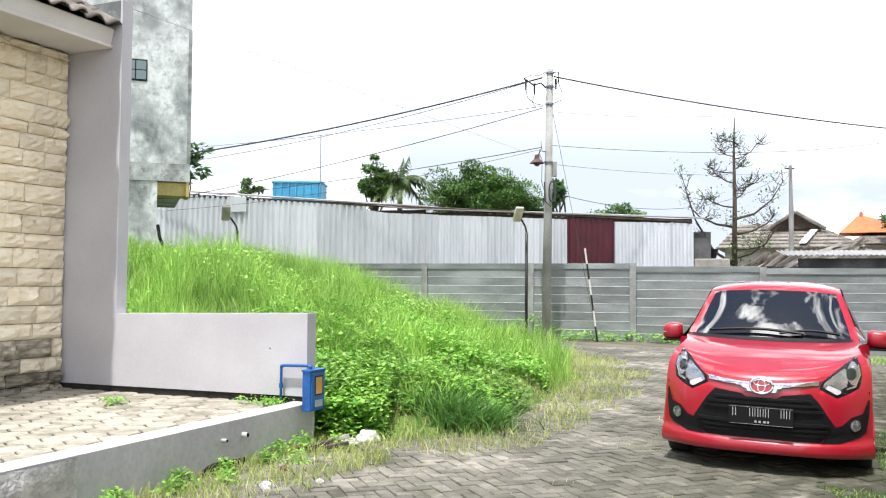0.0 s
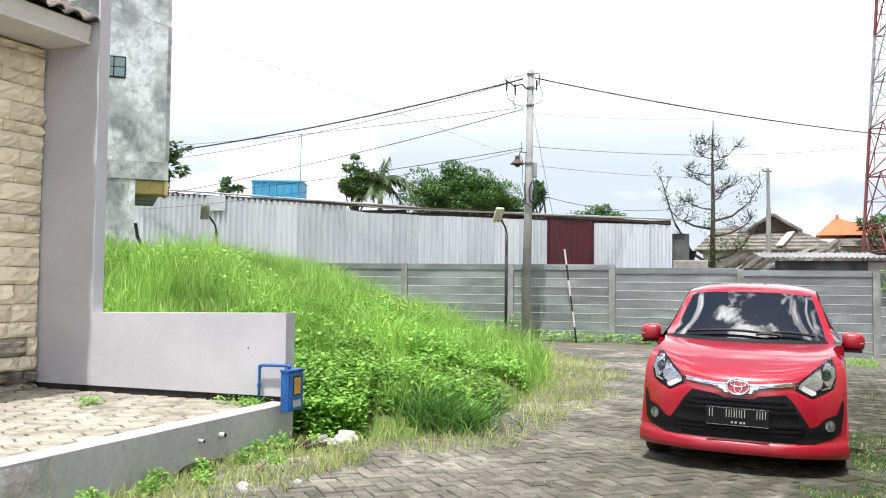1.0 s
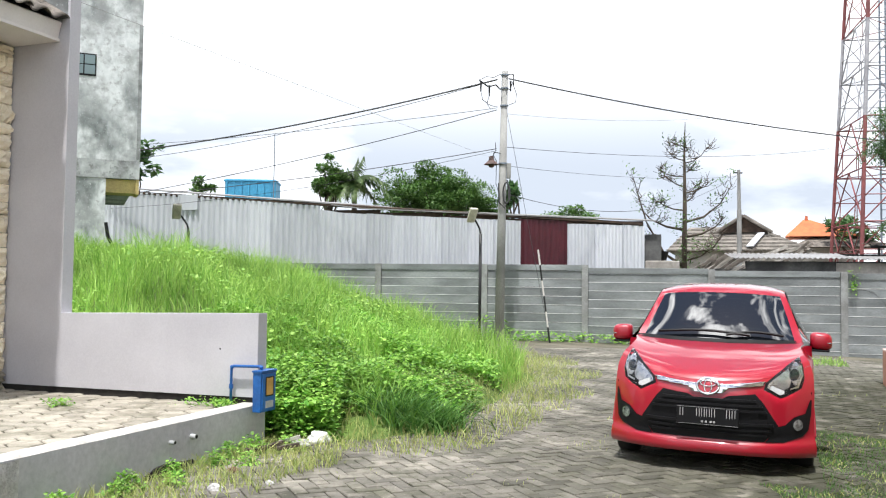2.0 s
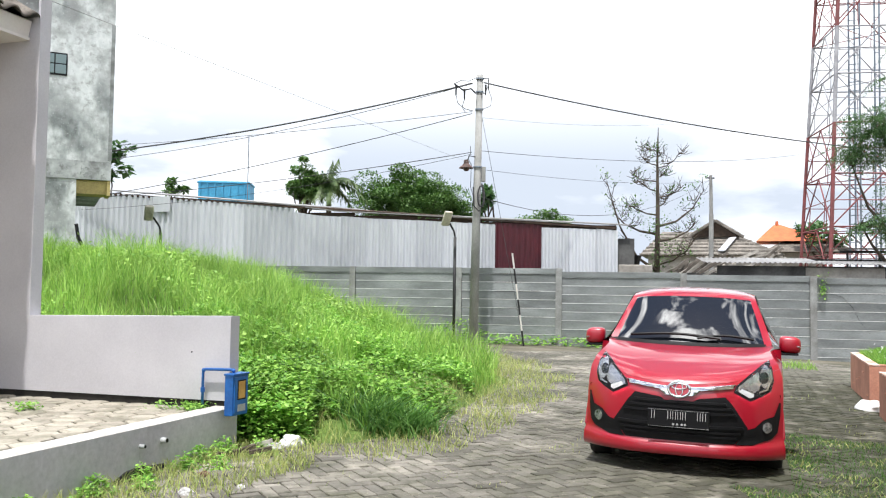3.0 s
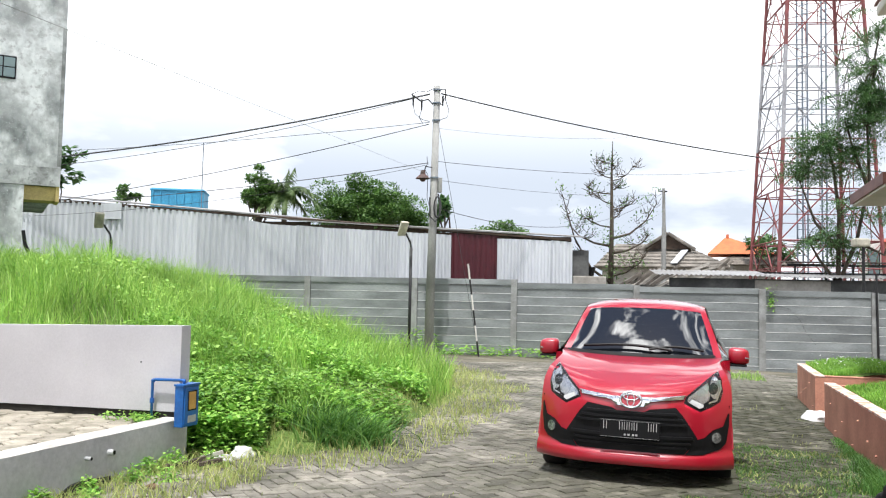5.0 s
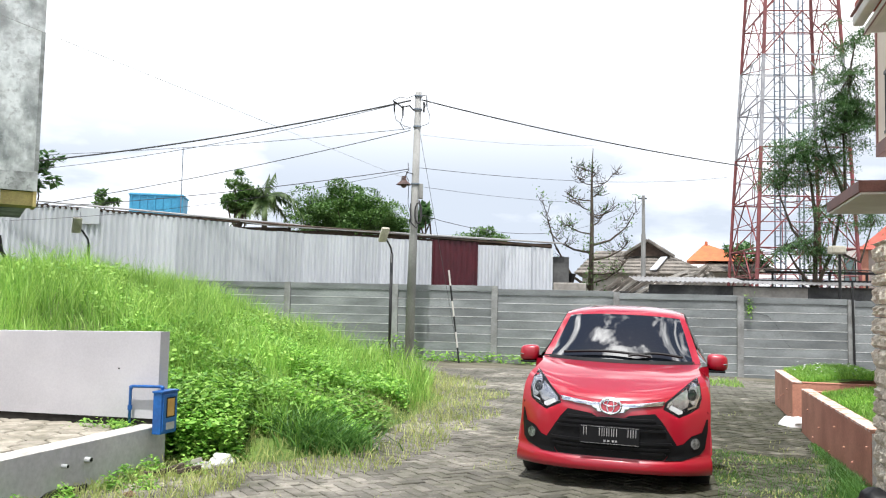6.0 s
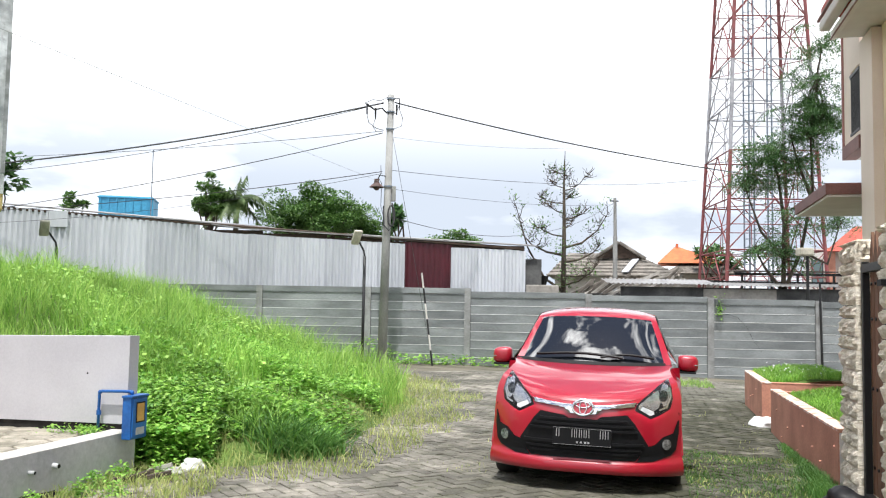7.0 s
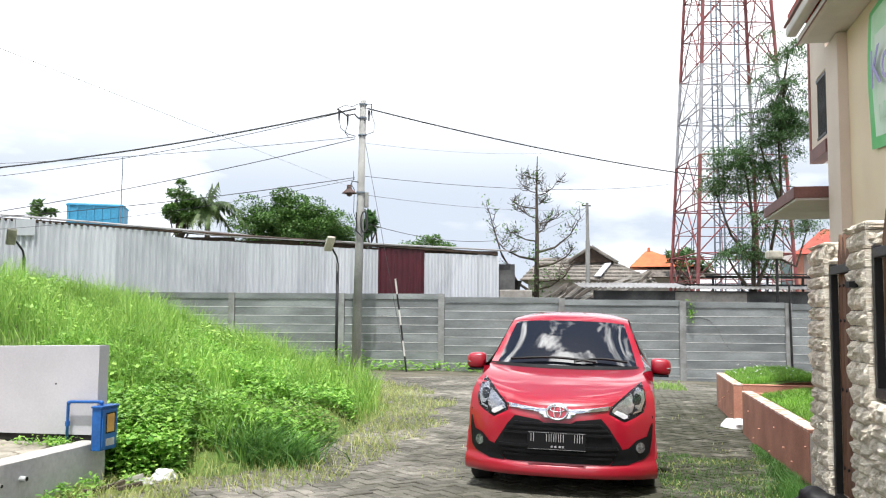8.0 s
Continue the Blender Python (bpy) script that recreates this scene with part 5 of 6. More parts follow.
# ---- hexagon pavers ----
hexes = bmesh.new()
R6 = 0.128
top = [hexes.verts.new(((R6 - 0.017) * math.cos(a), (R6 - 0.017) * math.sin(a), 0.0)) for a in [math.pi / 6 + k * math.pi / 3 for k in range(6)]]
mid = [hexes.verts.new(((R6 - 0.009) * math.cos(a), (R6 - 0.009) * math.sin(a), -0.007)) for a in [math.pi / 6 + k * math.pi / 3 for k in range(6)]]
low = [hexes.verts.new(((R6 - 0.009) * math.cos(a), (R6 - 0.009) * math.sin(a), -0.05)) for a in [math.pi / 6 + k * math.pi / 3 for k in range(6)]]
hexes.faces.new(top)
for a, c in ((top, mid), (mid, low)):
    for k in range(6):
        hexes.faces.new((a[k], c[k], c[(k + 1) % 6], a[(k + 1) % 6]))
hme = bpy.data.meshes.new("paver")
bmesh.ops.recalc_face_normals(hexes, faces=hexes.faces[:])
hexes.to_mesh(hme)
hexes.free()
hme.materials.append(M_HEX)
rh = random.Random(6)
for j in range(20):
    for i in range(14):
        x, y = 0.27 + (i + 0.5 * (j % 2)) * 1.732 * R6, 0.08 + j * 1.5 * R6
        if x > WX - 0.08 or y > 3.9:
            continue
        ob = new("paver", hme)
        ob.parent = floor_l
        ob.matrix_local = pose(x, y, 0.372 - 0.012 * x / 3 + rh.uniform(-0.003, 0.003), rh.uniform(-0.8, 0.8), rh.uniform(-0.8, 0.8), rh.uniform(-0.6, 0.6))

# ---- street pavers in herringbone ----
street = thing("road", pose(0, 0, 0), "worn grey block pavers of the street with mossy joints", "road", kind="structure")
PL, PW = 0.21, 0.105
brick = bmesh.new()
box(brick, -PL / 2 + 0.004, PL / 2 - 0.004, -PW / 2 + 0.004, PW / 2 - 0.004, -0.06, 0.0)
tops = [f for f in brick.faces if f.normal.z > 0.5]
bmesh.ops.inset_region(brick, faces=tops, thickness=0.006)
for f in tops:
    for v in f.verts:
        v.co.z += 0.005
pme = bpy.data.meshes.new("paver")
brick.to_mesh(pme)
brick.free()
pme.materials.append(M_PAVER)
PV = np.array([tuple(v.co) for v in pme.vertices])
PF = [tuple(p.vertices) for p in pme.polygons]
rp = random.Random(12)
TURN_P = radians(-24 + 45)
cp_, sp_ = math.cos(TURN_P), math.sin(TURN_P)
near, rest_v, rest_f = 0, [], []
for a in range(-170, 120):
    for c in range(-170, 120):
        # herringbone: one lying paver starts where the class is 0, one standing where it is 3
        for kind_ in (0, 3):
            if (a - c) % 4 != kind_:
                continue
            lx, ly, ang = (a * PW + PL / 2, c * PW + PW / 2, 0.0) if kind_ == 0 else (a * PW + PW / 2, c * PW + PL / 2, math.pi / 2)
            wx, wy = 1.6 + cp_ * lx - sp_ * ly, 8.0 + sp_ * lx + cp_ * ly
            if not (-6.0 < wy < 20.5 and -9.0 < wx < 11.0):
                continue
            li = LEFT.inverted() @ Vector((wx, wy, 0))
            ri = RIGHT.inverted() @ Vector((wx, wy, 0))
            if li.x > -0.1 and li.y > -0.3 or ri.x > (0.07 if ri.y < 8.0 else 3.5) or off_edge(wx, wy) > 0.35:
                continue
            m = pose(wx, wy, fall(wx, wy) + 0.014 + 0.010 * noise.noise((wx * 1.3, wy * 1.3, 7)) + rp.uniform(-0.004, 0.004), rp.uniform(-1.2, 1.2), rp.uniform(-1.2, 1.2), math.degrees(TURN_P + ang) + rp.uniform(-1.5, 1.5))
            if near < 300 and 4.4 < wy < 6.6 and -0.9 < wx < 2.4:
                ob = new("paver", pme)
                ob.parent = street
                ob.matrix_local = m
                near += 1
            else:
                base = len(rest_v)
                mm = np.array(m)
                rest_v.extend(map(tuple, PV @ mm[:3, :3].T + mm[:3, 3]))
                rest_f.extend(tuple(i + base for i in f) for f in PF)
M_PAVERS = M_PAVER.copy()
M_PAVERS.name = "street_paver_joined"
_n, _l = M_PAVERS.node_tree.nodes, M_PAVERS.node_tree.links
_geo = _n.new("ShaderNodeNewGeometry")
for node in list(_n):
    if node.bl_idname == "ShaderNodeHueSaturation":
        for lk in list(node.inputs["Value"].links):
            mr = lk.from_node
            _l.new(_geo.outputs["Random Per Island"], mr.inputs["Value"])
rest = flat("pavers", rest_v, rest_f, M_PAVERS, street)
tagged(rest, "further block pavers of the street", kind="stuff")

# ---- lean-to roof and damp wall behind the fence ----
lean = thing("lean_to", FENCE, "low lean-to with a rusty corrugated roof and damp wall", "lean-to", kind="structure")
part("wall", boxed(4.3, 14.0, 1.25, 1.4, -0.4, 2.24), M_DARKWALL, lean)
part("wall", boxed(6.6, 8.6, 1.22, 1.248, -0.4, 2.2), M_OLDWALL, lean)


def ribbed_roof(s0, s1, y0, y1, z0, z1, amp=0.02, pitch=0.13):
    """A corrugated roof sheet, ribs running back along y."""
    b = bmesh.new()
    n = int((s1 - s0) / pitch * 4)
    rows = []
    for i in range(n + 1):
        s = s0 + (s1 - s0) * i / n
        d = amp * math.sin(i * math.pi / 2)
        rows.append([b.verts.new((s, y0, z0 + d)), b.verts.new((s, y1, z1 + d)), b.verts.new((s, y0, z0 + d - 0.012))])
    for a, c in zip(rows, rows[1:]):
        b.faces.new((a[0], c[0], c[1], a[1]))
        b.faces.new((a[0], a[2], c[2], c[0]))
    return b


part("roof", ribbed_roof(3.9, 7.0, 0.95, 2.9, 2.32, 2.52), M_ZINCOLD, lean)
part("roof", ribbed_roof(6.9, 14.0, 0.95, 2.9, 2.30, 2.44), M_ZINCOLD, lean)
dark = thing("dark_lean_to", FENCE, "dark open shelter with corrugated roof and steel posts", "shelter", kind="structure")
part("roof", ribbed_roof(8.5, 15.0, 4.0, 6.5, 2.86, 3.0), M_DARKWOOD, dark)
part("beam", boxed(8.2, 15.0, 4.1, 4.2, 2.74, 2.82), M_STEEL, dark)
part("beam", boxed(7.0, 15.0, 4.3, 4.38, 2.50, 2.56), M_STEEL, dark)
for s in (8.4, 9.3, 10.1, 11.2, 12.5):
    part("post", boxed(s, s + 0.06, 4.12, 4.18, -0.4, 2.74), M_STEEL, dark)

# ---- the red and white lattice tower ----
TC = Vector((23.2, 38.57, 0.0))
tower = thing("lattice_tower", Matrix.Translation(TC), "tall red and white steel lattice mast", "tower")
T_TURN = radians(-57.0)


def corner(k, z):
    r = 3.49 - 0.066 * z
    a = T_TURN + math.pi / 2 * k
    return Vector((r * math.cos(a), r * math.sin(a), z))


def band(z):
    return M_REDSTEEL if z < 9.0 or 13.4 < z < 20 or z > 26 else M_WHITESTEEL


levels = [-0.5]
while levels[-1] < 29:
    levels.append(levels[-1] + 2.55 - 0.03 * levels[-1])
for k in range(4):
    for z0, z1 in zip(levels, levels[1:]):
        a, c, a1, c1 = corner(k, z0), corner((k + 1) % 4, z0), corner(k, z1), corner((k + 1) % 4, z1)
        part("leg", rod(a, a1, 0.09 if z0 < 20 else 0.075, seg=6), band(z0), tower)
        mid, low = (a1 + c1) / 2, (a + c) / 2
        part("brace", rod(a, mid, 0.034, seg=5), band(z0), tower)
        part("brace", rod(c, mid, 0.034, seg=5), band(z0), tower)
        part("strut", rod(a1, c1, 0.036, seg=5), band(z0), tower)
        part("strut", rod((a + a1) / 2, (c + c1) / 2, 0.022, seg=4), band(z0), tower)
        for p, q in ((a, a1), (c, c1)):
            part("brace", rod((p + mid) / 2, q.lerp(p, 0.02), 0.022, seg=4), band(z0), tower)
            part("brace", rod((p + mid) / 2, (p + low) / 2, 0.022, seg=4), band(z0), tower)
    if k < 2:
        for z in levels[1:]:
            part("plan_brace", rod(corner(k, z), corner(k + 2, z), 0.022, seg=4), band(z), tower)
for dx in (-0.75, -0.5, -0.28, 0.35, 0.55):
    part("riser", rod((dx * 0.8 - 0.3, -0.6 * dx - 0.6, 0), (dx * 0.8 - 0.3, -0.6 * dx - 0.6, 30), 0.045, seg=5), M_GREYSTEEL, tower)
for i in range(70):
    z = 0.6 + i * 0.42
    part("rung", rod((-0.9, -0.15, z), (-0.52, -0.43, z), 0.022, seg=4), M_GREYSTEEL, tower)
    if i % 2:
        part("rung", rod((-0.02, -0.81, z), (0.14, -0.93, z), 0.022, seg=4), M_GREYSTEEL, tower)

# ---- old tiled house, orange roof and white house beyond ----
HT = pose(17.2, 42.2, 0.0, 0, 0, -22.0)
old = thing("tiled_house", HT, "old low house with lichen-grey tiled hip roof and stained walls", "house")
part("wall", boxed(-3.2, 3.3, 0.4, 5.0, -0.4, 3.45), M_OLDWALL, old)


def hip(name, x0, x1, y0, y1, ze, rx0, rx1, yr, zr, m, parent, courses=0):
    b = bmesh.new()
    e = [b.verts.new(p) for p in ((x0, y0, ze), (x1, y0, ze), (x1, y1, ze), (x0, y1, ze))]
    r = [b.verts.new((rx0, yr, zr)), b.verts.new((rx1, yr, zr))]
    b.faces.new((e[0], e[1], r[1], r[0]))
    b.faces.new((e[1], e[2], r[1]))
    b.faces.new((e[2], e[3], r[0], r[1]))
    b.faces.new((e[3], e[0], r[0]))
    b.faces.new(e[::-1])
    ob = part(name, b, m, parent)
    for k in range(courses):
        t0, t1 = k / courses, (k + 1) / courses
        a = Vector((x0, y0, ze)).lerp(Vector((rx0, yr, zr)), t0)
        c = Vector((x1, y0, ze)).lerp(Vector((rx1, yr, zr)), t0)
        n = int((c.x - a.x) / 0.24)
        bb = bmesh.new()
        d = (Vector((rx0, yr, zr)) - Vector((x0, y0, ze))).length / courses
        sl = math.atan2(zr - ze, yr - y0)
        for i in range(n):
            x = a.x + (c.x - a.x) * i / n
            dz = 0.03 * (1 + 0.6 * noise.noise((x * 3, k, 0)))
            box(bb, x, x + 0.21, a.y - 0.05, a.y + 0.10, a.z + 0.0, a.z + dz + 0.03)
        part("tile_course", bb, m, ob)
    return ob


hip("roof", -3.6, 3.4, -0.2, 5.6, 3.42, -2.6, 0.9, 2.6, 4.78, M_TILEPALE, old, 7)
b = bmesh.new()
pts = [(-1.05, 1.6, 4.45), (1.35, 1.6, 4.45), (0.15, 1.6, 5.22)]
f = [b.verts.new(p) for p in pts] + [b.verts.new((p[0], p[1] + 2.2, p[2])) for p in pts]
b.faces.new(f[:3])
b.faces.new(f[3:])
for i in range(3):
    j = (i + 1) % 3
    b.faces.new((f[i], f[j], f[3 + j], f[3 + i]))
part("gable", b, M_DARKWOOD, old, "dark tiled gable on the ridge")
for a_, c_ in (((-1.25, 1.5, 4.42), (0.15, 1.5, 5.30)), ((0.15, 1.5, 5.30), (1.55, 1.5, 4.42))):
    part("verge", rod(a_, c_, 0.09, seg=6), M_TILEPALE, old)
part("skylight_strip", boxed(0.4, 0.75, 0, 1.9, 0, 0.05, m=pose(-0.1, 0.1, 3.6, 24, 0, -20)), M_ZINC, old)
low_shed = thing("scrap_shed", pose(14.6, 33.5, 0, 0, 0, -20), "collapsed low shed of broken tiles and boards", "shed")
part("wall", boxed(-2.2, 2.4, 0, 2.5, -0.4, 2.3), M_DARKWALL, low_shed)
rz = random.Random(3)
for k in range(34):
    x, z = rz.uniform(-2.6, 1.4), rz.uniform(2.2, 3.0)
    part("board", boxed(-0.7, 0.7, -0.03, 0.03, -0.05, 0.05, m=pose(x, -0.1 + rz.uniform(-0.3, 0.6), min(z, 2.35 + (x + 2.6) * 0.2), 0, rz.uniform(-45, -20), rz.uniform(-30, 30))), M_TILE if k % 2 else M_OLDWALL, low_shed)
orange = thing("orange_roofed_house", pose(26.6, 54.0, 0, 0, 0, -25), "far house with a bright orange tiled roof", "house")
part("wall", boxed(-2.6, 2.8, 0.3, 5, -0.4, 4.4), M_OLDWALL, orange)
hip("roof", -1.5, 3.0, -0.3, 4.0, 4.95, -0.4, 0.0, 1.7, 6.15, M_ORANGEROOF, orange)
hip("lower_roof", -1.2, 4.4, -1.6, 2.5, 4.2, 0.2, 3.2, 0.5, 5.0, M_TILE, orange)
part("finial", rod((-0.2, 1.7, 6.1), (-0.2, 1.7, 6.4), 0.12, 0.08, seg=8), M_ORANGEROOF, orange)
white = thing("white_house", pose(30.2, 41.2, 0, 0, 0, -35), "white painted house with a red tiled roof", "house")
part("wall", boxed(-2.4, 4, 0, 5, -0.4, 5.2), M_WHITEPAINT, white)
part("pillar", boxed(-1.2, -0.8, -0.5, -0.02, -0.4, 5.2), M_TERRA, white)
hip("roof", -1.3, 5.0, -0.8, 5.5, 5.0, 0.2, 3.0, 2.4, 6.6, M_REDROOF, white)
win = part("window", boxed(-2.0, -1.4, -0.03, 0.05, 3.2, 4.6), M_BLACKPLASTIC, white)
part("pane", boxed(-1.95, -1.45, -0.05, -0.031, 3.25, 4.55), M_PANE, win)

# ---- far pole, corner rubbish behind the fence ----
fp = thing("far_pole", pose(15.05, 37.05, 0), "grey steel service pole among the far houses", "pole")
part("lower_shaft", rod((0, 0, -0.4), (0, 0, 5.0), 0.12, 0.10, seg=12), M_POLE, fp)
part("upper_shaft", rod((0, 0, 5.0), (-0.02, 0, 6.75), 0.08, 0.07, seg=10), M_POLE, fp)
part("bracket", rod((-0.25, 0, 6.62), (0.15, 0, 6.62), 0.03, seg=6), M_STEEL, fp)
drum = thing("plastic_tub", pose(8.0, 26.6, 0), "black plastic tub on a low block", "tub")
part("tub", rod((0, 0, 2.25), (0, 0, 2.62), 0.42, 0.52, seg=20), M_BLACKPLASTIC, drum)
part("stand", boxed(-0.5, 0.5, -0.4, 0.4, -0.3, 2.25, 0.02), M_OLDWALL, drum)
fl = thing("street_lamp", pose(14.0, 20.9, -0.1), "black steel street lamp beyond the planters", "street lamp", "street lamps")
part("post", rod((0, 0, -0.3), (0, 0, 3.2), 0.04, seg=10), M_STEEL, fl)
part("head", boxed(-0.28, 0.12, -0.14, 0.14, 3.2, 3.42, 0.05), M_LAMPHEAD, fl)
post = thing("cable_post", FENCE @ pose(9.36, -0.13, 0), "thin black pipe standing before the fence", "pipe")
part("pipe", rod((0, 0, -0.3), (-0.05, 0, 2.35), 0.03, seg=8), M_STEEL, post)

# ---- growth ----
rg = np.random.default_rng(5)


def fmesh(name, V, F, material, label, category, kind="stuff", parent=None):
    """A mesh from arrays, all faces with the same number of corners."""
    me = bpy.data.meshes.new(name)
    k = F.shape[1]
    me.vertices.add(len(V))
    me.vertices.foreach_set("co", V.astype(np.float32).ravel())
    me.loops.add(F.size)
    me.loops.foreach_set("vertex_index", F.astype(np.int32).ravel())
    me.polygons.add(len(F))
    me.polygons.foreach_set("loop_start", np.arange(0, F.size, k, dtype=np.int32))
    me.update(calc_edges=True)
    me.materials.append(material)
    ob = new(name, me)
    if parent:
        ob.parent = parent
    return tagged(ob, label, category, kind=kind)


def blades(P, H, W, lean=0.35):
    """Bent grass blades at the points P: two quads and a tip each."""
    n = len(P)
    a = rg.uniform(0, 2 * np.pi, n)
    side = np.c_[np.cos(a), np.sin(a), np.zeros(n)]
    la = rg.uniform(0, 2 * np.pi, n)
    ln = np.c_[np.cos(la), np.sin(la), np.zeros(n)] * (rg.uniform(0.1, 1.0, n) * lean * H)[:, None]
    up = np.c_[np.zeros(n), np.zeros(n), H]
    w = W[:, None] * 0.5
    rows = []
    for t, k in ((0, 1.0), (0.45, 0.85), (0.8, 0.5), (1.0, 0.06)):
        c = P + up * (t - 0.12 * t * t) + ln * t * t
        rows += [c - side * w * k, c + side * w * k]
    V = np.stack(rows, 1).reshape(-1, 3)
    b = np.arange(n)[:, None] * 8
    F = np.concatenate([b + np.array([[0, 1, 3, 2]]), b + np.array([[2, 3, 5, 4]]), b + np.array([[4, 5, 7, 6]])])
    return V, F


def leaves(P, S, flatness=0.6, aspect=0.6):
    """Pointed leaves of length S round the points P, four corners folded along the middle."""
    n = len(P)
    a = rg.uniform(0, 2 * np.pi, n)
    tilt = rg.normal(0.1, 0.5, n) * (1.3 - flatness)
    d = np.c_[np.cos(a) * np.cos(tilt), np.sin(a) * np.cos(tilt), np.sin(tilt)]
    s = np.c_[-np.sin(a), np.cos(a), rg.normal(0, 0.35, n)]
    s /= np.linalg.norm(s, axis=1)[:, None]
    S_ = S[:, None]
    V = np.stack([P, P + d * S_ * 0.45 + s * S_ * aspect * 0.5, P + d * S_, P + d * S_ * 0.45 - s * S_ * aspect * 0.5], 1).reshape(-1, 3)
    F = np.arange(n)[:, None] * 4 + np.array([[0, 1, 2, 3]])
    return V, F


LI, RI = np.array(LEFT.inverted()), np.array(RIGHT.inverted())


def in_frame(m, x, y):
    return m[0, 0] * x + m[0, 1] * y + m[0, 3], m[1, 0] * x + m[1, 1] * y + m[1, 3]


def on_mound(n, box_, keep=None, edge=0.0):
    """Random points on the mound inside a box, thinned by keep(x, y, d)."""
    out = []
    x = rg.uniform(box_[0], box_[1], n)
    y = rg.uniform(box_[2], box_[3], n)
    for a, b in zip(x, y):
        d = off_edge(a, b)
        if d < edge:
            continue
        lx, ly = in_frame(LI, a, b)
        if lx > -0.12 and ly > -0.2:
            continue
        if keep and not keep(a, b, d):
            continue
        out.append((a, b, max(mound(a, b), fall(a, b)) - 0.01))
    return np.array(out)


def nz(a, b, f=0.6, s=0.0):
    return noise.noise((a * f, b * f, s))


# tall grass over the mound
P = on_mound(52000, (-6.5, 2.6, 7.9, 20.0), lambda a, b, d: (d > 1.6 or nz(a, b) > 0.0) and rg.random() < 1.25 - 0.045 * (b - 8), 0.15)
H = rg.uniform(0.2, 0.56, len(P)) * (0.85 + 0.9 * np.array([nz(a, b, 0.8, 4) for a, b, c in P]))
V, F = blades(P, H, rg.uniform(0.008, 0.016, len(P)), 0.6)
fmesh("tall_grass", V, F, L_GRASS, "tall bright green grass over the mound", "grass")
P = on_mound(15000, (-6.5, 2.4, 8.2, 20.0), lambda a, b, d: d > 1.0 and nz(a, b, 0.9, 9) > 0.1, 0.3)
V, F = blades(P, rg.uniform(0.35, 0.8, len(P)), rg.uniform(0.005, 0.010, len(P)), 0.8)
fmesh("reedy_grass", V, F, L_GRASS, "thin paler grass stalks over the mound", "grass")
# broad-leaved weeds on the slope by the street
P = on_mound(88000, (-2.4, 2.2, 7.9, 14.0), lambda a, b, d: (d < 3.2 and nz(a, b, 0.7) < 0.18 and a < 1.4 and math.hypot(a - 0.22, (b - 8.5) * 1.4) > 0.5) and rg.random() < 1.2 - 0.12 * d, 0.05)
P[:, 2] += rg.uniform(0.02, 1.0, len(P)) ** 0.6 * np.array([0.16 + 0.42 * max(0.0, nz(a, b, 1.7, 21)) + 0.25 * max(0.0, nz(a, b, 4.0, 22)) for a, b, c in P])
V, F = leaves(P, rg.uniform(0.03, 0.072, len(P)), 0.6, 0.7)
fmesh("weeds", V, F, L_WEED, "broad-leaved green weeds on the slope", "weeds")
P = on_mound(12000, (-1.5, -0.5, 7.9, 9.3), lambda a, b, d: True, -0.1)
P[:, 2] += rg.uniform(0.02, 0.42, len(P))
V, F = leaves(P, rg.uniform(0.03, 0.075, len(P)), 0.6, 0.75)
fmesh("weeds", V, F, L_WEED, "darker broad-leaved weeds beside the meter box", "weeds")
P = on_mound(14000, (-6.0, 1.5, 9.5, 16.0), lambda a, b, d: d > 1.5 and nz(a, b, 0.8, 2) > 0.08, 0.5)
P[:, 2] += rg.uniform(0.05, 0.36, len(P))
V, F = leaves(P, rg.uniform(0.04, 0.09, len(P)), 0.7, 0.65)
fmesh("weeds", V, F, L_GRASS, "pale creeping weeds among the grass", "weeds")
# one dark long-bladed tuft by the street
P = np.c_[rg.normal(0.22, 0.21, 760), rg.normal(8.62, 0.13, 760), np.zeros(760)]
P[:, 2] = [max(0.0, mound(a, b)) for a, b, c in P]
V, F = blades(P, rg.uniform(0.16, 0.40, len(P)), rg.uniform(0.012, 0.024, len(P)), 1.7)
fmesh("grass_tuft", V, F, L_GRASSDK, "dark long-bladed grass tuft at the mound's foot", "grass")
# dry, short grass along the foot and over the street's edges


def on_street(n, box_, keep):
    x = rg.uniform(box_[0], box_[1], n)
    y = rg.uniform(box_[2], box_[3], n)
    out = [(a, b, fall(a, b) + 0.005) for a, b in zip(x, y) if keep(a, b)]
    return np.array(out) if out else np.zeros((0, 3))


def free(a, b):
    lx, ly = in_frame(LI, a, b)
    rx, ry = in_frame(RI, a, b)
    return not (lx > -0.02 and ly > -0.2) and not rx > -0.02


P = on_street(52000, (-2.6, 3.4, 5.0, 19.0), lambda a, b: free(a, b) and -0.75 + 0.5 * nz(a, b, 1.1) < off_edge(a, b) < 0.7 and rg.random() < 0.75 + nz(a, b, 1.6, 1))
P[:, 2] = [max(c, mound(a, b)) for a, b, c in P]
V, F = blades(P, rg.uniform(0.03, 0.20, len(P)) * rg.uniform(0.5, 1.0, len(P)), rg.uniform(0.006, 0.011, len(P)), 0.9)
fmesh("dry_grass", V, F, L_DRY, "short yellowing grass along the mound's foot", "grass")


def kerb_near(a, b):
    lx, ly = in_frame(LI, a, b)
    return -0.95 + 0.35 * nz(a, b, 1.5) < lx < -0.01 and -0.3 < ly < 4.2 and rg.random() < 0.6 + 0.9 * nz(a, b, 2.2, 3) - 0.25 * (-lx - 0.2)


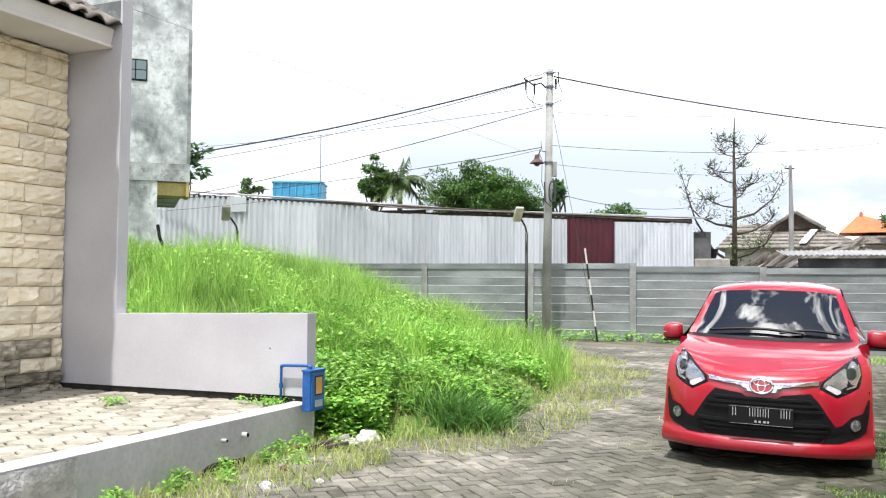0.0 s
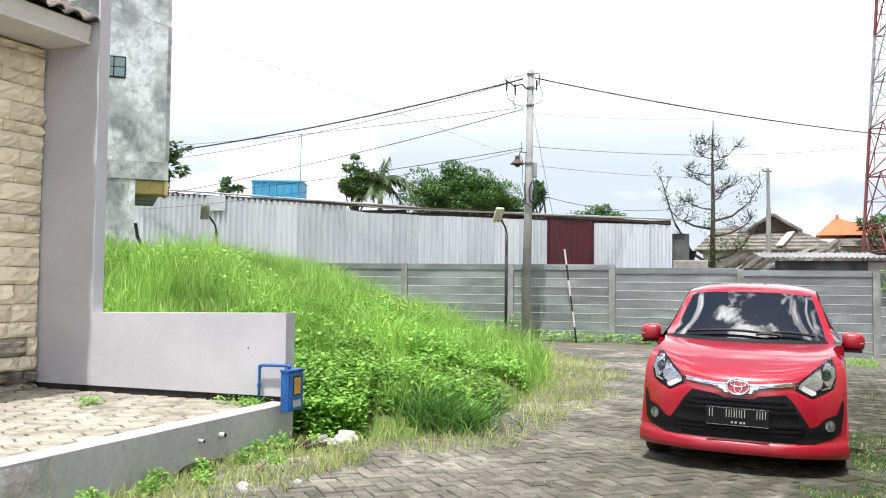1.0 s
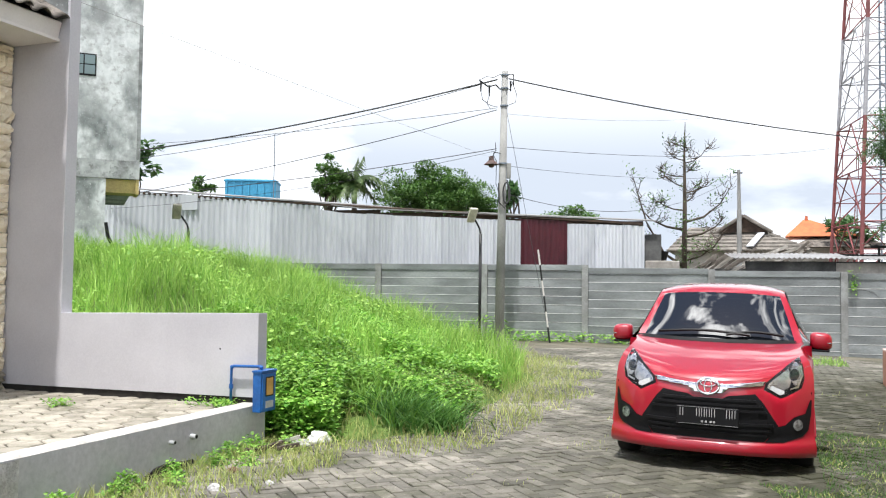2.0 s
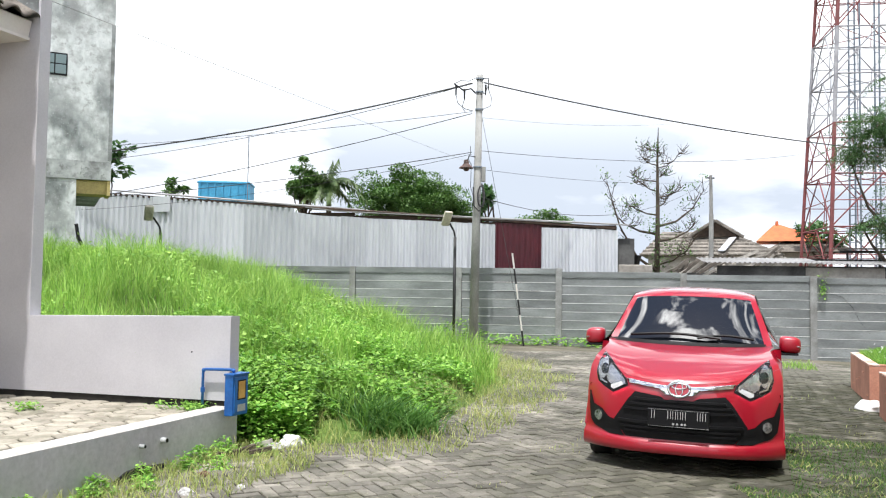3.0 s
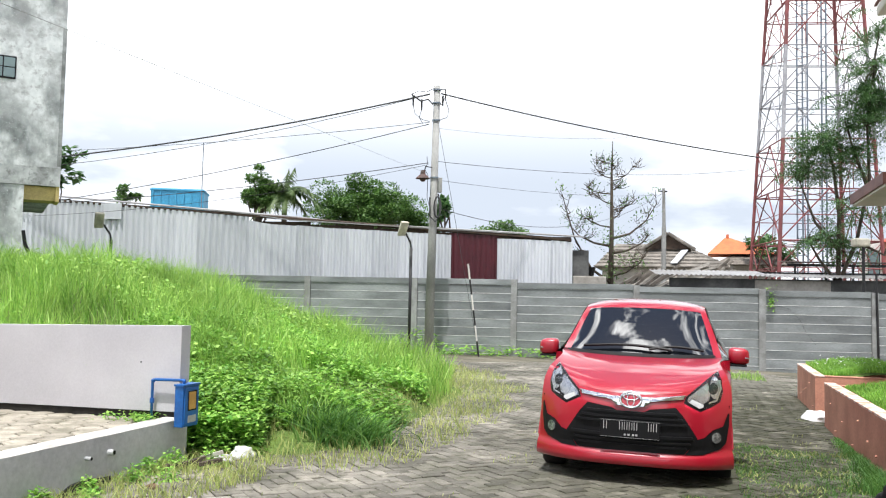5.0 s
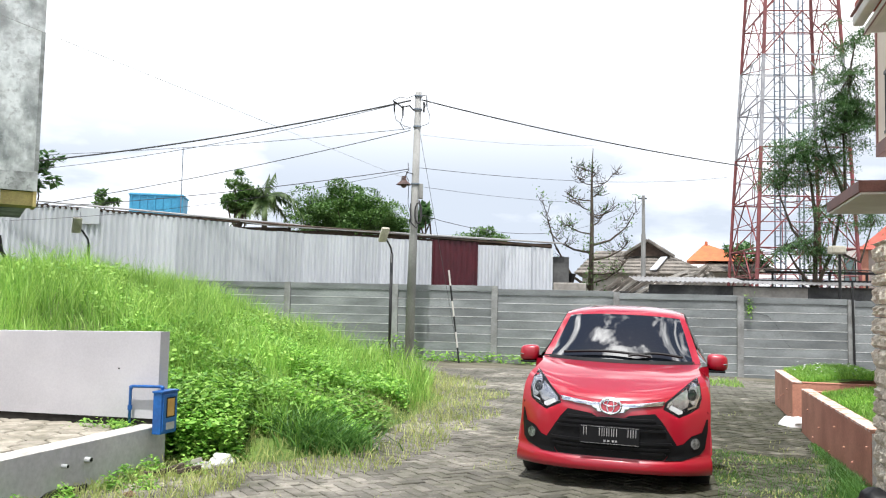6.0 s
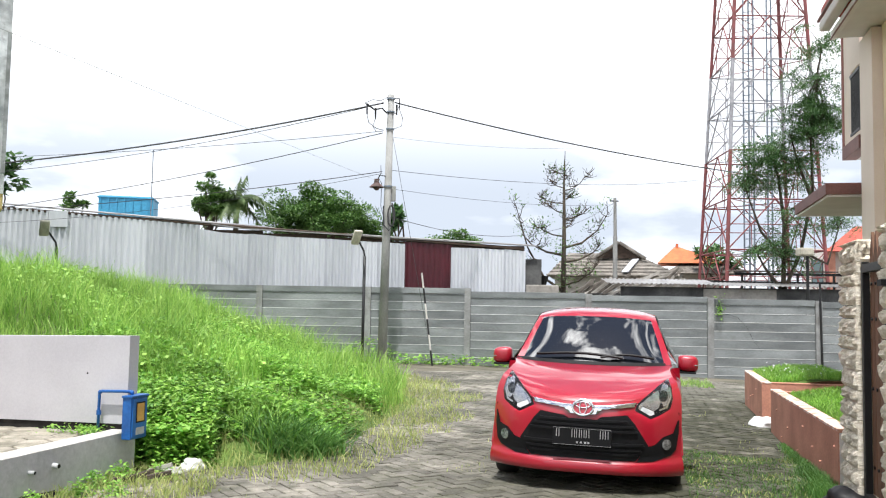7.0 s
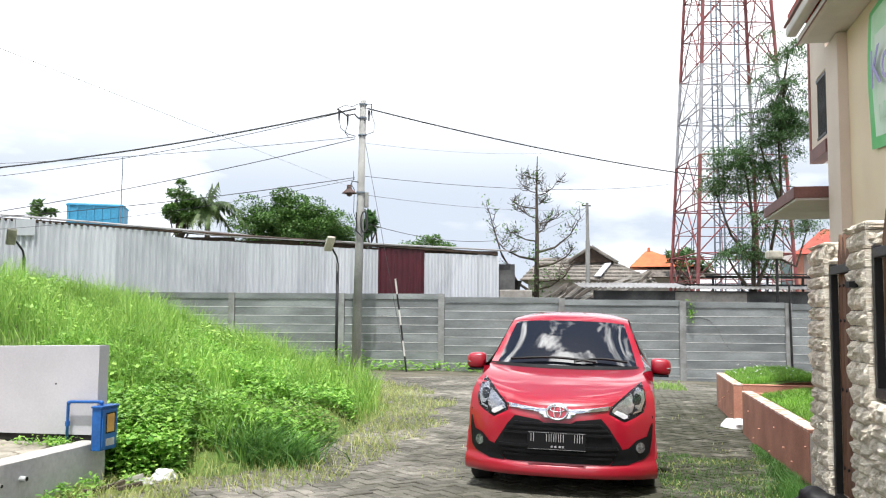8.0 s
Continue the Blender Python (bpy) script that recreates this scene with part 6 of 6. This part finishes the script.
P = on_street(34000, (-3.4, 0.2, 4.0, 8.2), kerb_near)
V, F = blades(P, rg.uniform(0.03, 0.14, len(P)), rg.uniform(0.005, 0.009, len(P)), 0.9)
fmesh("kerb_grass", V, F, L_DRY, "short yellow-green grass along the kerb", "grass")
# leafy clumps standing against the kerb's foot
PP = []
for ly, out, size, k in ((0.25, 0.12, 0.13, 420), (0.55, 0.10, 0.11, 330), (0.85, 0.16, 0.10, 260), (1.25, 0.08, 0.09, 260), (1.75, 0.10, 0.11, 340), (1.95, 0.2, 0.1, 240),
                         (2.35, 0.10, 0.10, 300), (2.55, 0.22, 0.12, 300), (0.05, 0.35, 0.12, 300), (1.5, 0.3, 0.08, 160), (0.7, 0.4, 0.09, 160)):
    o = LEFT @ Vector((-out, ly, 0))
    q = rg.normal(0, 1, (k, 3)) * np.array([size, size, 0]) * 0.6
    q[:, 2] = rg.uniform(0.01, 1.5 * size, k) * np.exp(-(q[:, 0] ** 2 + q[:, 1] ** 2) / size ** 2)
    q = q + np.array(o)
    PP.append(q[[in_frame(LI, a, b_)[0] < -0.015 for a, b_, c in q]])
P = np.concatenate(PP)
V, F = leaves(P, rg.uniform(0.018, 0.05, len(P)), 0.6, 0.7)
fmesh("kerb_weeds", V, F, L_WEED, "small broad-leaved weeds along the kerb", "weeds")


CI = np.array(CAR.inverted())


def right_patch(a, b):
    rx, ry = in_frame(RI, a, b)
    ci = in_frame(CI, a, b)
    if -0.85 < ci[0] < 0.85 and -0.25 < ci[1] < 3.7:
        return False
    return -1.6 + 0.5 * nz(a, b, 1.0) < rx < -0.02 and -2.8 < ry < 2.1 + 0.7 * nz(a, b, 1.3) and rg.random() < 0.85 + 1.1 * nz(a, b, 1.8, 5)


P = on_street(80000, (1.5, 6.0, 3.0, 9.5), right_patch)
V, F = blades(P, rg.uniform(0.012, 0.06, len(P)), rg.uniform(0.004, 0.008, len(P)), 0.9)
fmesh("verge_grass", V, F, L_GRASSDK, "short patchy grass over the pavers by the planter", "grass")
P = on_street(22000, (1.5, 6.0, 3.0, 9.5), lambda a, b: right_patch(a, b) and nz(a, b, 2.1, 7) > 0.0)
V, F = blades(P, rg.uniform(0.015, 0.07, len(P)), rg.uniform(0.006, 0.011, len(P)), 1.3)
fmesh("verge_grass", V, F, L_DRY, "dry brownish grass over the pavers by the planter", "grass")
# taller grass banked up along the planter's foot towards the gate
n = 5200
ry = 3.2 * rg.uniform(0, 1, n) ** 1.5 - 0.1
rx = 0.06 - np.abs(rg.normal(0, 0.10, n)) * (1.1 - 0.25 * ry) * np.array([0.6 + 1.6 * abs(nz(b_, 0.0, 2.3, 30)) for b_ in ry])
P = np.array([tuple(RIGHT @ Vector((a, b_, 0.01))) for a, b_ in zip(rx, ry)])
V, F = blades(P, rg.uniform(0.03, 0.17, n) * (1.1 - 0.27 * ry), rg.uniform(0.004, 0.008, n), 0.9)
fmesh("bank_grass", V, F, L_GRASSDK, "green grass banked up at the planter's foot", "grass")
# grass in the street before the fence and weeds at the fence's foot
FI = np.array(FENCE.inverted())


def fence_strip(a, b, w):
    s, o = in_frame(FI, a, b)
    return -w < o < -0.05 and -6 < s < 9.5


P = on_street(48000, (-1.0, 14.0, 15.0, 25.0), lambda a, b: free(a, b) and fence_strip(a, b, 0.75 + 0.5 * nz(a, b, 0.7)) and nz(a, b, 0.7, 3) > -0.35 and in_frame(FI, a, b)[0] < 4.5)
P[:, 2] += rg.uniform(0.0, 0.5, len(P)) * np.array([0.5 + max(0, 1.6 * nz(a, b, 0.6, 6)) for a, b, c in P])
V, F = leaves(P, rg.uniform(0.06, 0.14, len(P)), 0.6, 0.6)
fmesh("fence_weeds", V, F, L_WEED, "green weeds at the foot of the fence", "weeds")


def back_patch(a, b):
    s, o = in_frame(FI, a, b)
    return -5.0 < o < -2.2 + nz(a, b, 0.5) and 3.0 < s < 9.0 and rg.random() < 0.6 + nz(a, b, 0.9)


P = on_street(24000, (6.0, 14.0, 14.0, 22.0), lambda a, b: free(a, b) and back_patch(a, b))
V, F = blades(P, rg.uniform(0.04, 0.16, len(P)), rg.uniform(0.008, 0.014, len(P)), 0.8)
fmesh("street_grass", V, F, L_GRASS, "short grass over the far street", "grass")
# moss and small tufts in the street's joints
P = on_street(15000, (-2.0, 6.5, 3.2, 15.0), lambda a, b: free(a, b) and off_edge(a, b) < 0 and not (-0.85 < in_frame(CI, a, b)[0] < 0.85 and -0.3 < in_frame(CI, a, b)[1] < 3.7) and nz(a, b, 0.9, 12) > 0.08 and nz(a, b, 4.0, 13) > 0.1)
P[:, 2] += 0.012
V, F = blades(P, rg.uniform(0.012, 0.045, len(P)), rg.uniform(0.004, 0.008, len(P)), 1.0)
fmesh("joint_grass", V, F, L_DRY, "tiny grass and moss in the street joints", "grass")
# climber on the fence beside a crack
o = FENCE @ Vector((6.72, -0.08, 1.62))
P = np.c_[rg.normal(o.x, 0.06, 90), rg.normal(o.y, 0.03, 90), rg.normal(o.z, 0.16, 90)]
V, F = leaves(P, rg.uniform(0.04, 0.09, len(P)), 0.3, 0.6)
fmesh("climber", V, F, L_WEED, "small climber rooted in the cracked fence", "climber")
part("crack", bent(bmesh.new(), [(6.62, -0.032, 1.9), (6.72, -0.032, 1.62), (6.9, -0.032, 1.5), (7.2, -0.032, 1.42), (7.45, -0.032, 1.15), (7.62, -0.032, 0.8), (7.85, -0.032, 0.5)], 0.003, 5), M_BLACKBAND, fence)
# tufts in the joints of the carport floor
for lx, ly, k in ((1.55, 0.75, 130), (0.55, 0.18, 60), (0.32, 0.10, 140), (0.22, 0.2, 90), (2.4, 2.2, 30)):
    o = LEFT @ Vector((lx, ly, 0.37))
    P = np.c_[rg.normal(o.x, 0.06, k), rg.normal(o.y, 0.06, k), np.full(k, o.z) + rg.uniform(0, 0.06, k)]
    V, F = leaves(P, rg.uniform(0.025, 0.05, k), 0.5, 0.6)
    fmesh("joint_weed", V, F, L_WEED, "small weed growing in the paver joints", "weed")
# planters' grass
for y0, y1, n, h in ((0.45, 4.0, 11000, (0.015, 0.06)), (5.5, 7.8, 10000, (0.03, 0.13))):
    lx, ly = rg.uniform(0.26, 1.3, n), rg.uniform(y0, y1, n)
    P = np.array([tuple(RIGHT @ Vector((a, b, 0.50 + 0.10 * smooth01((a - 0.1) / 0.8)))) for a, b in zip(lx, ly)])
    V, F = blades(P, rg.uniform(*h, n), rg.uniform(0.006, 0.012, n), 0.8)
    fmesh("planter_grass", V, F, L_WEED, "green grass growing in the planter", "grass")
n = 90
P = np.array([tuple(RIGHT @ Vector((a, b, rg.uniform(0.62, 0.74)))) for a, b in zip(rg.uniform(0.3, 1.2, n), rg.uniform(5.5, 7.7, n))])
V, F = leaves(P, rg.uniform(0.02, 0.035, n), 0.9, 0.9)
fmesh("flowers", V, F, M_PLASTIC, "tiny white flowers above the planter weeds", "flowers")


# ---- trees ----
def limb(b, pts, r0, r1, seg=7):
    n = len(pts) - 1
    sweep(b, pts, [r0 + (r1 - r0) * i / n for i in range(n + 1)], seg)


def crooked(p, q, k, amp, r):
    p, q = Vector(p), Vector(q)
    out = [p]
    for i in range(1, k):
        out.append(p.lerp(q, i / k) + Vector((r.uniform(-amp, amp), r.uniform(-amp, amp), r.uniform(-amp, amp))))
    return out + [q]


def broad_tree(at_, centre, rad, clumps, per, leaf, material, label, seed, trunk_r=0.3):
    """A trunk, limbs to leaf clumps set unevenly through the crown."""
    r = random.Random(seed)
    t = thing("tree", Matrix.Translation(at_), label, "tree")
    c = Vector(centre) - Vector(at_)
    b = bmesh.new()
    limb(b, crooked((0, 0, -0.4), c * 0.75, 4, 0.15, r), trunk_r, trunk_r * 0.6)
    PP = []
    for k in range(clumps):
        v = Vector((r.gauss(0, 1), r.gauss(0, 1), r.gauss(0, 1))).normalized() * r.uniform(0.45, 1.0)
        if v.z < -0.45:
            v.z = -v.z * 0.3
        o = c + Vector((v.x * rad[0], v.y * rad[1], v.z * rad[2]))
        if k % 3 == 0:
            limb(b, crooked(c * 0.7, o, 3, 0.2, r), trunk_r * 0.35, 0.03, 5)
        s = r.uniform(0.14, 0.30) * max(rad)
        q = rg.normal(0, 1, (per, 3))
        q /= np.linalg.norm(q, axis=1)[:, None]
        PP.append(np.array(o)[None] + q * (s * rg.uniform(0.5, 1.0, per) ** 0.5)[:, None] * np.array([1, 1, 0.7]))
    part("trunk", b, M_BARK, t)
    P = np.concatenate(PP)
    V, F = leaves(P, rg.uniform(0.6, 1.3, len(P)) * leaf, 0.3, 0.6)
    ob = fmesh("crown", V, F, material, "", "", "", t)
    return t


broad_tree((2.4, 55.0, -0.3), (2.3, 55.0, 6.9), (3.9, 3.0, 2.3), 84, 430, 0.18, L_TREE, "dense dark green tree behind the shed", 1)
broad_tree((6.0, 56.0, -0.3), (5.6, 56.0, 6.2), (1.8, 2.0, 1.5), 30, 260, 0.18, L_TREE, "lower dark green tree behind the shed", 2)
broad_tree((-4.2, 50.0, -0.3), (-4.0, 50.0, 7.4), (1.15, 1.2, 1.5), 34, 200, 0.17, L_TREE, "slim dark green tree behind the shed", 3, 0.2)
broad_tree((9.9, 49.0, -0.3), (10.0, 49.0, 5.3), (2.0, 1.8, 0.75), 30, 190, 0.16, L_TREE, "low dark green tree behind the shed", 4, 0.2)
broad_tree((4.2, 30.0, -0.3), (4.02, 30.0, 4.62), (0.36, 0.5, 0.5), 10, 60, 0.22, L_TREELIGHT, "small light green tree behind the shed", 6, 0.1)
broad_tree((-12.5, 55.0, -0.3), (-12.4, 55.0, 7.5), (0.9, 0.9, 0.6), 8, 60, 0.3, L_TREE, "dark green tree beside the far tank", 7, 0.15)
broad_tree((-10.9, 36.0, -0.3), (-10.7, 35.7, 6.26), (0.74, 0.79, 1.3), 10, 34, 0.36, L_TREELIGHT, "leafy tree behind the tall grey building", 5, 0.09)
broad_tree((28.5, 52.0, -0.3), (28.3, 52.0, 5.2), (1.6, 1.4, 1.0), 16, 60, 0.3, L_TREELIGHT, "far light green tree by the tower", 8, 0.15)

# coconut palm
palm = thing("palm_tree", pose(-2.6, 50.0, -0.3), "coconut palm with drooping ragged fronds", "palm")
rpm = random.Random(8)
b = bmesh.new()
limb(b, [(0, 0, 0), (0.1, 0, 3), (0.05, 0, 7.9)], 0.22, 0.15, 8)
part("trunk", b, M_BARK, palm)
for k in range(17):
    a = k * 2.4
    e = rpm.uniform(-0.3, 1.35)
    ln = rpm.uniform(1.9, 2.7)
    fb = bmesh.new()
    prev = None
    for i in range(9):
        t = i / 8
        x = ln * t * math.cos(e) * (1 - 0.15 * t)
        z = 7.9 + ln * t * math.sin(e) - 0.9 * t * t * (1.4 - e * 0.5)
        w = 0.55 * math.sin(math.pi * (0.12 + 0.88 * t)) + 0.02
        ca, sa = math.cos(a), math.sin(a)
        c = Vector((x * ca, x * sa, z))
        sd = Vector((-sa, ca, 0))
        if prev:
            p = prev
            for sg in (-1, 1):
                for h in range(7):
                    q0 = p.lerp(c, h / 7)
                    tip = q0 + sd * sg * w + Vector((ca, sa, 0)) * 0.12 + Vector((0, 0, -0.22 - 0.05 * h))
                    vs = [fb.verts.new(q0), fb.verts.new(q0 + (c - p) * 0.28), fb.verts.new(tip)]
                    fb.faces.new(vs)
        prev = c
    part("frond", fb, L_PALM, palm)

# half-bare tree behind the fence
bt = thing("bare_tree", pose(9.65, 28.4, -0.3), "half-bare tree with thin tiered branches", "tree")
rb = random.Random(14)
b = bmesh.new()
limb(b, [(0, 0, 0), (0.0, 0, 2.6), (0.02, 0, 4.6), (0.0, 0, 6.2), (0.03, 0, 7.4)], 0.125, 0.010, 8)
leafP = []
BR = [(2.5, -1.95, 2.9), (2.7, 1.2, 1.0), (3.5, 1.45, 0.75), (3.75, -1.35, 0.75), (4.0, 1.75, 1.35), (4.4, -0.9, 0.3), (5.0, 0.95, 0.45), (5.2, -0.9, 0.25), (5.55, -0.7, 0.3), (5.7, 0.6, 0.4), (6.0, 0.75, 0.55), (6.1, -0.55, 0.3), (6.4, 0.35, 0.25), (6.6, -0.25, 0.2), (3.0, 0.8, 0.1), (4.7, 0.5, 0.35)]
for z, dx, dz in BR:
    dy = rb.uniform(-0.9, 0.9)
    end = Vector((dx, dy, z + dz))
    pts = [Vector((0, 0, z)), Vector((dx * 0.4, dy * 0.4, z + dz * 0.15)), Vector((dx * 0.75, dy * 0.8, z + dz * 0.5)), end]
    limb(b, pts, 0.058 - 0.006 * z + 0.015 * (abs(dx) > 1.3), 0.012, 5)
    for k in range(9):
        t = rb.uniform(0.15, 1.0)
        o = pts[1].lerp(pts[3], t)
        q = o + Vector((rb.uniform(-0.4, 0.4), rb.uniform(-0.4, 0.4), rb.uniform(-0.05, 0.5 if z < 4.2 else 0.25)))
        limb(b, [o, o.lerp(q, 0.5) + Vector((0, 0, -0.06)), q], 0.016, 0.006, 4)
        for h in range(2):
            limb(b, [o.lerp(q, 0.5), o.lerp(q, 0.5) + Vector((rb.uniform(-0.25, 0.25), rb.uniform(-0.2, 0.2), rb.uniform(0.05, 0.35)))], 0.009, 0.005, 4)
        if rb.random() < (0.75 if z < 4.7 else 0.2):
            leafP.append(np.array(q)[None] + rg.normal(0, 0.11, (16, 3)))
for k in range(34):
    leafP.append(np.array([[rb.gauss(0, 0.2), rb.gauss(0, 0.2), rb.uniform(2.2, 4.4)]]) + rg.normal(0, 0.16, (14, 3)))
part("trunk", b, M_BARK, bt)
P = np.concatenate(leafP)
V, F = leaves(P, rg.uniform(0.06, 0.15, len(P)), 0.2, 0.45)
fmesh("leaves", V, F, L_TREE, "", "", "", bt)

# feathery tree before the tower: forked stems, long drooping compound leaves
ft = thing("feathery_tree", pose(14.68, 23.13, -0.4), "slender forked tree with feathery drooping green foliage", "tree")
rf = random.Random(31)
b = bmesh.new()
side = Vector((math.cos(radians(-32)), math.sin(radians(-32)), 0))  # across, as the clumps are laid out
back = Vector((-side.y, side.x, 0))


def ft_at(u, w, z):
    return side * u + back * w + Vector((0, 0, z + 0.4))


stems = [
    [ft_at(0.05, 0, -0.4), ft_at(0.0, 0, 2.0), ft_at(0.05, 0, 4.2), ft_at(-0.1, 0.1, 5.6), ft_at(-0.3, 0.1, 6.6)],
    [ft_at(0.02, 0, 2.2), ft_at(0.5, 0.1, 3.4), ft_at(0.85, 0.1, 5.2), ft_at(0.8, 0.0, 6.8), ft_at(1.0, 0, 8.6), ft_at(1.15, 0, 9.5)],
    [ft_at(0.5, 0.1, 3.4), ft_at(1.2, -0.2, 3.0), ft_at(1.5, -0.2, 4.0)],
    [ft_at(0.8, 0.1, 5.0), ft_at(0.45, -0.1, 6.0), ft_at(0.2, -0.2, 7.0)],
    [ft_at(0.0, 0, 3.2), ft_at(-0.6, 0.1, 4.0), ft_at(-1.0, 0.1, 5.2)],
    [ft_at(0.0, 0, 2.2), ft_at(-0.5, -0.1, 2.9), ft_at(-0.8, -0.1, 3.5)]]
for k, pts in enumerate(stems):
    limb(b, pts, 0.10 if k == 0 else 0.06, 0.018, 7)
# clumps: place across, height, spread across and upward, number of twigs
CLUMPS = ((0.95, 8.2, 0.7, 1.1, 34), (1.25, 7.1, 0.5, 0.8, 20), (0.6, 7.2, 0.6, 0.7, 20), (1.1, 9.6, 0.5, 0.4, 9), (-0.35, 6.4, 0.75, 0.6, 30),
          (-0.9, 5.6, 0.55, 0.5, 16), (0.45, 5.9, 0.6, 0.6, 16), (0.4, 4.5, 0.4, 0.35, 8), (-0.45, 3.6, 0.6, 0.4, 14), (1.35, 4.3, 0.4, 0.4, 8), (0.2, 3.3, 0.5, 0.4, 8))
fP = []
for u, z, su, sz, many in CLUMPS:
    hub = min((p for pts in stems for p in pts), key=lambda p: (p - ft_at(u, 0, z)).length)
    for k in range(many):
        o = ft_at(u + rf.gauss(0, su * 0.5), rf.gauss(0, 0.45), z + rf.gauss(0, sz * 0.5))
        limb(b, crooked(hub, o, 3, 0.08, rf), 0.016, 0.006, 4)
        for h in range(6):
            a, ln = rf.uniform(0, 6.28), rf.uniform(0.4, 0.75)
            d = Vector((math.cos(a), math.sin(a), rf.uniform(-0.35, 0.45)))
            across = Vector((-math.sin(a), math.cos(a), 0))
            for q in range(1, 8):
                t = q / 7
                stem_at = o + d * ln * t + Vector((0, 0, -0.30 * t * t))
                for sgn in (-1, 1):
                    for r_ in range(3):
                        fP.append(tuple(stem_at + across * sgn * (0.03 + 0.045 * r_) * (1.15 - 0.6 * t) + Vector((0, 0, -0.03 * r_))))
part("trunk", b, M_BARK, ft)
P = np.array(fP)
P += rg.normal(0, 0.012, P.shape)
V, F = leaves(P, rg.uniform(0.065, 0.13, len(P)), 0.3, 0.27)
fmesh("leaves", V, F, L_TREELIGHT, "", "", "", ft)

# ---- small things on the ground ----
def crumple(name, m, size, material, label, category, seed):
    b = bmesh.new()
    bmesh.ops.create_icosphere(b, subdivisions=4, radius=1.0)
    for v in b.verts:
        q = v.co.copy()
        k = 1 + 0.28 * noise.noise(q * 1.6 + Vector((seed, 0, 0))) + 0.12 * noise.noise(q * 4 + Vector((0, seed, 0)))
        v.co = Vector((q.x * size[0] * k, q.y * size[1] * k, max(0, q.z * k + 0.35) * size[2]))
    ob = part(name, b, material, None, smooth=True)
    ob.matrix_world = m
    return tagged(ob, label, category)


crumple("plastic_bag", pose(-0.67, 7.9, 0.02, 0, 0, 20), (0.105, 0.085, 0.085), M_PLASTIC, "crumpled white plastic bag on the grass", "bag", 2)
crumple("cement_sack", RIGHT @ pose(0.06, 4.75, 0, 0, 0, 30), (0.18, 0.21, 0.10), M_PLASTIC, "torn white cement sack leaning between the planters", "sack", 5)
crumple("black_bag", pose(4.15, 5.67, 0.0, 0, 0, 10), (0.20, 0.2, 0.17), M_BLACKPLASTIC, "black plastic bag with a loop handle lying on the grass", "bag", 9)
rub = random.Random(17)
for k, (lx, ly, ang) in enumerate(((-0.22, 0.12, 20), (-0.30, 0.20, 55), (-0.38, 0.06, 10), (-0.2, 0.32, 70), (-0.45, 0.2, 35))):
    ob = part("timber_scrap", boxed(-0.10, 0.10, -0.02, 0.02, 0, 0.035, 0.005), M_OLDWALL if k == 2 else M_BARK)
    ob.matrix_world = LEFT @ pose(lx, ly, 0.03 + 0.03 * (k % 3), 0, rub.uniform(-18, 18), ang)
    tagged(ob, "grey weathered timber scrap by the kerb end", "timber scrap", "scraps")
crumple("rubble_lump", LEFT @ pose(-0.34, -0.12, 0, 0, 0, 0), (0.16, 0.10, 0.06), M_ROUGHCON, "lump of grey rubble by the kerb end", "rubble", 3)
for lx, ly, s in ((-0.42, 0.95, 0.05), (-0.65, 1.5, 0.06), (-0.9, 1.2, 0.04), (-0.75, 2.2, 0.06)):
    crumple("stone_chip", LEFT @ pose(lx, ly, 0.0), (s, s * 0.8, s * 0.7), M_BRICK if s == 0.05 else M_ROUGHCON, "small broken stone lying in the grass", "stone", lx * 10)
# black lump painted as the shade in the gap where the kerb is undermined
crumple("kerb_hole", LEFT @ pose(0.0, 1.15, 0.0), (0.02, 0.30, 0.06), M_BLACKBAND, "black lump standing for the shade in a washed-out hole under the kerb", "hole", 4)
